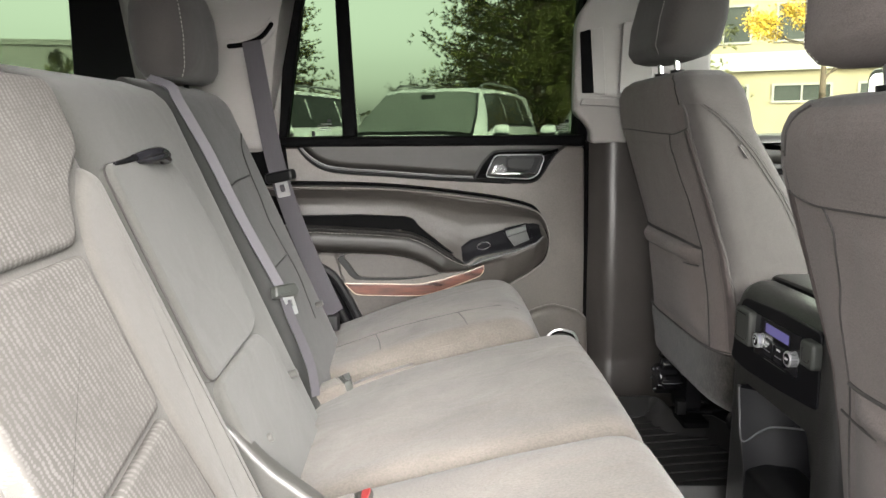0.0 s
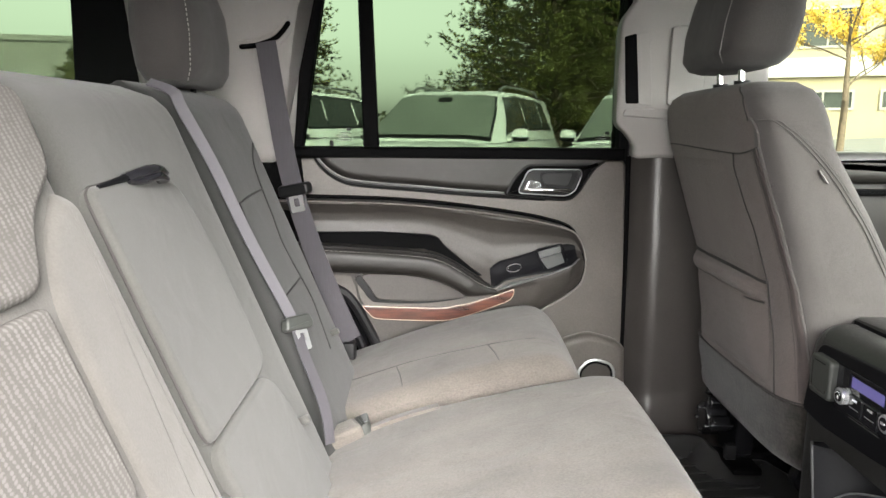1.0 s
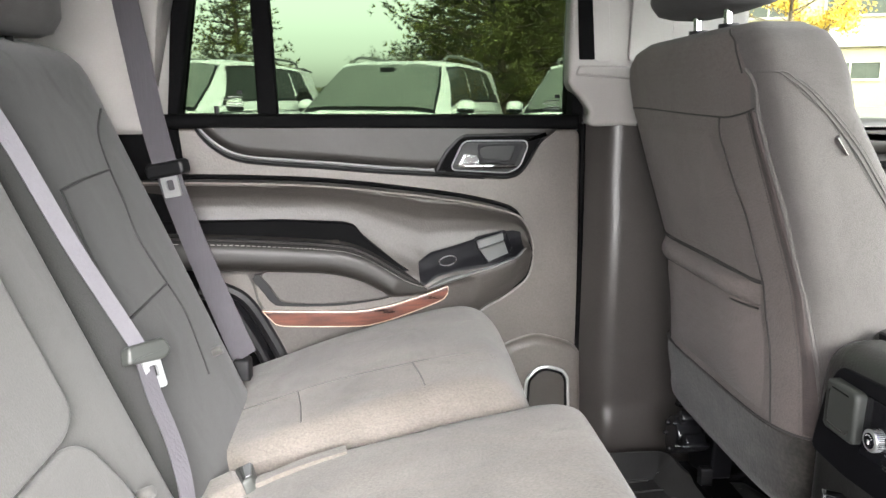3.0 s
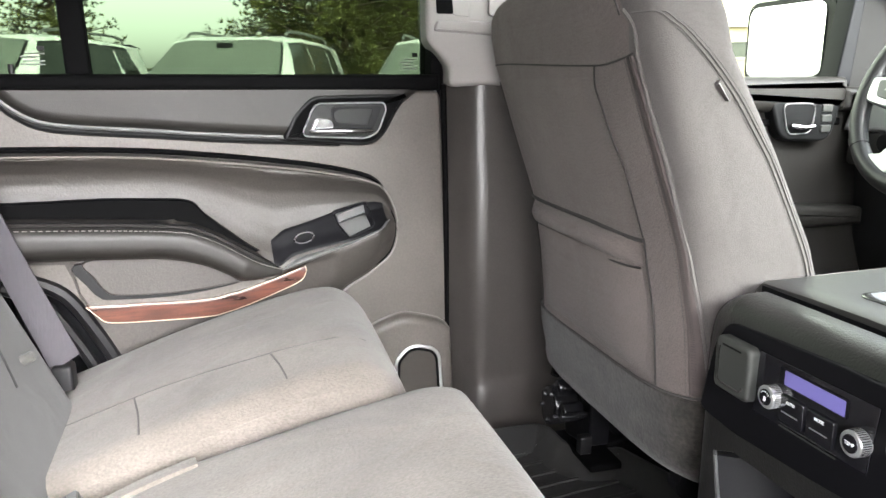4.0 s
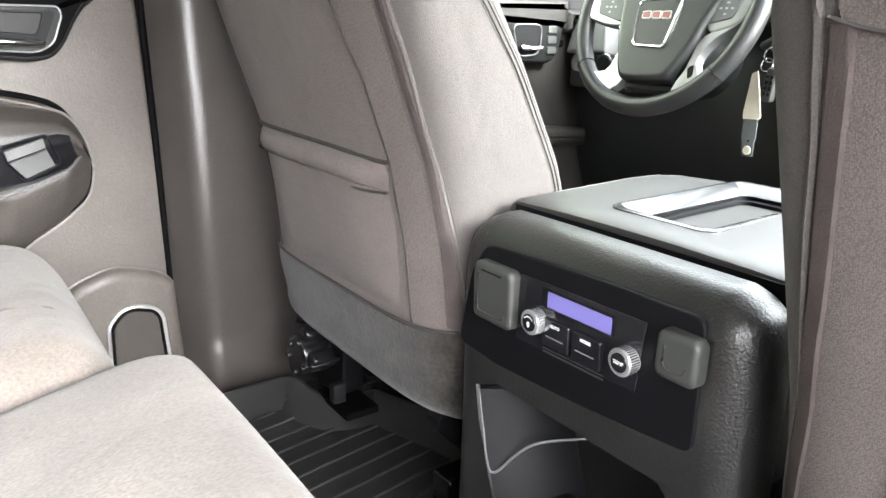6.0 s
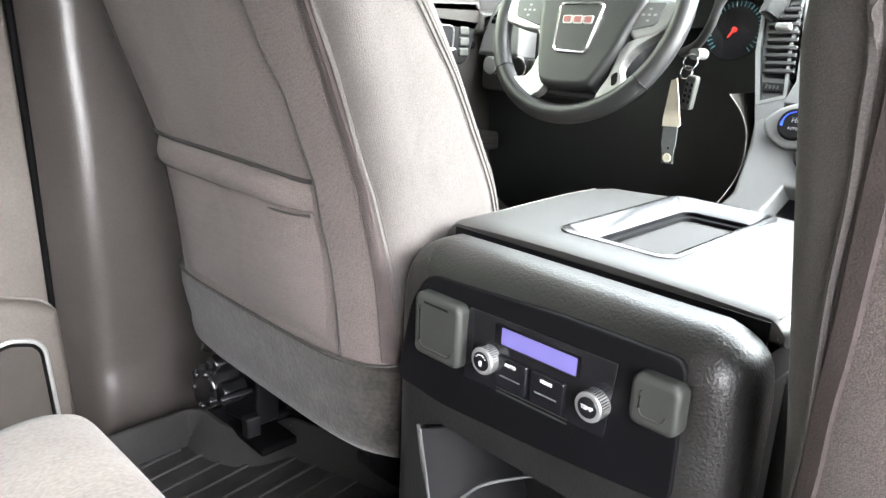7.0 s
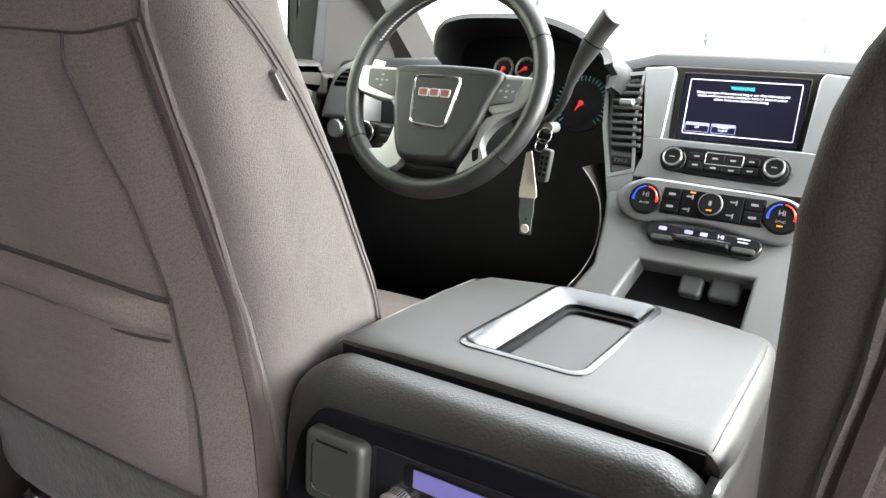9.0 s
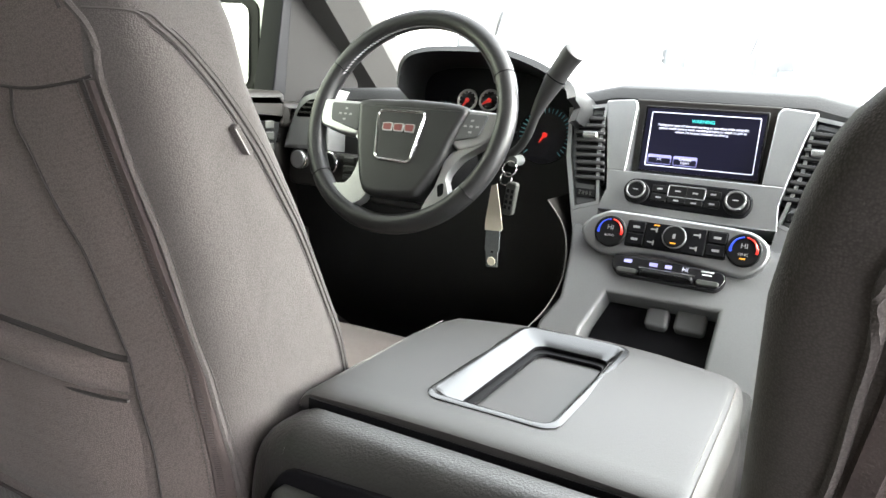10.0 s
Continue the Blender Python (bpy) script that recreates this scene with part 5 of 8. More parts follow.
    # cushions, rising towards the front
    outer_rise = [(-0.30, 0.872), (-0.24, 0.897), (-0.17, 0.922), (-0.09, 0.951), (-0.015, 0.974), (0.075, 0.999), (0.15, 1.013), (0.19, 1.008), (0.222, 0.982), (0.243, 0.940), (0.250, 0.890), (0.240, 0.820), (0.215, 0.745)]
    inner_rise = [(-0.30, 0.842), (-0.24, 0.862), (-0.17, 0.888), (-0.10, 0.911), (-0.03, 0.929), (0.08, 0.956), (0.19, 0.979), (0.25, 0.990), (0.285, 0.986), (0.306, 0.962), (0.318, 0.918), (0.312, 0.840), (0.288, 0.745)]

    def cushion(name, y0, y1, rise, label, material=BENCH, tilt=0.0):
        prof = cat([(a, b, 0) for a, b in rise], 4)
        bm = bmesh.new()
        cols, ny = [], 30
        for j in range(ny + 1):
            t = j / ny
            y = y0 + (y1 - y0) * t
            e = min(t, 1 - t) * (y1 - y0)
            drop = 0.022 * (1 - min(1.0, e / 0.030)) ** 2
            pull = 0.020 * (1 - min(1.0, e / 0.035)) ** 2
            dish = 0.006 * math.sin(math.pi * t) + tilt * (t - 0.5)
            cols.append([bm.verts.new((v.x - (pull if v.x > 0.1 else 0), y, v.y - drop + dish)) for v in prof] + [bm.verts.new((-0.30, y, 0.72))])
        for a, b in zip(cols, cols[1:]):
            for k in range(len(a)):
                bm.faces.new((a[k], a[(k + 1) % len(a)], b[(k + 1) % len(a)], b[k]))
        bm.faces.new(cols[0])
        bm.faces.new(cols[-1])
        return part(name, bm, material, s, label)
    cushion("seat_cushion", 0.331, 0.735, outer_rise, "left seat cushion of dusty taupe cloth in a lit tone", BENCH_LIT_DUSTY, tilt=0.010)
    cushion("centre_cushion", -0.155, 0.329, inner_rise, "centre seat cushion of dusty taupe cloth in a lit tone", BENCH_LIT_DUSTY)
    cushion("seat_cushion", -0.70, -0.158, inner_rise, "right seat cushion of dusty taupe cloth in a lit tone", BENCH_LIT_DUSTY)
    rise_at = lambda x, y: lerp(outer_rise, x)[0] + 0.006 * math.sin(math.pi * (y - 0.331) / 0.404) + 0.010 * ((y - 0.331) / 0.404 - 0.5)
    for pts in ([(-0.100, 0.362), (-0.108, 0.42), (-0.120, 0.48)], [(0.080, 0.362), (0.073, 0.41), (0.063, 0.456)], [(-0.22, 0.485), (-0.12, 0.48), (-0.03, 0.470), (0.063, 0.456), (0.15, 0.448), (0.20, 0.445)]):
        bm = bmesh.new()
        tube(bm, [(x, y, rise_at(x, y) + 0.0004) for x, y, _ in cat([(x, y, 0) for x, y in pts], 8)], 0.0014, 6)
        part("seam", bm, SEAM_SOFT, s)
    bm = bmesh.new()
    box(bm, -0.28, 0.20, -0.68, 0.70, 0.66, 0.74, 0.02)
    part("seat_frame", bm, BLACK, s)
    return s


def rear_belts():
    g = "rear seat belts"
    # shoulder belt of the left seat
    b = thing("seat_belt", "grey shoulder belt hanging from the pale pillar slot", "seat belt", (-0.35, 0.66, 1.3), group=g)
    pts = cat([(-0.405, 0.640, 1.598), (-0.392, 0.645, 1.50), (-0.372, 0.652, 1.36), (-0.352, 0.655, 1.27), (-0.325, 0.655, 1.18), (-0.285, 0.640, 1.08), (-0.245, 0.610, 1.00), (-0.225, 0.590, 0.965)], 8)
    bm = bmesh.new()
    ribbon(bm, pts, (1.0, -0.25, 0.2), 0.047)
    part("webbing", bm, BELT, b, "grey ribbed webbing")
    bm = bmesh.new()
    m = plane((-0.353, 0.652, 1.285), (1.0, -0.25, 0.2), (-0.15, 0, 1))
    slab(bm, rrect(-0.036, 0.036, -0.012, 0.014, 0.008), m, -0.010, 0.014, 0.006)
    part("belt_stop", bm, BLACK, b, "black plastic tongue cap")
    bm = bmesh.new()
    ringslab(bm, rrect(-0.016, 0.016, -0.048, -0.010, 0.004), rrect(-0.007, 0.007, -0.036, -0.018, 0.003), m, 0.002, 0.006)
    part("tongue", bm, SATIN, b, "bright steel tongue")
    bm = bmesh.new()
    box(bm, -0.246, -0.216, 0.580, 0.612, 0.925, 0.962, 0.006)
    part("anchor", bm, BLACK, b)
    # centre belt across the backrest
    b = thing("seat_belt", "centre belt in a lit grey tone lying along the backrest", "seat belt", (-0.3, 0.2, 1.2), group=g)
    k = 0.012
    pts = cat([(-0.472, 0.184, 1.486), (-0.450 + k, 0.188, 1.472), (-0.437 + k, 0.190, 1.446), (-0.395 + k, 0.199, 1.36), (-0.345 + k, 0.211, 1.24), (-0.300 + k, 0.226, 1.14), (-0.282 + k, 0.232, 1.100)], 8)
    # strap narrowed to fit the camera's view of the turned webbing
    bm = bmesh.new()
    ribbon(bm, pts, (0.66, 0.72, 0.2), 0.019, 0.0024)
    part("webbing", bm, BELT_LIT, b, "grey webbing in a lit tone, narrowed to fit the view")
    bm = bmesh.new()
    m = plane((-0.264, 0.232, 1.098), (0.55, 0.9, -0.05), (-0.4, 0.1, 1))
    slab(bm, rounded([(-0.034, -0.008), (-0.028, 0.014), (0.026, 0.014), (0.032, -0.004), (0.02, -0.012)], 0.006), m, -0.006, 0.008, 0.004)
    part("tongue_cap", bm, CAP, b)
    bm = bmesh.new()
    ringslab(bm, rrect(-0.013, 0.013, -0.045, -0.006, 0.004), rrect(-0.006, 0.006, -0.03, -0.016, 0.002), m, 0.0, 0.004)
    part("tongue", bm, SATIN, b, "bright steel tongue")
    pts = cat([(-0.266, 0.224, 1.092), (-0.250, 0.206, 1.055), (-0.226, 0.186, 1.008), (-0.208, 0.162, 0.970), (-0.200, 0.150, 0.925)], 8)
    bm = bmesh.new()
    ribbon(bm, pts, (0.5, 0.82, 0.1), 0.020, 0.0024)
    part("webbing", bm, BELT, b)
    # buckles on the cushions
    def buckle(x, y, z, turn, label, material=None, press=None, end=None):
        o = thing("belt_buckle", label, "belt buckle", (x, y, z), group="rear belt buckles")
        mm = Matrix.Translation((x, y, z)) @ pose(0, 0, 0, 0, -15, turn)
        bm = bmesh.new()
        slab(bm, rrect(-0.055, 0.020, -0.024, 0.024, 0.008), mm, -0.012, 0.018, 0.008, 4)
        part("cover", bm, material, o)
        bm = bmesh.new()
        slab(bm, rounded([(0.018, -0.022), (0.034, -0.019), (0.044, 0.020), (0.018, 0.022)], 0.006), mm, -0.010, 0.017, 0.005)
        part("button_end", bm, end or CAP, o)
        bm = bmesh.new()
        slab(bm, rounded([(0.026, -0.015), (0.034, -0.014), (0.042, 0.016), (0.030, 0.016)], 0.003), mm, 0.015, 0.0185, 0.001)
        part("release", bm, press or SATIN, o)
        return o
    buckle(-0.184, 0.262, 0.893, 25, "cloth-covered belt buckle lying on the cushion", BENCH_LIT_DUSTY, PAD_GREY)
    buckle(-0.104, -0.226, 0.904, 8, "belt buckle with a red release on the cushion", BENCH_LIT_DUSTY, RELEASE_RED, CAP)
    bm = bmesh.new()
    b = thing("seat_belt", "flat cloth buckle strap lying on the seat cushion", "seat belt", (-0.08, 0.28, 0.915), group=g)
    ribbon(bm, cat([(-0.155, 0.270, 0.898), (-0.11, 0.282, 0.9125), (-0.07, 0.292, 0.9225), (-0.030, 0.300, 0.931)], 6), (0.2, 1, 0), 0.022, 0.006)
    part("webbing", bm, BENCH_LIT_DUSTY, b)


# ---- floor liner ----
def floor_mat():
    f = thing("floor_mat", "black ribbed rubber floor liner with a raised rim", "floor mat", (0.55, 0.5, 0.65))
    outline = rounded([(0.20, 0.24), (0.80, 0.22), (0.75, 0.44), (0.695, 0.605), (0.655, 0.605), (0.622, 0.610), (0.606, 0.645), (0.604, 0.710), (0.580, 0.738), (0.20, 0.725)], 0.02)
    bm = bmesh.new()
    slab(bm, outline, Matrix(), 0.646, 0.662, 0.004)
    part("liner", bm, RUBBER, f)
    bm = bmesh.new()
    o = ccw(outline)
    loft(bm, [[Vector((p[0], p[1], z)) for p in inset(o, d)] for d, z in ((0.0, 0.650), (0.004, 0.694), (0.008, 0.700), (0.014, 0.700), (0.020, 0.694), (0.040, 0.672), (0.056, 0.6625))], caps=False)
    part("rim", bm, RUBBER, f)
    for i in range(11):
        y0 = 0.668 - i * 0.0385
        x0, x1 = ((0.47, 0.535), (0.44, 0.565), (0.40, 0.585))[i] if i < 3 else (0.23, 0.670 + 0.004 * i)
        bm = bmesh.new()
        tube(bm, [(x0, y0 + 0.14 * (x0 - 0.46), 0.6625), ((x0 + x1) / 2, y0 + 0.14 * ((x0 + x1) / 2 - 0.46) + 0.001, 0.6625), (x1, y0 + 0.14 * (x1 - 0.46), 0.6625)], 0.0040, 8, flat=0.8)
        part("rib", bm, RUBBER, f)


# ---- centre console ----
def console():
    c = thing("centre_console", "black grained centre console with rear climate panel", "console", (0.85, 0.01, 0.65))
    R = plane((0.565, 0, 0), (0, -1, 0), (0, 0, 1))       # its rear face; u runs to the right side
    top = [(-0.196, 1.03), (-0.194, 1.072), (-0.184, 1.106), (-0.156, 1.1270), (-0.115, 1.1300), (0.09, 1.1300), (0.130, 1.1280), (0.154, 1.113), (0.161, 1.085), (0.162, 1.04)]
    head = [tuple(v) for v in cat(top, 5)] + [(0.162, 0.86), (-0.196, 0.86)]
    bm = bmesh.new()
    slab(bm, head, R, -0.043, 0.008, 0.036, 8)
    bmesh.ops.bisect_plane(bm, geom=bm.verts[:] + bm.edges[:] + bm.faces[:], plane_co=(0, 0, 0.955), plane_no=(0, 0, 1), clear_inner=True)
    # legs beside the open cubby, with the same rounded outer edge
    for s, rows in ((-1, [(0.645, 0.202, 0.098), (0.80, 0.198, 0.105), (0.845, 0.197, 0.122), (0.90, 0.196, 0.140), (0.940, 0.196, 0.148), (0.956, 0.196, 0.110)]), (1, [(0.645, 0.172, 0.118), (0.80, 0.167, 0.116), (0.90, 0.162, 0.114), (0.940, 0.162, 0.107), (0.956, 0.162, 0.088)])):
        rings = []
        for z, uo, ui in rows:
            sec = [(ui, -0.048), (ui, 0.005), (ui + 0.003, 0.008)]
            r = min(0.036, uo - ui - 0.006)
            sec += [(uo - r * (1 - math.sin(a)), 0.008 - 0.036 * (1 - math.cos(a))) for a in [math.pi / 2 * i / 8 for i in range(9)]]
            sec.append((uo, -0.048))
            rings.append([R @ Vector((s * u, z, d)) for u, d in sec])
        loft(bm, rings)
    part("rear_shell", bm, CONSOLE, c, "black grained rear shell")
    bm = bmesh.new()
    box(bm, 0.575, 0.66, -0.150, 0.165, 0.957, 1.08)
    part("cubby_roof", bm, BLACK, c)
    bm = bmesh.new()
    box(bm, 0.66, 0.92, -0.158, 0.172, 0.645, 1.085, 0.02)
    box(bm, 0.91, 1.24, -0.150, 0.164, 0.645, 1.030, 0.02)
    part("body", bm, CONSOLE, c)
    bm = bmesh.new()
    slab(bm, rounded([(0.560, 0.80), (0.59, 0.815), (0.64, 0.815), (0.655, 0.79), (0.655, 0.66), (0.56, 0.66)], 0.01), plane((0, 0, 0), (1, 0, 0), (0, 0, 1)), -0.125, 0.105)
    part("cubby_tray", bm, BLACK, c, "open storage cubby")
    # inner wall beside the cubby, curving in from the left leg
    bm = bmesh.new()
    rows = []
    for z, y in ((0.955, 0.112), (0.935, 0.147), (0.895, 0.139), (0.845, 0.121), (0.80, 0.106), (0.66, 0.098)):
        rows.append([bm.verts.new((x, y - k, z)) for x, k in ((0.5580, 0.0), (0.575, 0.012), (0.61, 0.030), (0.655, 0.042))])
    for ra, rb in zip(rows, rows[1:]):
        for i in range(3):
            bm.faces.new((ra[i], ra[i + 1], rb[i + 1], rb[i]))
    part("cubby_wall", bm, MATT, c)
    # thin grey line paints the highlight along the cubby's rim
    bm = bmesh.new()
    tube(bm, cat([(0.5585, 0.147, 0.935), (0.5585, 0.138, 0.895), (0.5585, 0.121, 0.845), (0.580, 0.104, 0.868), (0.60, 0.088, 0.884), (0.65, 0.05, 0.892)], 5), 0.0016, 6)
    part("cubby_edge", bm, PAD_GREY, c)
    # lid, open where the tray is sunk
    bm = bmesh.new()
    xs = [(0.6165, 1.1330, 0.166, 0.012), (0.6180, 1.1375, 0.168, 0.020), (0.624, 1.1400, 0.169, 0.026), (0.648, 1.1405, 0.169, 0.030), (0.669, 1.1405, 0.170, 0.034), (0.72, 1.142, 0.170, 0.04), (0.80, 1.144, 0.170, 0.046), (0.850, 1.1425, 0.168, 0.046), (0.884, 1.140, 0.163, 0.046), (0.897, 1.136, 0.155, 0.040), (0.908, 1.128, 0.140, 0.030), (0.914, 1.116, 0.118, 0.015)]
    cols = [1.0, 0.985, 0.96, 0.93, 0.90, 0.80, 0.60, 0.3818, 0.2, 0.05, -0.1, -0.2706, -0.45, -0.60, -0.75, -0.85, -0.90, -0.93, -0.96, -0.985, -1.0]
    top, low = [], []
    for x, z, hw, th in xs:
        ring = []
        for f in cols:
            k = abs(f)
            y = 0.010 + (hw if k > 0.5 else 0.170) * f
            bow = -0.004 * k ** 2 - 0.010 * max(0, (k - 0.92) / 0.08) ** 2
            ring.append((x + (0.020 * (1 - k ** 2) if x > 0.886 else 0), y, z + bow))
        top.append([bm.verts.new(v) for v in ring])
        low.append([bm.verts.new((v[0], v[1], z - th)) for v in ring])
    nx, ny = len(xs), len(cols)
    for i in range(nx - 1):
        for j in range(ny - 1):
            if not (4 <= i < 8 and 7 <= j < 11):
                bm.faces.new((top[i][j], top[i][j + 1], top[i + 1][j + 1], top[i + 1][j]))
            bm.faces.new((low[i][j], low[i][j + 1], low[i + 1][j + 1], low[i + 1][j]))
        for j in (0, ny - 1):
            bm.faces.new((top[i][j], top[i + 1][j], low[i + 1][j], low[i][j]))
    for i in (0, nx - 1):
        for j in range(ny - 1):
            bm.faces.new((top[i][j], top[i][j + 1], low[i][j + 1], low[i][j]))
    lid = part("lid", bm, LID, c, "soft black armrest lid")
    bm = bmesh.new()
    box(bm, 0.6145, 0.6160, -0.148, 0.164, 1.10, 1.1325)
    part("lid_edge", bm, MATT, lid)
    bm = bmesh.new()
    box(bm, 0.59, 0.90, -0.150, 0.165, 1.082, 1.108)
    part("lid_gap", bm, MATT, c)
    # stitched edges of the lid
    for y in (-0.1465, -0.1515, 0.168):
        bm = bmesh.new()
        pts = cat([(0.622, y, 1.1345), (0.70, y - 0.0005, 1.1378), (0.80, y - 0.0005, 1.1398), (0.86, y + 0.002, 1.1378)], 26)
        for a, b in zip(pts, pts[1:]):
            tube(bm, [a, a.lerp(b, 0.6)], 0.0006, 4)
        part("stitching", bm, THREAD, lid)
    # coin tray sunk in the lid
    T = plane((0.7765, 0.0195, 1.1420), (1, 0, 0.010), (0, 1, 0))
    o = rrect(-0.114, 0.114, -0.062, 0.062, 0.018, 6)
    o2 = rrect(-0.110, 0.110, -0.058, 0.058, 0.016, 6)
    i1 = rrect(-0.104, 0.088, -0.046, 0.034, 0.012, 6)
    i2 = rrect(-0.102, 0.080, -0.044, 0.028, 0.012, 6)
    at = lambda ring, h: [T @ Vector((u, v, h)) for u, v in ring]
    bm = bmesh.new()
    loft(bm, [at(o, -0.004), at(o, 0.0004), at(o2, 0.0016), at(inset(ccw(o2), 0.003), 0.0012), at(i1, -0.009)], caps=False)
    part("tray_rim", bm, TRAYRIM, lid, "bright bevelled tray rim")
    bm = bmesh.new()
    loft(bm, [at(i1, -0.009), at(i1, -0.013), at(i2, -0.0135), at(i2, -0.022)], caps=False)
    part("tray_wall", bm, MATT, lid)
    bm = bmesh.new()
    slab(bm, i2, T, -0.024, -0.0175)
    part("tray_floor", bm, LID, lid)
    # rear panel
    P = Matrix.Translation((-0.008, 0, 0)) @ R
    bm = bmesh.new()
    slab(bm, rounded([(-0.138, 1.1025), (0.013, 1.110), (0.121, 1.110), (0.1225, 0.997), (0.0076, 0.9855), (-0.117, 0.978), (-0.180, 0.983), (-0.160, 1.071)], 0.012), P, -0.004, 0.003, 0.002)
    part("rear_panel", bm, MATT, c, "matt black control panel")
    bm = bmesh.new()
    slab(bm, [(-0.082, 1.089), (0.070, 1.091), (0.064, 1.026), (-0.086, 1.020)], P, 0.003, 0.0048, 0.0008)
    part("climate_facia", bm, GLOSSY, c, "glossy black facia")
    bm = bmesh.new()
    slab(bm, rrect(-0.050, 0.038, 1.066, 1.084, 0.002), P, 0.0048, 0.0056)
    part("display_frame", bm, MATT, c)
    bm = bmesh.new()
    slab(bm, rrect(-0.042, 0.035, 1.0675, 1.0825, 0.001), P, 0.0056, 0.0062)
    part("display", bm, LCD, c, "violet backlit display")
    for u, v in ((-0.054, 1.050), (0.055, 1.053)):
        bm = bmesh.new()
        disc(bm, P, u, v, 0.0122, 0.004, 0.017, 0.0018, 36)
        k = part("knob", bm, SATIN, c, "ribbed chrome knob")
        bm = bmesh.new()
        for i in range(36):
            t = math.tau * i / 36
            tube(bm, [P @ Vector((u + 0.0123 * math.cos(t), v + 0.0123 * math.sin(t), d)) for d in (0.006, 0.0155)], 0.0005, 4)
        part("knob_ribs", bm, CHROME, k)
        bm = bmesh.new()
        disc(bm, P, u, v, 0.0086, 0.015, 0.0176, 0.0006, 30)
        part("knob_face", bm, GLOSSY, k)
        if u > 0:
            lettering("knob_label", "TEMP", 0.0046, P @ Matrix.Translation((u, v, 0.0177)), WHITE_INK, k)
        else:
            for a in range(6):
                t = math.pi * (0.2 + 0.12 * a)
                bar("fan_mark", P @ Matrix.Translation((u + 0.0062 * math.cos(t), v + 0.0062 * math.sin(t), 0)), -0.0005, 0.0005, -0.0005, 0.0005, 0.0177, WHITE_INK, k)
            lettering("fan_symbol", "8", 0.0075, P @ Matrix.Translation((u, v - 0.002, 0.0177)), WHITE_INK, k)
    for u, txt in ((-0.029, "AUTO"), (0.009, "MODE")):
        bm = bmesh.new()
        slab(bm, rrect(u - 0.017, u + 0.017, 1.0285, 1.0575, 0.003), P, 0.0048, 0.0078, 0.0015)
        b = part("button", bm, GLOSSY, c)
        lettering("button_label", txt, 0.0042, P @ Matrix.Translation((u, 1.0515, 0.0079)), WHITE_INK, b, bold=0.0001)
        bm = bmesh.new()
        slab(bm, [(u - 0.011, 1.0395), (u + 0.011, 1.0395), (u + 0.011, 1.0405), (u - 0.011, 1.0405)], P, 0.0078, 0.0083)
        part("button_light", bm, SATIN, b)
    for v0, v1, u0, u1 in ((1.0215, 1.0230, -0.045, 0.030), (1.0255, 1.026, -0.045, 0.030)):
        bm = bmesh.new()
        slab(bm, [(u0, v0), (u1, v0 + 0.001), (u1, v1 + 0.001), (u0, v1)], P, 0.0048, 0.0054)
        part("facia_line", bm, CAP, c)
    for name, (u0, u1, v0, v1) in (("outlet_cover", (-0.142, -0.083, 1.028, 1.089)), ("socket_cover", (0.087, 0.126, 1.056, 1.096))):
        bm = bmesh.new()
        slab(bm, rrect(u0, u1, v0, v1, 0.008), P, 0.002, 0.016, 0.005, 4)
        q = part(name, bm, CAP, c, "grey rubber flap cover")
        bm = bmesh.new()
        pts = [P @ Vector((a, b, 0.0160)) for a, b in rrect(u0 + 0.009, u1 - 0.009, v0 + 0.009, v1 - 0.009, 0.006)]
        tube(bm, pts[9:], 0.0010, 6)
        part("flap_groove", bm, SEAM, q)
        if name == "outlet_cover":
            bar("flap_slot", P, u0 + 0.014, u1 - 0.014, v1 - 0.0085, v1 - 0.0065, 0.0160, MATT, q)
    return c


# ---- dashboard ----
U = plane((1.335, 0, 1.325), (0, -1, 0), (0.423, 0, 0.906))   # upper stack
H = plane((1.260, 0, 1.200), (0, -1, 0), (0.394, 0, 0.919))   # climate strip
S = plane((1.353, 0, 1.340), (0, -1, 0), (0.168, 0, 0.986))   # screen
L = plane((1.2175, 0, 1.130), (0, -1, 0), (0.6, 0, 0.8))      # below the strip


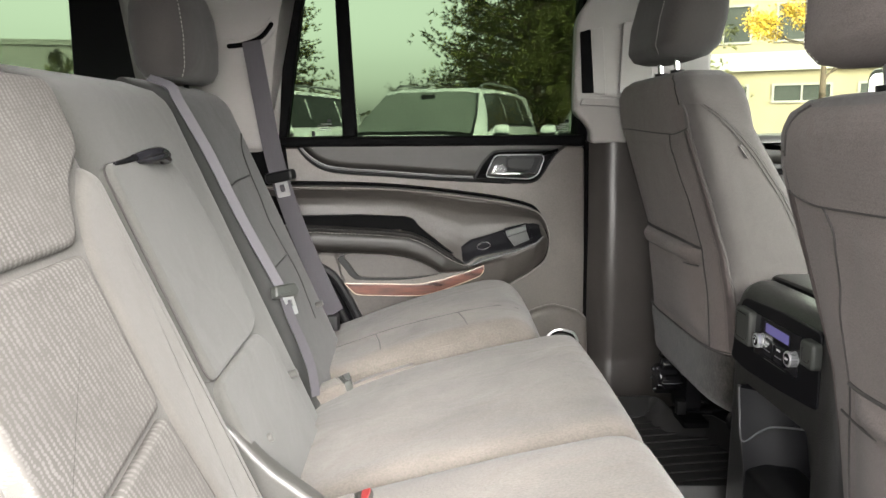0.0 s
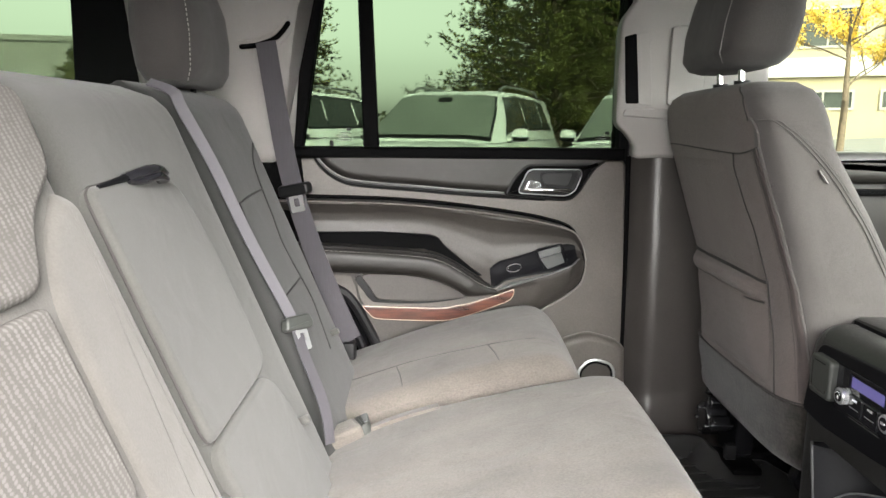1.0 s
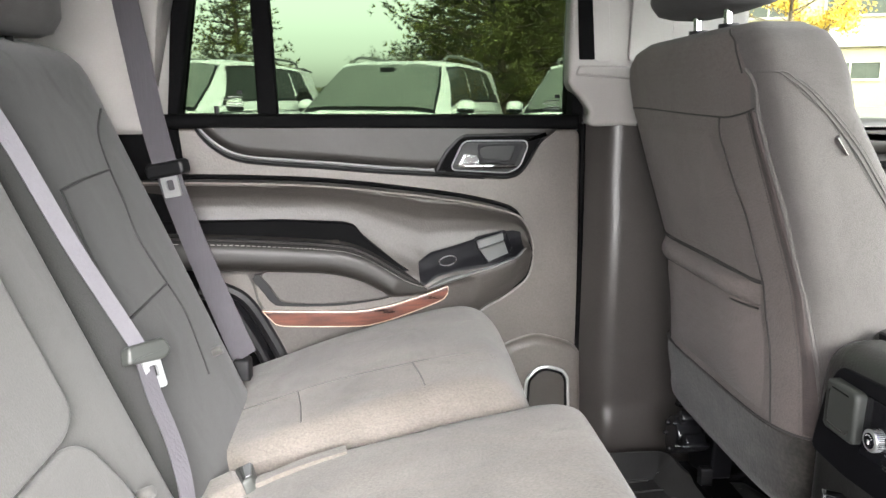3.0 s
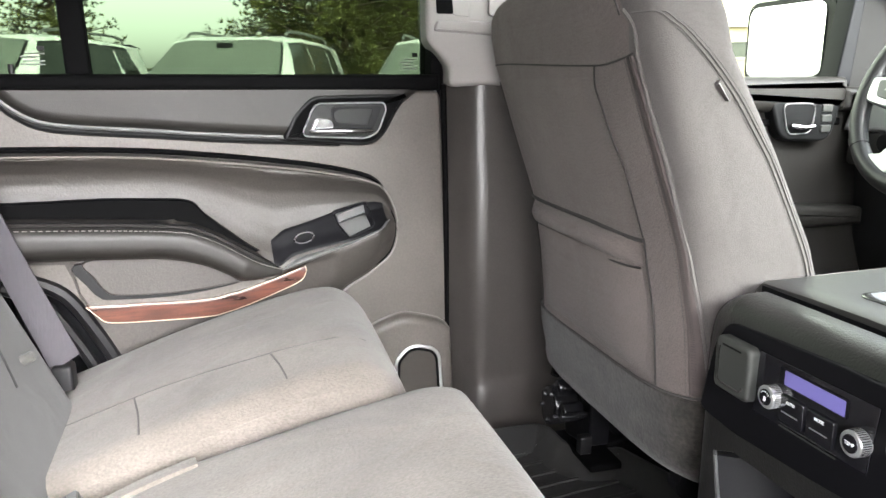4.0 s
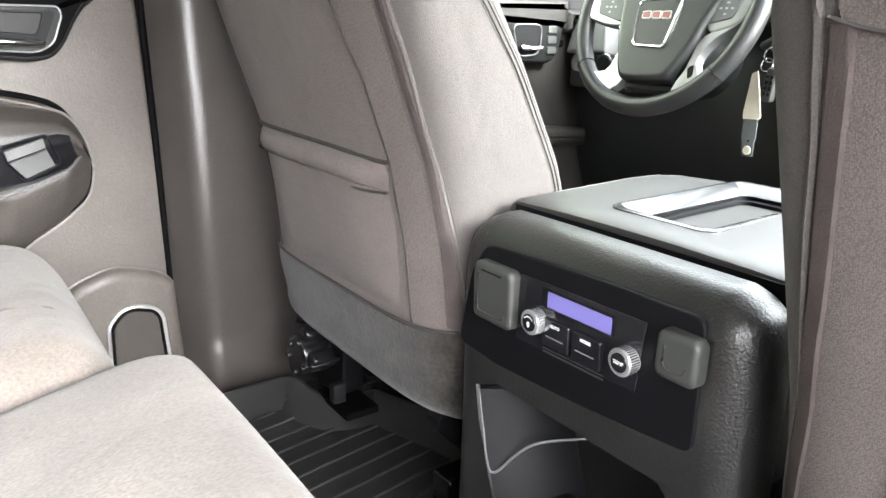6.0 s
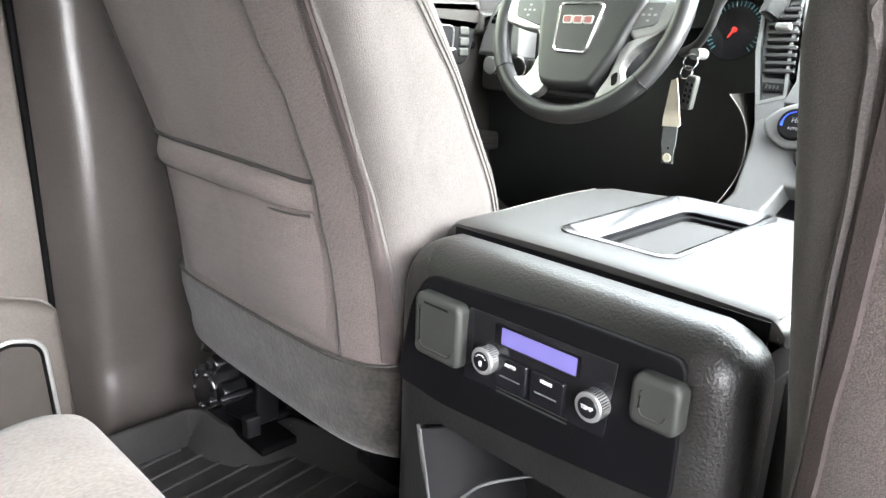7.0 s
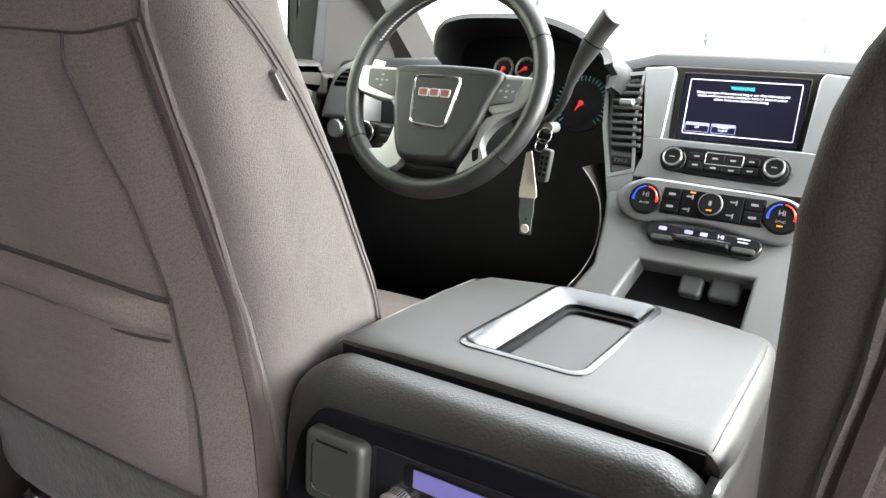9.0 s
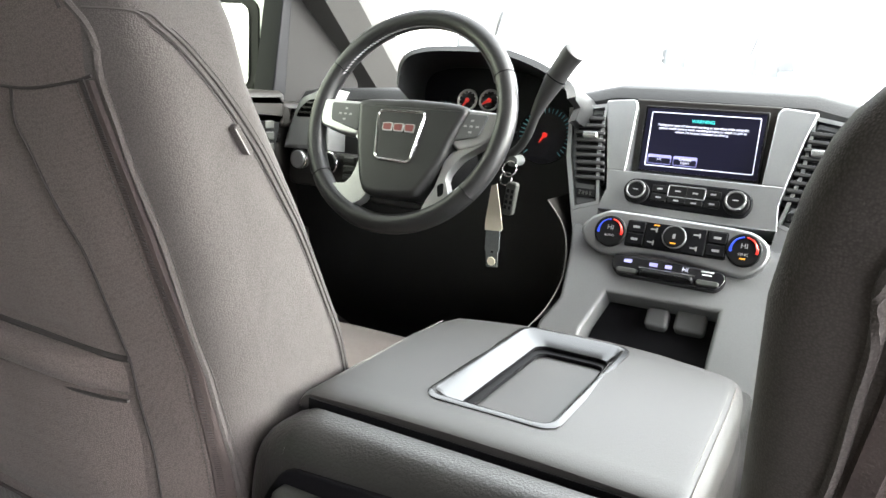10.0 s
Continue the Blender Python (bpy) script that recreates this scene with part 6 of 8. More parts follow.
def dashboard():
    d = thing("dashboard", "black dashboard with a satin silver centre stack", "dashboard", (1.45, 0, 0.9))
    bm = bmesh.new()
    rings = []
    for y in (-0.86, -0.80, -0.60, -0.40, -0.22, -0.15, 0.0, 0.15, 0.22, 0.40, 0.60, 0.80, 0.88):
        k = 1.0 if abs(y) < 0.17 else 0.0
        side = (abs(y) / 0.88) ** 2
        top = 1.405 + 0.015 * k - 0.03 * side
        x0 = 1.395 - 0.01 * k + 0.0 * side
        prof = [(x0, top - 0.02), (x0 + 0.015, top - 0.004), (x0 + 0.06, top + 0.004), (1.60, top - 0.012), (1.88, 1.36), (1.88, 0.80), (1.60, 0.80), (x0 + 0.04, 0.92 if not k else 1.05), (x0 + 0.005, 1.02 if not k else 1.10), (x0 - 0.012, 1.18), (x0 - 0.004, 1.30)]
        rings.append([Vector((a, y, b)) for a, b in prof])
    loft(bm, rings)
    part("dash_pad", bm, DASH, d, "black grained dash pad")
    # silver centre stack
    bm = bmesh.new()
    slab(bm, rounded([(-0.158, 0.075), (-0.110, 0.080), (-0.104, 0.070), (-0.101, -0.046), (-0.131, -0.046), (-0.146, 0.02)], 0.005), U, -0.05, 0.004, 0.003)
    slab(bm, rounded([(0.110, 0.080), (0.160, 0.075), (0.148, 0.03), (0.134, -0.046), (0.101, -0.046), (0.104, 0.070)], 0.005), U, -0.05, 0.004, 0.003)
    slab(bm, [(-0.1315, -0.044), (0.1345, -0.044), (0.129, -0.074), (0.133, -0.112), (-0.133, -0.112), (-0.125, -0.076)], U, -0.05, 0.004, 0.002)
    part("stack_bezel", bm, SILVER_DASH, d, "satin silver bezel")
    # vents at both sides of the stack
    for s in (-1, 1):
        pts = [(-0.213, 0.052), (-0.158, 0.062), (-0.154, -0.02), (-0.137, -0.100), (-0.170, -0.112), (-0.196, -0.03)]
        bm = bmesh.new()
        slab(bm, rounded([(s * -u, v) for u, v in pts], 0.008), U, -0.06, -0.002, 0.004)
        v = part("side_vent", bm, VENT_GREY, d, "dark air vent with slats")
        bm = bmesh.new()
        rim = [(0.219, 0.057), (0.154, 0.069), (0.149, -0.02), (0.131, -0.104), (0.174, -0.120), (0.203, -0.032)]
        ringslab(bm, [(s * a, b) for a, b in rim], [(-s * a, b) for a, b in pts], U, -0.05, 0.003)
        slab(bm, [(s * 0.1745, -0.1205), (s * 0.1315, -0.1045), (s * 0.128, -0.150), (s * 0.160, -0.165)], U, -0.05, 0.002)
        part("vent_rim", bm, SILVER_DASH, v, "satin silver vent rim")
        bm = bmesh.new()
        slab(bm, rounded([(s * 0.203, 0.044), (s * 0.160, 0.052), (s * 0.130, -0.072), (s * 0.178, -0.072)], 0.006), U, -0.03, -0.001)
        part("vent_throat", bm, MATT, v)
        for i in range(9):
            w = -0.064 + i * 0.0128
            shift = 0.026 * (w + 0.07) / 0.12
            bm = bmesh.new()
            slab(bm, [(s * (0.131 + shift * 0.95), w), (s * (0.178 + shift), w - 0.002), (s * (0.178 + shift), w + 0.004), (s * (0.131 + shift * 0.95), w + 0.006)], U, -0.012, 0.006, 0.0015)
            part("slat", bm, LEVER, v)
        bm = bmesh.new()
        slab(bm, rrect(s * 0.158, s * 0.182, 0.004, 0.014, 0.002), U, -0.01, 0.014, 0.003)
        part("vent_tab", bm, SATIN, v)
        bm = bmesh.new()
        slab(bm, rounded([(s * 0.142, -0.080), (s * 0.176, -0.080), (s * 0.172, -0.096), (s * 0.140, -0.095)], 0.003), U, -0.01, 0.002, 0.002)
        part("vent_wheel", bm, BLACK, v)
        for k in range(4):
            bm = bmesh.new()
            slab(bm, [(s * (0.148 + k * 0.006), -0.091), (s * (0.151 + k * 0.006), -0.091), (s * (0.151 + k * 0.006), -0.085), (s * (0.148 + k * 0.006), -0.085)], U, 0.002, 0.0028)
            part("wheel_mark", bm, CAP, v)
    # screen
    bm = bmesh.new()
    slab(bm, rounded([(-0.112, 0.062), (0.112, 0.062), (0.104, -0.062), (-0.104, -0.062)], 0.006), S, -0.06, -0.010, 0.003)
    part("screen_surround", bm, PILLAR_DARK, d)
    bm = bmesh.new()
    slab(bm, rrect(-0.092, 0.094, -0.056, 0.051, 0.003), S, -0.02, -0.0025, 0.001)
    scr = part("screen", bm, GLOSSY, d, "lit touch screen with a driving warning")
    bm = bmesh.new()
    slab(bm, rrect(-0.088, 0.090, -0.052, 0.047, 0.002), S, -0.0025, -0.0019)
    part("screen_picture", bm, SCREEN_BG, scr)
    bm = bmesh.new()
    tube(bm, [S @ Vector((u, v, -0.0016)) for u, v in rrect(-0.080, 0.083, -0.044, 0.041, 0.002)], 0.0007, 4, closed=True)
    part("screen_border", bm, SCREEN_INK, scr)
    lettering("screen_title", "WARNING", 0.0072, S @ Matrix.Translation((0.0, 0.030, -0.0016)), SCREEN_TEAL, scr, bold=0.0002)
    lettering("screen_text", "Taking your eyes off the road too long or too often while using this\nsystem could cause a crash, resulting in injury or death to you or\nothers. Focus your attention on driving.", 0.0050, S @ Matrix.Translation((0.0, 0.0165, -0.0016)), SCREEN_INK, scr, bold=0.0001)
    for u0, u1, txt in ((-0.077, -0.040, "OK"), (-0.037, 0.0, "Language\nEnglish")):
        bm = bmesh.new()
        slab(bm, rrect(u0, u1, -0.041, -0.026, 0.002), S, -0.0019, -0.0016)
        slab(bm, rrect(u0, u1, -0.041, -0.026, 0.002), S, -0.0019, -0.0017)
        b = part("screen_button", bm, SCREEN_EDGE, scr)
        bm = bmesh.new()
        slab(bm, rrect(u0 + 0.001, u1 - 0.001, -0.040, -0.031, 0.001), S, -0.0016, -0.0014)
        part("button_shade", bm, SCREEN_BG, b)
        lettering("button_label", txt, 0.0050, S @ Matrix.Translation(((u0 + u1) / 2, -0.0335, -0.0012)), SCREEN_INK, b)
    # radio row
    bm = bmesh.new()
    slab(bm, rounded([(-0.098, -0.072), (-0.088, -0.0555), (-0.068, -0.0545), (0.074, -0.0549), (0.093, -0.064), (0.096, -0.083), (0.087, -0.100), (0.066, -0.101), (-0.05, -0.0985), (-0.090, -0.095)], 0.012), U, 0.0, 0.007, 0.003)
    row = part("radio_strip", bm, MATT, d, "black radio control strip")
    for u in (-0.0735, 0.0725):
        bm = bmesh.new()
        disc(bm, U, u, -0.0785, 0.0185, 0.004, 0.010, 0.002)
        k = part("knob", bm, BLACK, row, "black knob with silver ring")
        bm = bmesh.new()
        tube(bm, [U @ Vector((u + 0.0135 * math.cos(t), -0.0785 + 0.0135 * math.sin(t), 0.022)) for t in [math.tau * i / 30 for i in range(30)]], 0.0018, 6, closed=True)
        part("knob_ring", bm, SATIN_DARK, k)
        bm = bmesh.new()
        disc(bm, U, u, -0.0785, 0.0135, 0.006, 0.022, 0.001)
        part("knob_cap", bm, BLACK, k)
        bar("knob_mark", U, u - 0.004, u + 0.004, -0.0792, -0.0778, 0.0222, INK_GREY, k)
    for i, (u0, u1, v0, v1) in enumerate((a, b, c - 0.0055, e - 0.0055) for a, b, c, e in ((-0.052, -0.028, -0.070, -0.058), (-0.052, -0.028, -0.084, -0.072), (0.028, 0.050, -0.070, -0.058), (0.028, 0.050, -0.085, -0.073), (-0.026, 0.0, -0.073, -0.057), (0.0, 0.026, -0.074, -0.057), (-0.026, 0.0, -0.084, -0.076), (0.0, 0.026, -0.085, -0.077))):
        bm = bmesh.new()
        slab(bm, rrect(u0, u1, v0, v1, 0.002), U, 0.006, 0.0095, 0.001)
        b = part("button", bm, BLACK, row)
        bar("button_mark", U, (u0 + u1) / 2 - 0.004, (u0 + u1) / 2 + 0.004, (v0 + v1) / 2 - 0.0012, (v0 + v1) / 2 + 0.0012, 0.0096, INK_GREY, b)
    bm = bmesh.new()
    tube(bm, [U @ Vector((u, v, 0.0095)) for u, v in rrect(-0.027, 0.027, -0.0800, -0.0620, 0.002)], 0.0008, 4, closed=True)
    part("key_frame", bm, SATIN_DARK, row)
    # climate strip
    ol = [tuple(v) for v in cat([(-0.1425, -0.009), (-0.133, 0.0109), (-0.108, 0.0262), (-0.086, 0.0288), (0.0, 0.027), (0.08, 0.0250), (0.112, 0.0190), (0.130, 0.0016), (0.128, -0.0233), (0.110, -0.0424), (0.084, -0.0445), (0.0116, -0.034), (-0.047, -0.0335), (-0.097, -0.0415), (-0.128, -0.030)], 5, closed=True)]
    bm = bmesh.new()
    slab(bm, ol, H, -0.05, 0.010, 0.005, 4)
    st = part("climate_strip", bm, SILVER_DASH, d, "silver climate control strip")
    for s in (-1, 1):
        u = 0.001 + s * 0.0965
        bm = bmesh.new()
        disc(bm, H, u, -0.0065, 0.0245, 0.006, 0.016, 0.003, 40)
        k = part("temperature_dial", bm, BLACK, st, "black dial with lit red and blue arc")
        for nm, mt, a0, a1 in (("blue_arc", BLUE_LIT, 95, 195), ("red_arc", RED_LIT, -15, 85)):
            bm = bmesh.new()
            tube(bm, [H @ Vector((u + 0.0178 * math.cos(radians(a0 + (a1 - a0) * i / 12)), -0.0065 + 0.0178 * math.sin(radians(a0 + (a1 - a0) * i / 12)), 0.0163)) for i in range(13)], 0.0022, 5, flat=0.4)
            part(nm, bm, mt, k)
        lettering("dial_reading", "HI", 0.0105, H @ Matrix.Translation((u, -0.0015, 0.0162)), INK_GREY, k)
        lettering("dial_label", "AUTO" if s < 0 else "SYNC", 0.0055, H @ Matrix.Translation((u, -0.0140, 0.0162)), INK_GREY, k)
        if s > 0:
            bar("lamp", H, u - 0.004, u + 0.004, -0.0210, -0.0190, 0.0162, AMBER_LIT, k)
    HB = H @ Matrix.Translation((0.0015, -0.004, 0))
    bm = bmesh.new()
    slab(bm, rrect(-0.073, 0.073, -0.021, 0.020, 0.003), HB, 0.008, 0.012, 0.001)
    part("button_field", bm, BLACK, st)
    for u0, u1, v0, v1 in ((-0.071, -0.046, 0.001, 0.018), (-0.071, -0.046, -0.018, -0.001), (0.046, 0.071, 0.001, 0.018), (0.046, 0.071, -0.018, -0.001), (-0.043, 0.043, -0.020, 0.019)):
        bm = bmesh.new()
        slab(bm, rrect(u0, u1, v0, v1, 0.002), HB, 0.011, 0.0145, 0.001)
        b = part("button", bm, MATT, st)
        if u1 - u0 < 0.05:
            bar("button_mark", HB, (u0 + u1) / 2 - 0.005, (u0 + u1) / 2 + 0.005, (v0 + v1) / 2 - 0.002, (v0 + v1) / 2 + 0.0015, 0.0146, INK_GREY, b)
        else:
            for u, v in ((-0.031, 0.009), (-0.033, -0.011), (0.031, 0.009), (0.029, -0.011)):
                bar("button_mark", HB, u - 0.006, u + 0.002, v - 0.001, v + 0.001, 0.0146, INK_GREY, b)
                bar("button_mark", HB, u + 0.002, u + 0.004, v - 0.004, v + 0.003, 0.0146, INK_GREY, b)
            bar("lamp", HB, -0.033, -0.025, 0.0145, 0.0165, 0.0146, AMBER_LIT, b)
    bm = bmesh.new()
    disc(bm, HB, 0.0, 0.0, 0.0165, 0.012, 0.024, 0.002)
    k = part("fan_dial", bm, BLACK, st, "black fan dial with silver ring")
    bm = bmesh.new()
    tube(bm, [HB @ Vector((0.0160 * math.cos(t), 0.0160 * math.sin(t), 0.022)) for t in [math.tau * i / 30 for i in range(30)]], 0.0016, 6, closed=True)
    part("dial_ring", bm, SATIN_DARK, k)
    bar("lamp", HB, -0.004, 0.004, -0.011, -0.009, 0.0242, AMBER_LIT, k)
    bar("dial_mark", HB, -0.002, 0.002, -0.003, 0.004, 0.0242, INK_GREY, k)
    # status row below the strip
    bm = bmesh.new()
    slab(bm, rounded([(-0.084, 0.044), (0.078, 0.040), (0.082, 0.024), (0.072, 0.008), (-0.072, 0.010), (-0.084, 0.022)], 0.008), L, -0.03, 0.006, 0.003)
    row = part("status_strip", bm, GLOSSY, d, "glossy black status strip")
    for u, w in ((-0.060, 0.006), (-0.022, 0.006), (0.0, 0.005)):
        bar("status_mark", L, u - w, u + w, 0.030, 0.036, 0.0062, SCREEN_EDGE, row)
    lettering("status_reading", "HI", 0.0095, L @ Matrix.Translation((0.024, 0.033, 0.0062)), SCREEN_INK, row)
    bar("status_mark", L, 0.046, 0.064, 0.034, 0.036, 0.0062, WHITE_INK, row)
    bar("status_mark", L, 0.048, 0.062, 0.029, 0.031, 0.0062, WHITE_INK, row)
    bm = bmesh.new()
    slab(bm, rrect(-0.038, 0.038, 0.012, 0.021, 0.003), L, 0.0, 0.016, 0.004)
    part("rocker_bar", bm, BLACK, row)
    bm = bmesh.new()
    tube(bm, [L @ Vector((u, 0.0225, 0.013)) for u in (-0.040, 0.0, 0.040)], 0.0014, 6)
    part("rocker_edge", bm, CHROME, row)
    for u in (-0.058, 0.058):
        bm = bmesh.new()
        slab(bm, rrect(u - 0.016, u + 0.016, 0.012, 0.021, 0.004), L, 0.004, 0.010, 0.002)
        part("button", bm, CAP, row)
    # lower skirt of the stack, with the open bin and two socket covers
    bm = bmesh.new()
    skirt = [(-0.170, 0.100), (-0.158, 0.040), (-0.150, -0.04), (-0.170, -0.085), (-0.18, -0.16), (-0.105, -0.16), (-0.104, -0.085), (-0.083, -0.018), (0.080, -0.018), (0.078, -0.085), (0.078, -0.16), (0.18, -0.16), (0.165, -0.085), (0.150, -0.04), (0.158, 0.040), (0.165, 0.100)]
    slab(bm, skirt, L, -0.10, -0.004, 0.006)
    part("stack_skirt", bm, SILVER_LOW, d, "satin grey lower stack")
    bm = bmesh.new()
    slab(bm, [(-0.112, -0.16), (-0.090, -0.010), (0.088, -0.010), (0.088, -0.16)], L, -0.10, -0.045)
    part("open_bin", bm, MATT, d, "dark open bin")
    for u0, u1, v0, v1 in ((-0.022, 0.011, -0.050, -0.018), (0.020, 0.064, -0.048, -0.014)):
        bm = bmesh.new()
        slab(bm, rrect(u0, u1, v0, v1, 0.007), L, -0.05, -0.028, 0.005, 4)
        part("socket_cover", bm, PAD_GREY, d, "grey rubber socket cover")
    for s in (-1, 1):
        bm = bmesh.new()
        pts = cat([(1.255, s * 0.205, 1.232), (1.262, s * 0.182, 1.200), (1.252, s * 0.166, 1.165), (1.225, s * 0.158, 1.12), (1.19, s * 0.165, 1.08), (1.15, s * 0.18, 1.05)], 20)
        for a, b in zip(pts, pts[1:]):
            tube(bm, [a, a.lerp(b, 0.62)], 0.0012, 4)
        part("stitching", bm, THREAD, d)
        bm = bmesh.new()
        flank = pts[::4] + [pts[-1]]
        rows = [[bm.verts.new(p + Vector(o)) for p in flank] for o in ((0, 0, 0), (0.008, s * 0.003, 0), (0.16, s * 0.004, 0))]
        for ra, rb in zip(rows, rows[1:]):
            for k in range(len(flank) - 1):
                bm.faces.new((ra[k], ra[k + 1], rb[k + 1], rb[k]))
        part("stack_flank", bm, LEATHER, d, "black stitched flank")
    # instrument hood and cluster
    I = plane((1.345, 0.385, 1.37), (0, -1, 0), (0.25, 0, 0.97))
    bm = bmesh.new()
    hood = [tuple(v) for v in cat([(-0.122, -0.05), (-0.1265, -0.010), (-0.1337, 0.040), (-0.124, 0.066), (-0.102, 0.0768), (-0.0635, 0.0827), (0.024, 0.0835), (0.077, 0.0785), (0.13, 0.0625), (0.172, 0.043), (0.196, 0.026), (0.2045, 0.004), (0.199, -0.022)], 5)]
    inner = [(0.04 + (u - 0.04) * 0.94, v * 0.93 - 0.006) for u, v in hood]
    rings = [[I @ Vector((u, v, 0.085 if v > 0 else 0.05)) for u, v in inner], [I @ Vector((u, v, 0.075 if v > 0 else 0.045)) for u, v in hood], [I @ Vector((0.04 + (u - 0.04) * 1.04, v * 1.06, -0.08)) for u, v in hood]]
    vs = [[bm.verts.new(p) for p in ring] for ring in rings] + [[bm.verts.new(I @ Vector((u, v, -0.02))) for u, v in inner]]
    order = [vs[3], vs[0], vs[1], vs[2]]
    for a, b in zip(order, order[1:]):
        for i in range(len(a) - 1):
            bm.faces.new((a[i], a[i + 1], b[i + 1], b[i]))
    part("instrument_hood", bm, DASH, d, "black instrument hood")
    bm = bmesh.new()
    slab(bm, inner, I, -0.03, -0.012)
    cl = part("instrument_panel", bm, MATT, d, "dark instrument cluster with lit gauges")

    def gauge(u, v, r, needle, label, ticks, a0=225, a1=-45, ink=CYAN_LIT):
        bm = bmesh.new()
        disc(bm, I, u, v, r, -0.012, -0.008, 0.001)
        g = part("gauge", bm, GLOSSY, cl, label)
        bm = bmesh.new()
        tube(bm, [I @ Vector((u + r * math.cos(t), v + r * math.sin(t), -0.007)) for t in [math.tau * i / 36 for i in range(36)]], 0.0022 if r < 0.03 else 0.0012, 6, closed=True)
        part("gauge_ring", bm, SATIN if r < 0.03 else MATT, g)
        bm = bmesh.new()
        for i in range(ticks):
            t = radians(a0 + (a1 - a0) * i / (ticks - 1))
            q = Vector((math.cos(t), math.sin(t)))
            a, b = q * r * 0.78, q * r * 0.94
            tube(bm, [I @ Vector((u + a.x, v + a.y, -0.0075)), I @ Vector((u + b.x, v + b.y, -0.0075))], 0.0007, 4)
        part("gauge_ticks", bm, ink, g)
        t = radians(needle)
        bm = bmesh.new()
        k = 0.8 if r < 0.03 else 0.32
        tube(bm, [I @ Vector((u, v, -0.005)), I @ Vector((u + r * k * math.cos(t), v + r * k * math.sin(t), -0.005))], [0.0030, 0.001], 6)
        disc(bm, I, u, v, r * (0.2 if r < 0.03 else 0.085), -0.008, -0.003, 0.001, 16)
        part("needle", bm, RED_LIT, g, "red needle")
    gauge(-0.0284, 0.0115, 0.0185, 240, "small lit gauge", 9, 210, -30, WHITE_INK)
    gauge(0.0155, 0.0135, 0.0185, 215, "small lit gauge", 9, 210, -30, WHITE_INK)
    gauge(0.1314, -0.040, 0.050, 240, "large speed gauge with teal ticks", 29)
    gauge(-0.072, -0.036, 0.045, 225, "large rev gauge with teal ticks", 21)
    # silver end cap with its vent
    m = plane((1.355, 0.778, 1.335), (0, -1, 0), (0.1, 0, 1))
    cap = [tuple(v) for v in cat([(-0.049, -0.078), (-0.043, -0.048), (-0.031, -0.012), (-0.013, 0.023), (0.013, 0.037), (0.040, 0.047), (0.062, 0.049)], 4)] + [(0.068, -0.075)]
    bm = bmesh.new()
    slab(bm, cap, m, -0.05, 0.018, 0.008)
    v = part("end_vent", bm, END_SILVER, d, "silver end cap with an air vent")
    bm = bmesh.new()
    slab(bm, rounded([(-0.020, -0.013), (-0.009, 0.006), (0.011, 0.023), (0.058, 0.030), (0.058, -0.010)], 0.008), m, 0.006, 0.0185)
    part("vent_throat", bm, VOID, v)
    for i in range(3):
        w = -0.004 + i * 0.010
        bm = bmesh.new()
        slab(bm, [(-0.012 + i * 0.009, w), (0.057, w), (0.057, w + 0.003), (-0.012 + i * 0.009, w + 0.003)], m, 0.010, 0.021, 0.001)
        part("slat", bm, PILLAR_DARK, v)
    # switch knobs left of the wheel, lower dash
    m = plane((1.345, 0.70, 1.235), (0, -1, 0), (0.05, 0, 1))
    bm = bmesh.new()
    slab(bm, rrect(-0.118, 0.17, -0.05, 0.022, 0.014), m, -0.04, 0.004, 0.004)
    sp = part("switch_panel", bm, PILLAR_DARK, d)
    for u, r in ((-0.083, 0.019), (-0.006, 0.021)):
        bm = bmesh.new()
        disc(bm, m, u, 0.003, r, 0.0, 0.022, 0.004)
        part("light_knob", bm, SATIN if u < -0.05 else BLACK, sp)
        bm = bmesh.new()
        tube(bm, [m @ Vector((u + r * math.cos(t), 0.003 + r * math.sin(t), 0.016)) for t in [math.tau * i / 24 for i in range(24)]], 0.002, 6, closed=True)
        part("knob_ring", bm, CHROME, sp)
    for i in range(4):
        bm = bmesh.new()
        slab(bm, rrect(0.025, 0.052, -0.046 + i * 0.017, -0.033 + i * 0.017, 0.003), m, 0.0, 0.010, 0.003)
        part("button", bm, CAP, sp)
    return d


WHEEL = plane((1.150, 0.420, 1.342), (0, -1, 0), (0.371, 0, 0.928))


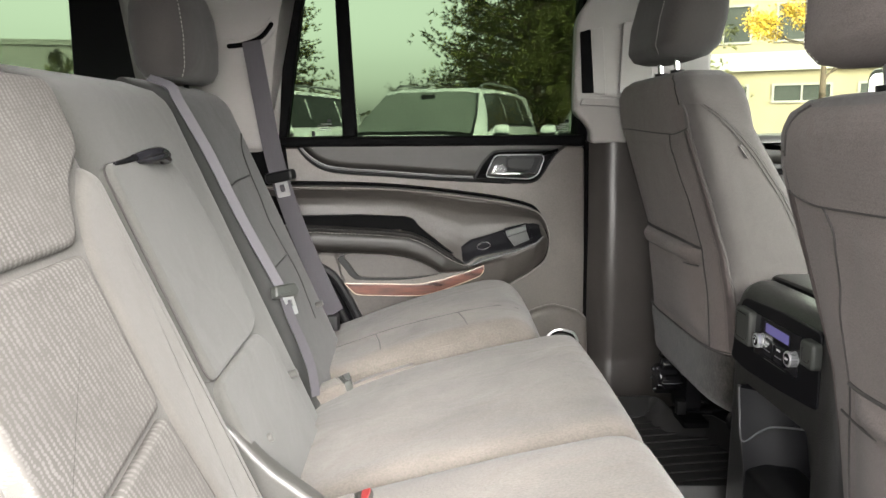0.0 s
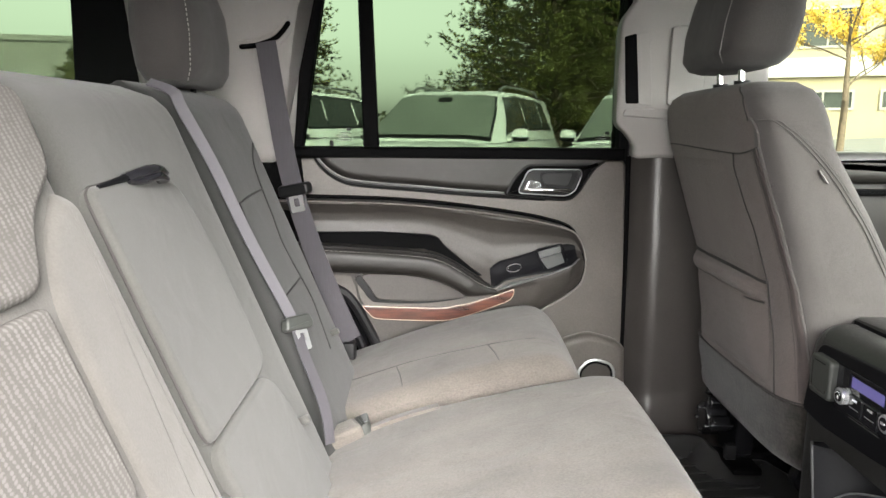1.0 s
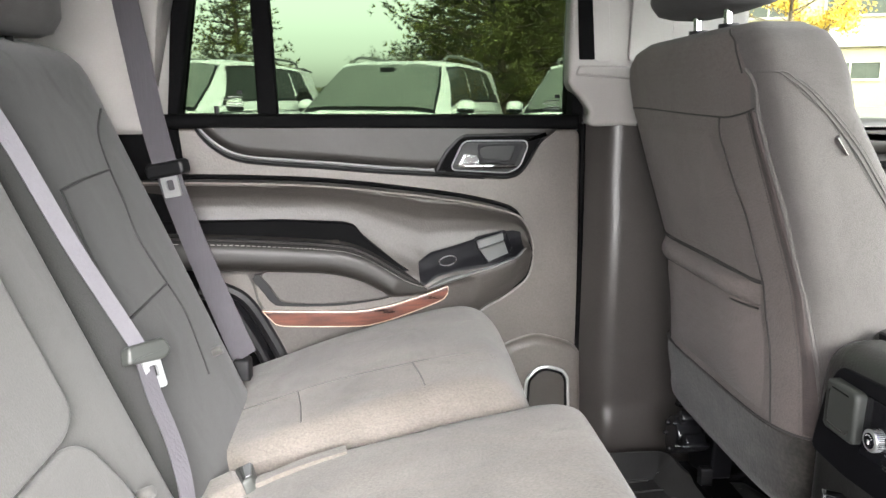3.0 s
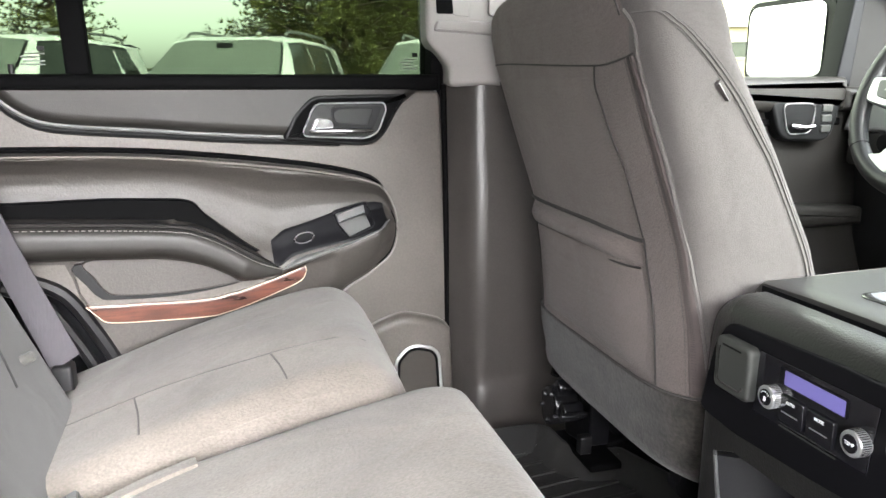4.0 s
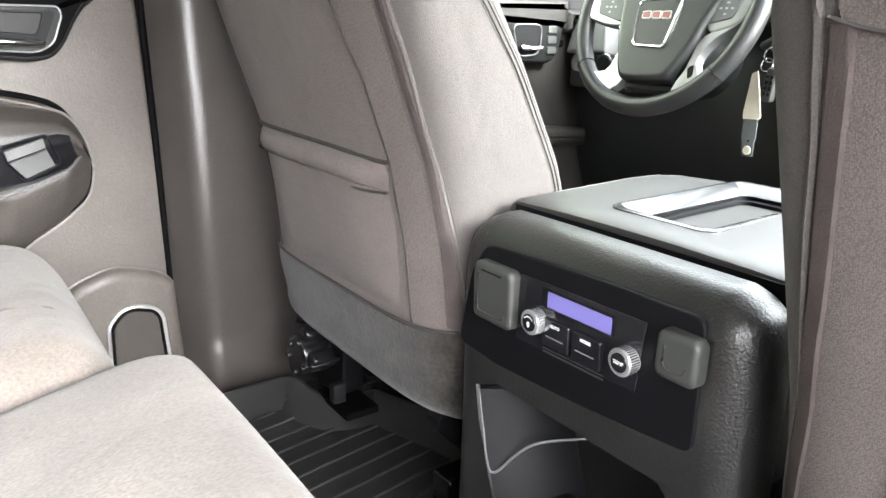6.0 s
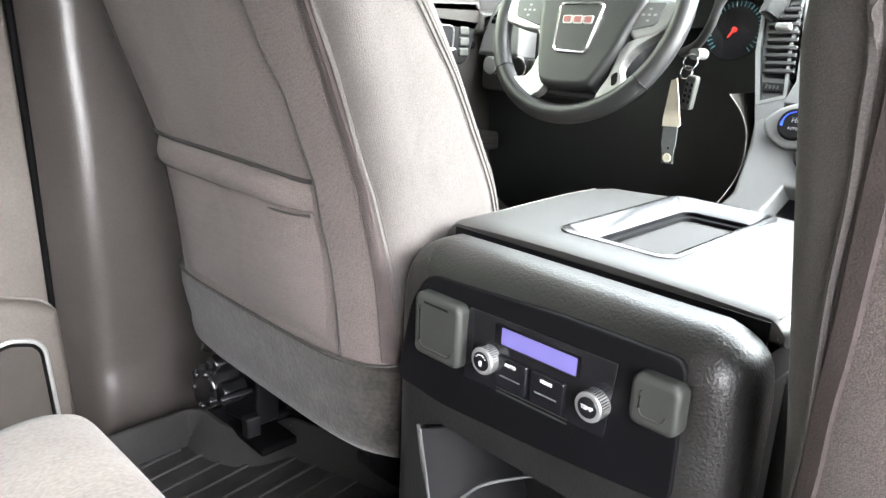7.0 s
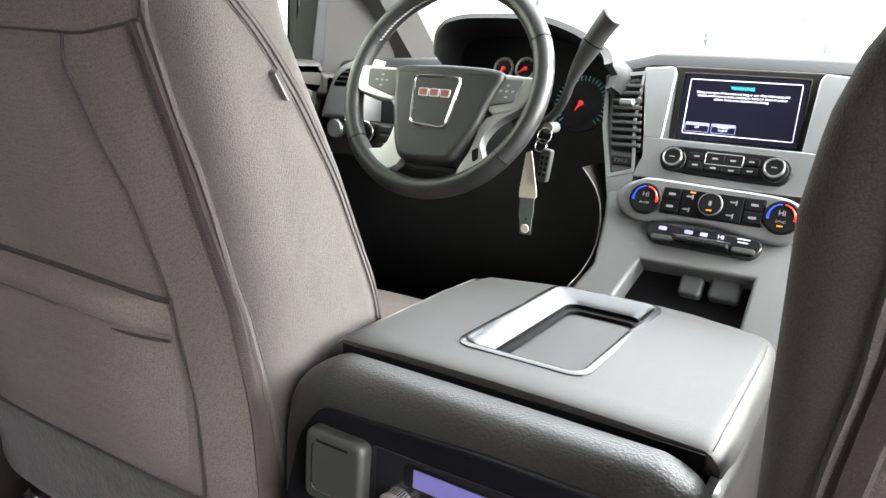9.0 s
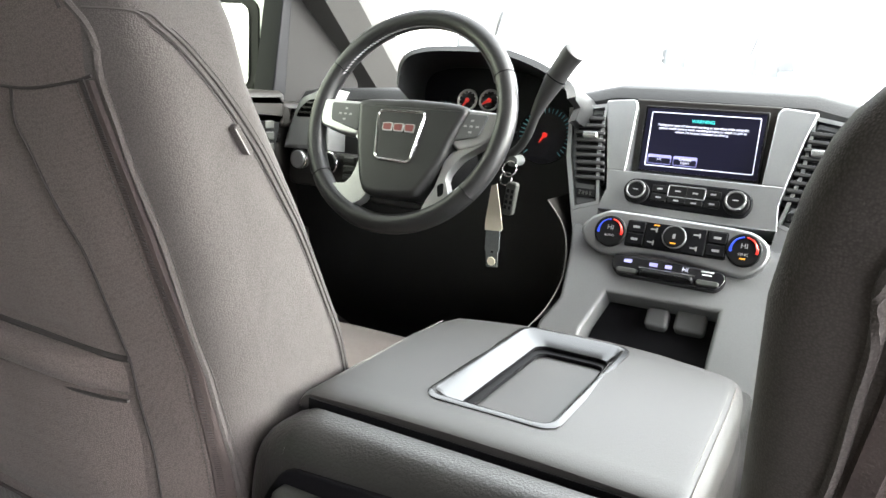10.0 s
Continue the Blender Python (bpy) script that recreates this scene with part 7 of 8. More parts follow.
def steering():
    w = thing("steering_wheel", "black leather steering wheel with satin silver spokes", "steering wheel", (1.15, 0.42, 1.34))
    bm = bmesh.new()
    R = 0.1695
    CU, CV = 0.0135, 0.001
    tube(bm, [WHEEL @ Vector((CU + R * math.cos(t), CV + R * math.sin(t), 0.012)) for t in [math.tau * i / 72 for i in range(72)]], 0.0158, 16, closed=True, up=WHEEL.col[2].to_3d())
    part("rim", bm, WHEEL_LEATHER, w, "black leather rim")
    bm = bmesh.new()
    for a0, a1 in ((25, 155),):
        for i in range(60):
            t = radians(a0 + (a1 - a0) * i / 60)
            t2 = radians(a0 + (a1 - a0) * (i + 0.6) / 60)
            r = R - 0.0155
            tube(bm, [WHEEL @ Vector((CU + r * math.cos(t), CV + r * math.sin(t), 0.016)), WHEEL @ Vector((CU + r * math.cos(t2), CV + r * math.sin(t2), 0.020))], 0.0009, 4)
    part("rim_stitching", bm, INK_GREY, w)
    for a in (28, 152, -38, 218):
        t = radians(a)
        bm = bmesh.new()
        c = Vector((CU + R * math.cos(t), CV + R * math.sin(t), 0.012))
        tube(bm, [WHEEL @ (c + Vector((0.0162 * math.cos(k) * math.cos(t), 0.0162 * math.cos(k) * math.sin(t), 0.0162 * math.sin(k)))) for k in [math.tau * i / 20 for i in range(20)]], 0.0008, 4, closed=True)
        part("rim_joint", bm, MATT, w)
    # airbag cover
    hub = [tuple(v) for v in cat([(-0.067, 0.022), (0.0, 0.028), (0.045, 0.029), (0.122, 0.023), (0.118, -0.010), (0.110, -0.036), (0.101, -0.068), (0.079, -0.112), (0.059, -0.126), (-0.009, -0.129), (-0.031, -0.115), (-0.048, -0.075), (-0.060, -0.036), (-0.067, -0.005)], 4, closed=True)]
    bm = bmesh.new()
    slab(bm, hub, WHEEL, -0.02, 0.032, 0.010, 5)
    part("airbag_cover", bm, WHEEL_LEATHER, w, "black airbag cover")
    badge = rounded([(-0.026, 0.005), (0.059, 0.007), (0.051, -0.073), (-0.012, -0.0715)], 0.009)
    bm = bmesh.new()
    slab(bm, badge, WHEEL, 0.030, 0.0338, 0.001)
    part("badge_plate", bm, WHEEL_LEATHER, w)
    bm = bmesh.new()
    tube(bm, [WHEEL @ Vector((u, v, 0.0335)) for u, v in badge], 0.0022, 6, closed=True)
    part("badge_frame", bm, CHROME, w, "chrome badge frame")
    for u in (-0.0127, 0.0072, 0.0271):
        bm = bmesh.new()
        slab(bm, rounded([(u + 0.002, -0.0270), (u + 0.0196, -0.0272), (u + 0.0190, -0.0134), (u, -0.0140)], 0.003), WHEEL, 0.0338, 0.0350, 0.0005)
        e = part("badge_emblem", bm, SATIN, w, "silver and red emblem block")
        bm = bmesh.new()
        slab(bm, rounded([(u + 0.0035, -0.0252), (u + 0.0172, -0.0253), (u + 0.0170, -0.0152), (u + 0.0022, -0.0156)], 0.002), WHEEL, 0.0350, 0.0355)
        part("emblem_face", bm, BADGE_RED, e)
    # spokes: a frame round the button pad and a curved lower arm at each side
    left_frame = [(-0.155, 0.023), (-0.070, 0.022), (-0.062, -0.036), (-0.10, -0.032), (-0.142, -0.022)]
    left_pad = [(-0.128, 0.017), (-0.068, 0.017), (-0.063, -0.029), (-0.122, -0.013)]
    left_arm = [(-0.090, -0.026), (-0.068, -0.036), (-0.053, -0.058), (-0.053, -0.088), (-0.066, -0.114), (-0.106, -0.118), (-0.094, -0.134), (-0.069, -0.147), (-0.040, -0.146), (-0.020, -0.126), (-0.032, -0.10), (-0.044, -0.072), (-0.052, -0.020)]
    right_frame = [(0.115, 0.022), (0.176, 0.019), (0.173, -0.018), (0.152, -0.034), (0.119, -0.044), (0.106, -0.032)]
    right_pad = [(0.124, 0.014), (0.160, 0.014), (0.150, -0.021), (0.107, -0.031)]
    right_arm = [(0.172, -0.016), (0.152, -0.036), (0.130, -0.052), (0.116, -0.072), (0.112, -0.090), (0.126, -0.120), (0.104, -0.138), (0.083, -0.147), (0.086, -0.124), (0.095, -0.104), (0.100, -0.076), (0.110, -0.048)]
    for frame_pts, pad_pts, arm_pts in ((left_frame, left_pad, left_arm), (right_frame, right_pad, right_arm)):
        bm = bmesh.new()
        slab(bm, rounded(frame_pts, 0.008), WHEEL, 0.002, 0.022, 0.004)
        sp = part("spoke", bm, SATIN, w, "satin silver spoke")
        bm = bmesh.new()
        slab(bm, rounded(pad_pts, 0.006), WHEEL, 0.018, 0.0245, 0.002)
        pad = part("button_pad", bm, PAD_GREY, sp, "grey button pad")
        cu = sum(p[0] for p in pad_pts) / 4
        cv = sum(p[1] for p in pad_pts) / 4
        for da, db in ((-0.010, 0.0), (0.010, 0.0), (0.0, 0.009), (0.0, -0.009), (0.0, 0.0)):
            bar("button_mark", WHEEL, cu + da - 0.0025, cu + da + 0.0025, cv + db - 0.0015, cv + db + 0.0015, 0.0246, INK_GREY, pad)
        bm = bmesh.new()
        slab(bm, [tuple(v) for v in cat(arm_pts, 2, closed=True)], WHEEL, 0.002, 0.020, 0.0015)
        part("spoke", bm, SATIN, w, "satin silver lower spoke")
    bm = bmesh.new()
    slab(bm, rounded([(0.100, -0.100), (0.110, -0.094), (0.114, -0.112), (0.106, -0.118)], 0.004), WHEEL, 0.016, 0.0206)
    part("spoke_slot", bm, MATT, w)
    bm = bmesh.new()
    slab(bm, rounded([(-0.020, -0.122), (0.083, -0.126), (0.078, -0.139), (-0.020, -0.137)], 0.005), WHEEL, -0.006, 0.010, 0.004)
    part("spoke_bridge", bm, DASH, w)
    # column shroud, behind the wheel
    bm = bmesh.new()
    rings = []
    for d_, a, b in ((-0.02, 0.055, 0.055), (-0.06, 0.062, 0.062), (-0.16, 0.07, 0.07)):
        rings.append([WHEEL @ Vector((a * math.cos(t), b * math.sin(t) - 0.03, d_)) for t in [math.tau * i / 24 for i in range(24)]])
    loft(bm, rings)
    part("column_shroud", bm, BLACK, w)
    # gear lever on the column
    g = thing("gear_lever", "black column gear lever beside the wheel", "gear lever", (1.22, 0.22, 1.36))
    bm = bmesh.new()
    pts = cat([(1.262, 0.300, 1.290), (1.240, 0.262, 1.306), (1.215, 0.232, 1.335), (1.204, 0.214, 1.375), (1.200, 0.192, 1.415), (1.196, 0.172, 1.446), (1.192, 0.158, 1.462)], 6)
    rad = [0.007 + 0.0085 * max(0, min(1, (i - 16) / 8)) + 0.002 * max(0, (i - 24) / 12) for i in range(len(pts))]
    rad[-1], rad[-2] = rad[-1] * 0.75, rad[-2] * 0.95
    tube(bm, pts, rad, 14)
    part("lever", bm, LEVER, g)
    bm = bmesh.new()
    tube(bm, [pts[-12].lerp(pts[-11], 0.2), pts[-12].lerp(pts[-11], 0.5)], 0.0172, 14)
    part("lever_collar", bm, MATT, g)
    # keys
    k = thing("car_keys", "car keys with remote and card tag hanging from the ignition", "keys", (1.26, 0.29, 1.29))
    bm = bmesh.new()
    tube(bm, [(1.27, 0.265, 1.290), (1.238, 0.265, 1.290)], 0.009, 16)
    part("ignition_barrel", bm, PAD_GREY, k)
    bm = bmesh.new()
    for r, c in ((0.012, (1.232, 0.266, 1.278)), (0.010, (1.230, 0.270, 1.262))):
        tube(bm, [Vector(c) + Vector((0.004 * math.sin(t), r * math.cos(t), r * math.sin(t))) for t in [math.tau * i / 20 for i in range(20)]], 0.0014, 6, closed=True)
    part("key_ring", bm, CHROME, k, "chrome key ring")
    m = plane((1.228, 0.258, 1.234), (0, -1, -0.12), (0, -0.12, 1))
    bm = bmesh.new()
    slab(bm, rrect(-0.009, 0.009, -0.030, 0.024, 0.005), m, -0.006, 0.006, 0.003)
    rk = part("remote", bm, CAP, k, "grey remote key")
    for i in range(4):
        for j in (-1, 1):
            bm = bmesh.new()
            slab(bm, rrect(j * 0.004 - 0.0025, j * 0.004 + 0.0025, -0.02 + i * 0.009, -0.014 + i * 0.009, 0.001), m, 0.006, 0.0075, 0.0005)
            part("remote_button", bm, MATT, rk)
    m = plane((1.236, 0.288, 1.185), (0, -1, 0.05), (0, 0.06, 1))
    bm = bmesh.new()
    slab(bm, [(-0.006, 0.062), (0.004, 0.066), (0.016, -0.008), (0.013, -0.012), (-0.016, -0.012), (-0.016, 0.0)], m, -0.001, 0.001)
    part("card_tag", bm, CARDTAG, k, "cream card tag")
    bm = bmesh.new()
    slab(bm, rounded([(-0.014, -0.012), (0.011, -0.012), (0.010, -0.045), (0.008, -0.048), (0.007, -0.074), (-0.013, -0.074), (-0.014, -0.048), (-0.016, -0.045)], 0.002), m, -0.002, 0.0005)
    part("tag_sleeve", bm, SLEEVE, k, "clear plastic sleeve")
    bm = bmesh.new()
    disc(bm, m, -0.003, -0.064, 0.0075, 0.0005, 0.0025, 0.001, 20)
    part("tag_stud", bm, CARDTAG, k)
    bm = bmesh.new()
    disc(bm, m, -0.002, -0.048, 0.002, 0.0005, 0.001, 0, 12)
    part("tag_hole", bm, MATT, k)


def door_mirror():
    o = thing("door_mirror", "white-capped door mirror outside the driver's window", "car mirror", (1.42, 1.08, 1.46))
    m = plane((1.40, 1.085, 1.465), (0.10, -1, 0), (0.0, 0, 1))
    ol = rrect(-0.165, 0.165, -0.105, 0.105, 0.035, 6)
    bm = bmesh.new()
    loft(bm, [[m @ Vector((u, v, 0.0)) for u, v in ol], [m @ Vector((u * 1.03, v * 1.03, -0.04)) for u, v in ol], [m @ Vector((u * 0.9, v * 0.88, -0.10)) for u, v in ol], [m @ Vector((u * 0.6, v * 0.6, -0.13)) for u, v in ol]])
    part("housing", bm, WHITE_PAINT, o, "white mirror cap")
    bm = bmesh.new()
    slab(bm, rrect(-0.163, 0.118, -0.103, 0.103, 0.034, 6), m, -0.002, 0.004, 0.002)
    part("mirror_frame", bm, BLACK, o)
    bm = bmesh.new()
    slab(bm, rrect(-0.152, 0.095, -0.090, 0.090, 0.028, 6), m, 0.004, 0.008, 0.002)
    part("mirror_pane", bm, MIRROR, o, "mirror glass")
    bm = bmesh.new()
    tube(bm, cat([(1.43, 0.98, 1.39), (1.43, 0.93, 1.375), (1.42, 0.885, 1.37)], 4), 0.03, 10)
    part("bracket", bm, BLACK, o)


# ---- outside ----
SLOPE = 0.032


def gz(x, y):
    return SLOPE * min(max(y, 0.0), 14.0) + 0.05 * max(x - 2.0, 0.0) * (1.0 if x < 60 else 60.0 / x)


def outside():
    bm = bmesh.new()
    xs = [-400, -150, -60, -20, 0, 2, 10, 20, 60, 150, 400]
    ys = [-400, -60, -10, 0, 4, 8, 12, 20, 40, 80, 160, 400]
    grid = [[bm.verts.new((x, y, gz(x, y))) for x in xs] for y in ys]
    for a, b in zip(grid, grid[1:]):
        for i in range(len(xs) - 1):
            bm.faces.new((a[i], a[i + 1], b[i + 1], b[i]))
    tagged(part("ground", bm, ASPHALT), "grey asphalt of a sloping car park", "ground", kind="structure")
    hood = thing("car_bonnet", "white painted bonnet of the car outside the windscreen", "car bonnet", (2.3, 0, 1.1))
    bm = bmesh.new()
    rings = []
    for x, z, w in ((1.86, 1.30, 0.80), (2.1, 1.30, 0.86), (2.6, 1.26, 0.90), (2.9, 1.18, 0.88), (3.05, 1.02, 0.80)):
        rings.append([Vector((x, w * (1 - 2 * i / 12), z - 0.07 * abs(1 - 2 * i / 12) ** 4 + 0.02 * (abs(1 - 2 * i / 12) < 0.6))) for i in range(13)] + [Vector((x, -w, 0.6)), Vector((x, w, 0.6))])
    loft(bm, rings)
    part("bonnet_panel", bm, WHITE_PAINT, hood)


def own_body():
    """The outside of the car itself: sills, wheels and roof skin."""
    b = thing("family_car", "large white car with its rear door open", "car", (0, 0, 0.4))
    for sg in (-1, 1):
        bm = bmesh.new()
        box(bm, -2.15, 2.0, min(sg * 0.91, sg * 0.97), max(sg * 0.91, sg * 0.97), 0.42, 0.62, 0.02)
        part("sill", bm, WHITE_PAINT, b)
        for x in (-1.15, 2.05):
            bm = bmesh.new()
            tube(bm, [(x, sg * 0.70, 0.40), (x, sg * 0.73, 0.40), (x, sg * 0.95, 0.40), (x, sg * 0.97, 0.40)], [0.37, 0.40, 0.40, 0.37], 32)
            w = part("wheel", bm, RUBBER, b, "black tyre")
            bm = bmesh.new()
            tube(bm, [(x, sg * 0.90, 0.40), (x, sg * 0.975, 0.40)], 0.25, 24)
            part("rim", bm, SATIN, w)
    bm = bmesh.new()
    slab(bm, rrect(-2.13, 1.12, -0.80, 0.80, 0.1), Matrix(), 1.868, 1.90, 0.02)
    part("roof_skin", bm, WHITE_PAINT, b)
    bm = bmesh.new()
    box(bm, -2.05, 1.9, 0.905, 0.955, 0.62, 1.33, 0.02)
    part("left_side", bm, WHITE_PAINT, b)


def suv(at, turn, label, group="parked cars", paint=None):
    """A compact parked SUV; x forward."""
    paint = paint or WHITE_PAINT
    s = thing("parked_suv", label, "car", (0, 0, 0), group=group)

    def ring(x, pts):
        full = [(y, z) for y, z in pts] + [(-y, z) for y, z in reversed(pts)]
        return [Vector((x, y, z)) for y, z in full]
    lower = []
    for x, w, z1 in ((-2.16, 0.72, 0.90), (-2.12, 0.80, 1.02), (-1.9, 0.87, 1.06), (-1.0, 0.90, 1.05), (0.0, 0.90, 1.03), (0.85, 0.90, 1.02), (1.4, 0.88, 0.99), (1.85, 0.82, 0.93), (2.05, 0.72, 0.82), (2.12, 0.62, 0.66)):
        lower.append(ring(x, [(w * 0.9, 0.24), (w, 0.40), (w * 1.0, 0.70), (w * 0.97, z1 - 0.10), (w * 0.90, z1 - 0.015), (w * 0.55, z1 + 0.015)]))
    bm = bmesh.new()
    loft(bm, lower)
    part("body", bm, paint, s, "white painted body")
    # glasshouse
    G = [(-2.10, 0.72, 0.60, 1.02, 1.22), (-2.00, 0.77, 0.61, 1.03, 1.42), (-1.88, 0.80, 0.615, 1.04, 1.585), (-1.2, 0.835, 0.62, 1.04, 1.625), (-0.3, 0.84, 0.62, 1.03, 1.64), (0.18, 0.84, 0.60, 1.03, 1.605), (0.52, 0.84, 0.70, 1.02, 1.34), (0.95, 0.83, 0.78, 1.01, 1.04)]
    rings = []
    for x, wb, wt, zb, zt in G:
        rings.append(ring(x, [(wb, zb), (wb - (wb - wt) * 0.55, zb + (zt - zb) * 0.62), (wt + 0.015, zt - 0.03), (wt * 0.7, zt)]))
    bm = bmesh.new()
    loft(bm, rings)
    part("cabin", bm, paint, s)

    def side_pt(x, f, off):
        wb, wt, zb, zt = lerp(G, x)
        if f < 0.62:
            k = f / 0.62
            y = wb + (wb - (wb - wt) * 0.55 - wb) * k
        else:
            k = (f - 0.62) / 0.38
            y0 = wb - (wb - wt) * 0.55
            y = y0 + (wt + 0.015 - y0) * k
        return y + off, zb + (zt - 0.03 - zb) * f
    for sg in (-1, 1):
        for x0, x1, f0, f1, t0, t1 in ((-1.72, 0.50, 0.20, 0.93, -1.56, 0.14), (-0.42, 0.46, 0.23, 0.90, -0.42, 0.12), (-1.20, -0.45, 0.25, 0.90, -1.20, -0.45), (-1.64, -1.24, 0.42, 0.88, -1.54, -1.24)):
            bm = bmesh.new()
            nb, rows = 8, []
            for j in range(nb + 1):
                f = f0 + (f1 - f0) * j / nb
                row = []
                for i in range(nb + 1):
                    xa, xb = x0 + (t0 - x0) * j / nb, x1 + (t1 - x1) * j / nb
                    x = xa + (xb - xa) * i / nb
                    y, z = side_pt(x, f, 0.004 if x1 - x0 > 1.5 else 0.009)
                    row.append(bm.verts.new((x, sg * y, z)))
                rows.append(row)
            for a, b in zip(rows, rows[1:]):
                for i in range(nb):
                    bm.faces.new((a[i], a[i + 1], b[i + 1], b[i]))
            part("window_band" if x1 - x0 > 1.5 else "side_window", bm, BLACK if x1 - x0 > 1.5 else CARGLASS, s)
        # roof rail, mirror, handle, wheels
        bm = bmesh.new()
        tube(bm, cat([(-1.65, sg * 0.565, 1.60), (-1.5, sg * 0.57, 1.668), (-0.7, sg * 0.575, 1.685), (-0.15, sg * 0.575, 1.675), (0.02, sg * 0.57, 1.62)], 6), 0.017, 8)
        part("roof_rail", bm, SATIN_DARK, s, "grey roof rail")
        bm = bmesh.new()
        rings = [super_ring(0, 0, a, b, 2.6, 0, 20) for a, b in ((0.02, 0.02), (0.085, 0.065), (0.10, 0.075), (0.085, 0.06), (0.03, 0.02))]
        loft(bm, [[Vector((0.48 + k * 0.03, sg * (0.985 + v.x), 1.10 + v.y)) for v in r] for k, r in zip((-1.6, -1.2, 0, 1.4, 2.2), rings)])
        tube(bm, [(0.50, sg * 0.84, 1.045), (0.49, sg * 0.92, 1.06)], 0.025, 8)
        mir = part("mirror", bm, paint, s, "white door mirror")
        bm = bmesh.new()
        loft(bm, [[Vector((0.49 + v.x * 0.55, sg * (0.985 + v.y), 1.058 + k)) for v in super_ring(0, 0, a, b, 2.6, 0, 18)] for a, b, k in ((0.05, 0.06, -0.030), (0.10, 0.096, -0.014), (0.105, 0.099, 0.016), (0.09, 0.09, 0.020))])
        part("mirror_base", bm, BLACK, mir)
        for x in (-0.33, -1.15):
            bm = bmesh.new()
            tube(bm, cat([(x, sg * 0.895, 0.90), (x + 0.09, sg * 0.915, 0.905), (x + 0.19, sg * 0.895, 0.90)], 4), 0.014, 8)
            part("door_handle", bm, paint, s)
        for x in (1.32, -1.28):
            bm = bmesh.new()
            tube(bm, [(x, sg * 0.68, 0.34), (x, sg * 0.905, 0.34)], 0.34, 28)
            wh = part("wheel", bm, RUBBER, s, "black tyre")
            bm = bmesh.new()
            tube(bm, [(x, sg * 0.80, 0.34), (x, sg * 0.915, 0.34)], 0.22, 24)
            part("rim", bm, SATIN, wh)
        bm = bmesh.new()
        slab(bm, rounded([(sg * 0.45, 0.80), (sg * 0.74, 0.84), (sg * 0.72, 0.74), (sg * 0.48, 0.74)], 0.02), plane((2.0, 0, 0), (0, 1, 0), (0, 0, 1)), -0.05, 0.07, 0.02)
        part("headlight", bm, CHROME, s)
    # windscreen in its black border
    def screen(name, xs, gap, lift, material, label=""):
        bm = bmesh.new()
        rows = []
        for x in xs:
            wb, wt, zb, zt = lerp(G, x)
            row = []
            for i in range(13):
                y = (i / 6 - 1) * (wt - gap)
                e = max(0.0, (abs(y) - wt * 0.7) / (wt * 0.3 + 0.015))
                row.append(bm.verts.new((x + lift * 0.6, y, zt - 0.03 * e + lift)))
            rows.append(row)
        for a, b in zip(rows, rows[1:]):
            for i in range(12):
                bm.faces.new((a[i], a[i + 1], b[i + 1], b[i]))
        return part(name, bm, material, s, label)
    screen("screen_border", (0.235, 0.32, 0.44, 0.52, 0.66, 0.80, 0.91, 0.935), -0.002, 0.007, BLACK, "black windscreen border")
    screen("windscreen", (0.250, 0.36, 0.44, 0.52, 0.66, 0.80, 0.890), 0.022, 0.014, SCREENGLASS, "windscreen with the sky's reflection as grey colour")
    bm = bmesh.new()
    slab(bm, rrect(-0.09, 0.09, -0.035, 0.03, 0.02), plane((0.335, 0, 1.50), (0, 1, 0), (-0.5, 0, 0.86)), 0.0, 0.02, 0.005)
    part("mirror_mount", bm, BLACK, s)
    bm = bmesh.new()
    slab(bm, rrect(-0.42, 0.42, 0.55, 0.78, 0.05), plane((2.05, 0, 0), (0, 1, 0), (0, 0, 1)), -0.1, 0.06, 0.03)
    part("grille", bm, BLACK, s, "black grille")
    bm = bmesh.new()
    loft(bm, [[Vector((x, y, z)) for x, z in ((-1.80, 1.600), (-2.04, 1.560), (-2.05, 1.545), (-1.86, 1.545))] for y in (-0.58, 0.58)])
    part("roof_spoiler", bm, BLACK, s, "black roof spoiler")
    bm = bmesh.new()
    tube(bm, [(0.90, 0.1, 1.075), (0.80, -0.6, 1.10)], 0.012, 6)
    part("wiper", bm, BLACK, s)
    s.matrix_basis = Matrix.Translation(at) @ pose(0, 0, 0, 0, 0, turn)
    return s


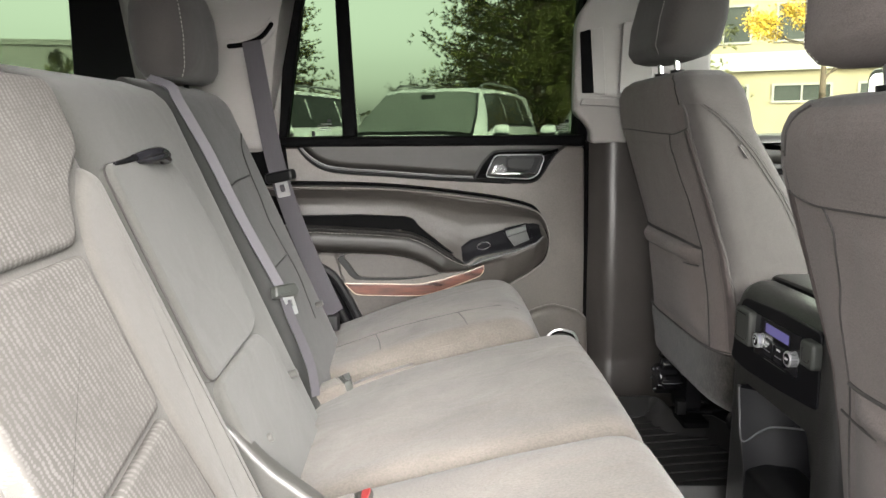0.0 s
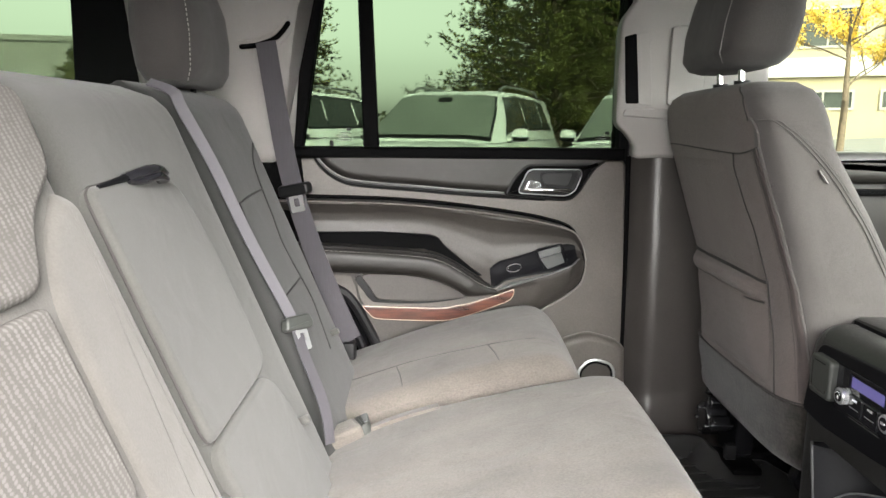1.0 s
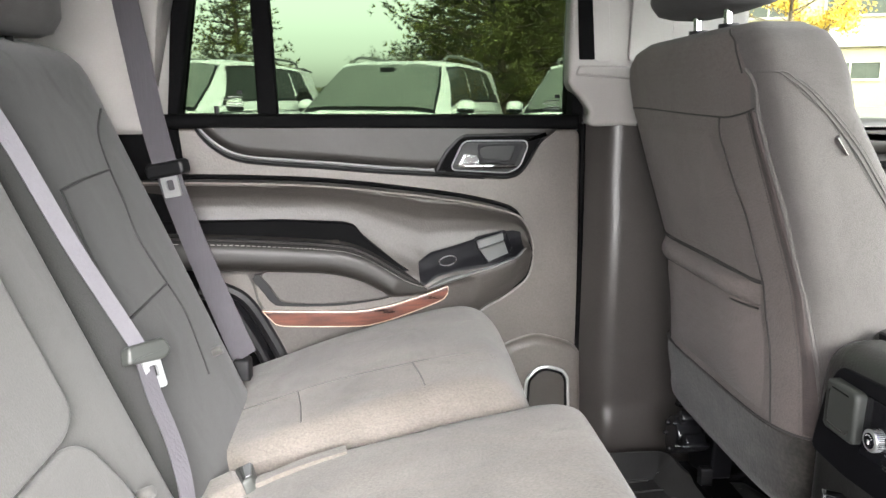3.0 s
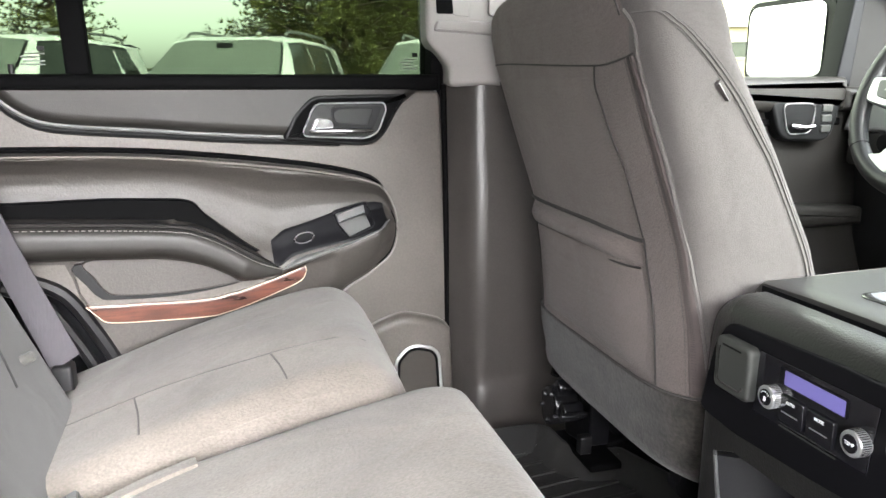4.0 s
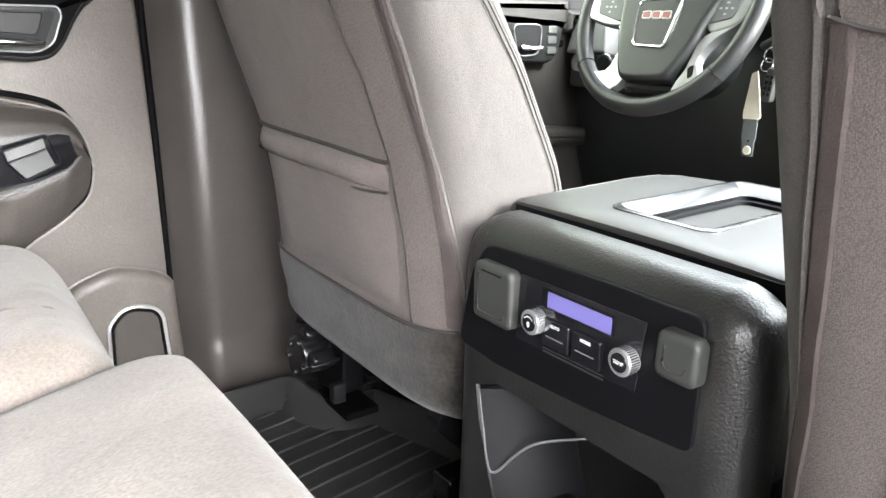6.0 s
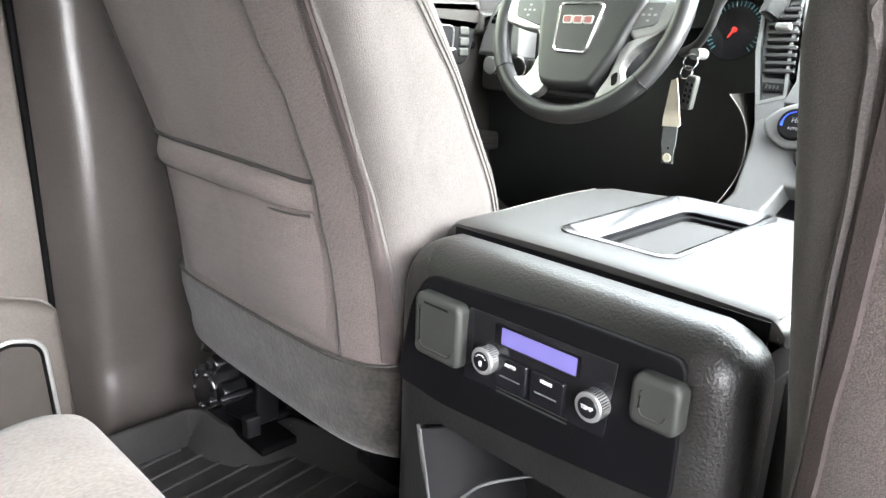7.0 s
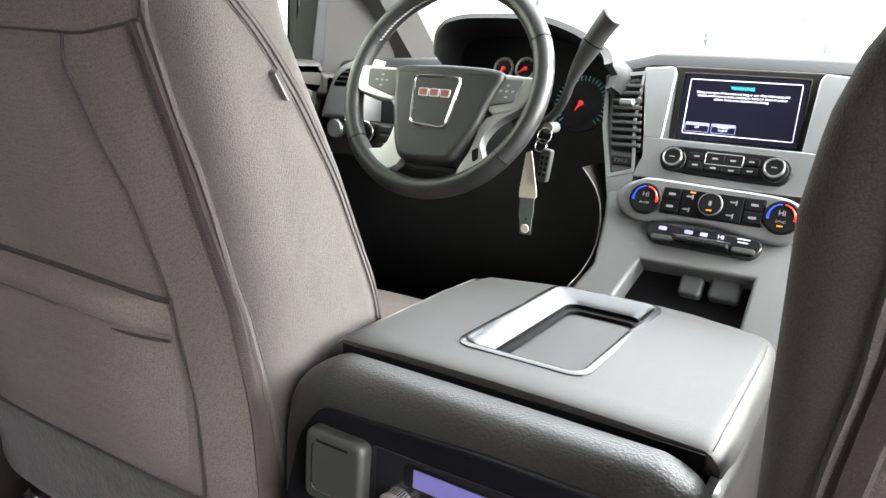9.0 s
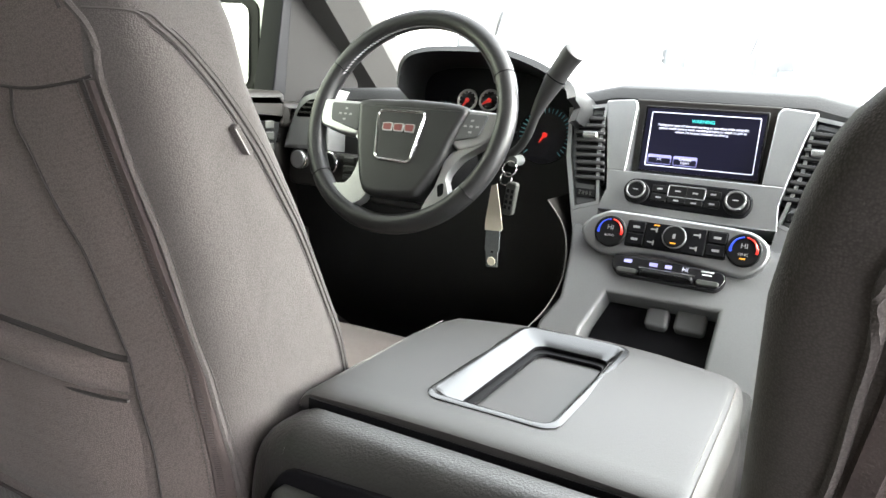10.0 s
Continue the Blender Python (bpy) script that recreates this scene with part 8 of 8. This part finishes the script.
def pickup(at, turn, label):
    s = thing("parked_pickup", label, "pickup truck", (0, 0, 0), group="parked trucks")
    bm = bmesh.new()
    rings = []
    for x, w, z0, z1 in ((-2.9, 0.95, 0.5, 1.32), (-0.9, 0.98, 0.45, 1.34), (1.0, 0.98, 0.45, 1.32), (2.4, 0.95, 0.45, 1.25), (2.85, 0.85, 0.5, 1.05)):
        rings.append([Vector((x, y, z)) for y, z in ((-w, z0), (w, z0), (w, z1 - 0.1), (w - 0.08, z1), (-w + 0.08, z1), (-w, z1 - 0.1))])
    loft(bm, rings)
    part("body", bm, WHITE_PAINT, s)
    rings = []
    for x, wb, wt, zt in ((-1.0, 0.90, 0.72, 1.50), (-0.85, 0.92, 0.70, 1.90), (0.2, 0.93, 0.71, 1.95), (0.75, 0.92, 0.70, 1.90), (1.35, 0.90, 0.80, 1.34)):
        rings.append([Vector((x, y, z)) for y, z in ((-wb, 1.28), (wb, 1.28), (wt, zt - 0.04), (wt * 0.8, zt), (-wt * 0.8, zt), (-wt, zt - 0.04))])
    bm = bmesh.new()
    loft(bm, rings)
    part("cabin", bm, WHITE_PAINT, s)
    for sg in (-1, 1):
        for x0, x1, x2, x3 in ((0.15, 0.98, 0.68, 0.15), (-0.75, 0.08, 0.08, -0.75)):
            bm = bmesh.new()
            vs = [bm.verts.new((x, sg * y, z)) for x, y, z in ((x0, 0.905, 1.36), (x1, 0.895, 1.36), (x2, 0.752, 1.84), (x3, 0.752, 1.84))]
            bm.faces.new(vs)
            part("side_window", bm, GLAREGLASS, s)
        bm = bmesh.new()
        box(bm, 0.78, 0.90, min(sg * 0.98, sg * 1.22), max(sg * 0.98, sg * 1.22), 1.30, 1.52, 0.03)
        part("mirror", bm, GLAREGLASS, s)
        for x in (1.85, -1.8):
            bm = bmesh.new()
            tube(bm, [(x, sg * 0.72, 0.40), (x, sg * 0.985, 0.40)], 0.40, 26)
            part("wheel", bm, RUBBER, s)
    bm = bmesh.new()
    vs = [bm.verts.new(p) for p in ((1.33, -0.80, 1.38), (1.33, 0.80, 1.38), (0.80, 0.66, 1.87), (0.80, -0.66, 1.87))]
    bm.faces.new(vs)
    part("windscreen", bm, GLAREGLASS, s)
    s.matrix_basis = Matrix.Translation(at) @ pose(0, 0, 0, 0, 0, turn)


def pine(at, h, spread, seed, label, needles=None):
    rnd = random.Random(seed)
    t = thing("pine_tree", label, "tree", at, group="pine trees")
    x0, y0, z0 = at
    bm = bmesh.new()
    tube(bm, [(x0 + 0.06 * math.sin(i), y0 + 0.05 * math.cos(i * 1.7), z0 - 0.2 + h * i / 8) for i in range(9)], [0.022 * h * (1 - 0.93 * i / 8) for i in range(9)], 10)
    part("trunk", bm, BARK, t)
    limbs, verts, faces = bmesh.new(), [], []
    n = int(h * 26)
    for i in range(n):
        f = (i + rnd.random()) / n
        z = z0 + h * (0.06 + 0.93 * f)
        reach = spread * (1 - f) ** 0.75 * rnd.uniform(0.55, 1.1) + 0.12
        a = rnd.uniform(0, math.tau)
        d = Vector((math.cos(a), math.sin(a), rnd.uniform(-0.05, 0.35)))
        p = Vector((x0, y0, z))
        tip = p + d * reach
        tube(limbs, [p, p + d * reach * 0.5 + Vector((0, 0, -0.03 * reach)), tip], [0.012 * reach + 0.006, 0.008 * reach + 0.004, 0.004], 5)
        for k in range(int(8 + reach * 12)):
            q = p + d * reach * rnd.uniform(0.25, 1.05) + Vector((rnd.gauss(0, 0.10), rnd.gauss(0, 0.10), rnd.gauss(0, 0.06))) * (0.6 + reach * 0.5)
            out = (d + Vector((rnd.gauss(0, 0.6), rnd.gauss(0, 0.6), rnd.gauss(0.2, 0.4)))).normalized()
            for b in range(9):
                e = (out + Vector((rnd.gauss(0, 0.55), rnd.gauss(0, 0.55), rnd.gauss(0, 0.45)))).normalized() * rnd.uniform(0.09, 0.20)
                w = e.cross(Vector((rnd.random(), rnd.random(), rnd.random()))).normalized() * 0.015
                j = len(verts)
                verts += [q - w, q + w, q + e]
                faces.append((j, j + 1, j + 2))
    part("limbs", limbs, BARK, t)
    me = bpy.data.meshes.new("crown")
    me.from_pydata([tuple(v) for v in verts], [], faces)
    me.materials.append(needles or NEEDLES)
    ob = new("crown", me)
    ob.parent = t
    ob.matrix_parent_inverse = t.matrix_basis.inverted()
    tagged(ob, kind="stuff")


def leafy(at, h, spread, seed, label, leaves, density=1.0, name="deciduous_tree", bare=0.3):
    rnd = random.Random(seed)
    t = thing(name, label, "tree", at, group="leafy trees")
    x0, y0, z0 = at
    bm = bmesh.new()
    verts, faces = [], []
    tube(bm, [(x0, y0, z0 - 0.2), (x0 + 0.05, y0, z0 + h * 0.35), (x0 + 0.02, y0 + 0.05, z0 + h * 0.8)], [0.022 * h, 0.016 * h, 0.004 * h], 8)

    def branch(p, d, length, depth):
        q = p + d * length
        tube(bm, [p, p.lerp(q, 0.5) + Vector((rnd.gauss(0, 0.04), rnd.gauss(0, 0.04), 0.02)) * length, q], [0.014 * length + 0.004, 0.010 * length + 0.003, 0.004], 5)
        if depth:
            for k in range(4):
                branch(p.lerp(q, rnd.uniform(0.4, 1.0)), (d + Vector((rnd.gauss(0, 0.6), rnd.gauss(0, 0.6), rnd.gauss(0.15, 0.4)))).normalized(), length * rnd.uniform(0.45, 0.7), depth - 1)
        else:
            for k in range(int(26 * density)):
                c = p.lerp(q, rnd.uniform(0.1, 1.15)) + Vector((rnd.gauss(0, 0.1), rnd.gauss(0, 0.1), rnd.gauss(0, 0.1)))
                u = Vector((rnd.gauss(0, 1), rnd.gauss(0, 1), rnd.gauss(0, 1))).normalized() * rnd.uniform(0.03, 0.06)
                v = u.cross(Vector((rnd.gauss(0, 1), rnd.gauss(0, 1), rnd.gauss(0, 1)))).normalized() * 0.03
                j = len(verts)
                verts.extend([c - u, c + v, c + u, c - v])
                faces.append((j, j + 1, j + 2, j + 3))
    for k in range(9):
        f = rnd.uniform(bare, 0.85)
        a = rnd.uniform(0, math.tau)
        branch(Vector((x0, y0, z0 + h * f)), Vector((math.cos(a), math.sin(a), rnd.uniform(0.3, 1.0))).normalized(), spread * (1.1 - 0.6 * f) * rnd.uniform(0.6, 1.0), 2)
    part("limbs", bm, BARK, t)
    me = bpy.data.meshes.new("crown")
    me.from_pydata([tuple(v) for v in verts], [], faces)
    me.materials.append(leaves)
    ob = new("crown", me)
    ob.parent = t
    ob.matrix_parent_inverse = t.matrix_basis.inverted()
    tagged(ob, kind="stuff")


def building(name, label, at, turn, w, h, dep, wall, rows, cols, win_w, heights, z0, dz, band=None, band_z=(0, 0)):
    b = thing(name, label, "building", (0, 0, 0))
    m = plane((0, 0, 0), (1, 0, 0), (0, 0, 1))
    bm = bmesh.new()
    box(bm, -w / 2, w / 2, 0.0, dep, -1.0, h)
    part("wall", bm, wall, b)
    bm = bmesh.new()
    box(bm, -w / 2 - 0.2, w / 2 + 0.2, -0.2, dep + 0.2, h, h + 0.35)
    part("roof_edge", bm, wall, b)
    for i in range(rows):
        for j in range(cols):
            x = -w / 2 + w * (j + 0.5) / cols
            z = z0 + dz * i
            win_h = heights[i]
            bm = bmesh.new()
            ringslab(bm, rrect(x - win_w / 2 - 0.1, x + win_w / 2 + 0.1, z - 0.1, z + win_h + 0.1, 0.01), rrect(x - win_w / 2, x + win_w / 2, z, z + win_h, 0.01), m, -0.02, 0.08)
            slab(bm, [(x - 0.04, z), (x + 0.04, z), (x + 0.04, z + win_h), (x - 0.04, z + win_h)], m, 0.0, 0.06)
            wf = part("window", bm, TRIM_LIGHT, b)
            bm = bmesh.new()
            slab(bm, [(x - win_w / 2, z), (x + win_w / 2, z), (x + win_w / 2, z + win_h), (x - win_w / 2, z + win_h)], m, 0.0, 0.02)
            part("pane", bm, CARGLASS, wf)
    if band:
        bm = bmesh.new()
        box(bm, -w / 2 - 0.1, w / 2 + 0.1, -0.25, 0.0, *band_z)
        part("cornice_band", bm, band, b, "white cornice band")
    b.matrix_basis = Matrix.Translation(at) @ pose(0, 0, 0, 0, 0, turn)


def far_woods():
    rnd = random.Random(77)
    verts, faces = [], []
    for i in range(5200):
        x = rnd.uniform(-75, 60)
        y = 72 + rnd.uniform(-5, 5)
        top = 3.4 + 1.3 * math.sin(x * 0.21) + 0.9 * math.sin(x * 0.63 + 1) + 0.5 * math.sin(x * 1.7)
        z = gz(0, y) + rnd.random() ** 1.4 * top
        u = Vector((rnd.gauss(0, 1), 0.4 * rnd.gauss(0, 1), rnd.gauss(0, 1))).normalized() * rnd.uniform(0.15, 0.45)
        v = u.cross(Vector((rnd.gauss(0, 0.4), 1, rnd.gauss(0, 0.4)))).normalized() * rnd.uniform(0.12, 0.35)
        c, j = Vector((x, y, z)), len(verts)
        verts.extend([c - u, c + v, c + u, c - v])
        faces.append((j, j + 1, j + 2, j + 3))
    me = bpy.data.meshes.new("far_woods")
    me.from_pydata([tuple(v) for v in verts], [], faces)
    me.materials.append(LEAF_DULL)
    tagged(new("far_woods", me), "low dull brown-green woods along the horizon", "woods", kind="stuff")


# ---- more materials ----
RELEASE_RED = mat("release_red", (0.20, 0.025, 0.025), 0.4, var=0.05, bump=0.0)
# paler copy of the belt webbing, light on its upper length as colour
BELT_LIT = mat("belt_webbing_lit", (0.066, 0.062, 0.070), 0.55, var=0.06, bump=0.6, fine=300)
SEAM_SOFT = mat("seam_soft", (0.055, 0.050, 0.048), 0.95, var=0.05, bump=0.1)
LID = mat("lid_vinyl", (0.0175, 0.0163, 0.0154), 0.46, var=0.10, scale=5, bump=0.2, fine=700, spec=1.0)
LID.node_tree.nodes["Principled BSDF"].inputs["Coat Roughness"].default_value = 0.38
TRAYRIM = mat("tray_rim", (0.10, 0.102, 0.105), 0.2, 0.85, var=0.06, bump=0.0)
VENT_GREY = mat("vent_grey", (0.075, 0.078, 0.080), 0.45, 0.2, var=0.06, bump=0.05)
SILVER_LOW = mat("stack_grey", (0.17, 0.173, 0.175), 0.45, 0.25, var=0.06, bump=0.05)
INK_GREY = mat("ink_grey", (0.30, 0.30, 0.30), 0.5, var=0.0, bump=0.0)
SLEEVE = mat("plastic_sleeve", (0.10, 0.11, 0.11), 0.2, var=0.2, bump=0.0)
ASPHALT = mat("asphalt", (0.115, 0.114, 0.112), 0.9, var=0.08, scale=1.5, bump=0.3, fine=40)
WHITE_PAINT = mat("white_paint", (0.78, 0.79, 0.80), 0.25, var=0.03, scale=2, bump=0.0, coat=0.6)
CARGLASS = mat("car_glass", (0.03, 0.034, 0.032), 0.12, var=0.1, bump=0.0, spec=0.15)
# pale base colour stands in for bright glare over the trucks' glass
GLAREGLASS = mat("glare_toned_glass", (0.13, 0.135, 0.14), 0.35, var=0.1, bump=0.0, spec=0.2)
END_SILVER = mat("end_silver", (0.20, 0.205, 0.205), 0.45, 0.1, var=0.05, bump=0.02)
LEVER = mat("lever_grain", (0.028, 0.028, 0.029), 0.5, var=0.1, bump=0.2, fine=700)
PAD_GREY = mat("button_grey", (0.085, 0.088, 0.088), 0.5, var=0.05, bump=0.05)
# grey base colour paints the sky reflected in the SUVs' windscreens
SCREENGLASS = mat("windscreen_reflection_grey", (0.15, 0.162, 0.150), 0.15, var=0.12, scale=1.5, bump=0.0, spec=0.2)
SATIN_DARK = mat("rail_grey", (0.20, 0.20, 0.20), 0.4, 0.6, var=0.05, bump=0.0)
BARK = mat("bark", (0.07, 0.05, 0.035), 0.95, var=0.4, scale=9, bump=0.8, fine=40)
NEEDLES = mat("pine_needles", (0.046, 0.060, 0.018), 0.7, var=0.6, scale=1.2, bump=0.0, col2=(0.135, 0.135, 0.040))
LEAF_YELLOW = mat("yellow_leaves", (0.50, 0.33, 0.04), 0.7, var=0.3, scale=2, bump=0.0)
LEAF_DULL = mat("dull_leaves", (0.06, 0.065, 0.03), 0.8, var=0.4, scale=2, bump=0.0)
WALL_TAN = mat("tan_stucco", (0.21, 0.178, 0.118), 0.9, var=0.1, scale=0.8, bump=0.3, fine=30)
WALL_GREY = mat("grey_stucco", (0.30, 0.29, 0.27), 0.9, var=0.1, scale=0.6, bump=0.3, fine=30)
PATTERN = ribbed(mat("ribbed_cloth", (0.084, 0.079, 0.074), 0.93, var=0.10, scale=6, bump=0.2, fine=900, spec=0.10))

# ---- the place ----
shell()
c_pillar()
door_panel()
b_pillar()
front_left()
seat = front_seat()
other = copy_thing(seat, pose(0.595, 0.002, 0.734, 0, -2.8, 0) @ Matrix.Translation((-0.60, 0, -0.80)) @ Matrix.Diagonal((1, -1, 1, 1)) @ Matrix.Translation((0.66, 0.44, 0.66)))
other.name = "passenger_seat"
tagged(other, "dark grey cloth front passenger seat with a back pocket")
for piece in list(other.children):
    # paler cloth here stands in for daylight from the open doorway
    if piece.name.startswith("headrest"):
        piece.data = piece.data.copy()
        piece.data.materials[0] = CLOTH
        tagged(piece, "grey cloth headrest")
    elif piece.name.startswith(("zip_", "welt_stitching", "side_", "seat_tag", "tag_edge")):
        bpy.data.objects.remove(piece)
rear_bench()
rear_belts()
floor_mat()
console()
dashboard()
steering()
door_mirror()
outside()
own_body()
AX, AY = 0.05, 8.35
for dx, dy, lab in ((0, 0, "white compact SUV parked nose towards the car"), (-2.55, 0.25, "white compact SUV parked beyond the tinted window"), (2.45, -0.2, "white compact SUV parked at the end of the row")):
    suv((AX + dx, AY + dy, gz(0, AY + dy)), -112, lab)
for x, y, lab in ((8.4, 3.0, "white crew-cab pickup parked facing the car"), (8.8, 0.2, "white crew-cab pickup parked beside another"), (9.3, -2.7, "white crew-cab pickup at the end of the row")):
    pickup((x, y, gz(x, y)), 215, lab)
for i, (x, y, h, sp) in enumerate(((3.1, 22, 12, 3.6), (5.4, 23, 13, 3.8), (1.6, 27, 6.4, 2.2), (4.4, 27, 12, 3.4), (7.4, 25, 11, 3.2))):
    pine((x, y, gz(x, y)), h, sp, 20 + i, "tall dark pine behind the parked cars")
pine((-5.7, 27, gz(0, 27)), 7.4, 2.3, 34, "smaller pine at the edge of the car park")
pine((-15.4, 30, gz(0, 30)), 4.2, 1.8, 32, "smaller pine before a grey building")
leafy((-1.4, 40, gz(0, 40)), 3.6, 1.6, 5, "low bare shrub on the horizon", LEAF_DULL, 0.25)
leafy((0.3, 42, gz(0, 42)), 4.0, 1.9, 6, "low bare shrub on the horizon", LEAF_DULL, 0.3)
far_woods()
building("office_building", "grey flat-roofed building in the distance", (-24, 48, gz(0, 48)), 12, 16, 6.4, 10, WALL_GREY, 1, 4, 2.2, (1.2,), 2.4, 3)
building("stucco_building", "tan stucco building with a white cornice", (19, 30, gz(0, 30)), -25, 30, 9, 10, WALL_TAN, 2, 9, 2.2, (0.65, 1.5), 2.05, 2.6, WALL_GREY, (3.35, 4.15))
leafy((10.4, 19, gz(0, 19)), 5.2, 2.4, 9, "yellow autumn tree in front of the building", LEAF_YELLOW, 2.2)
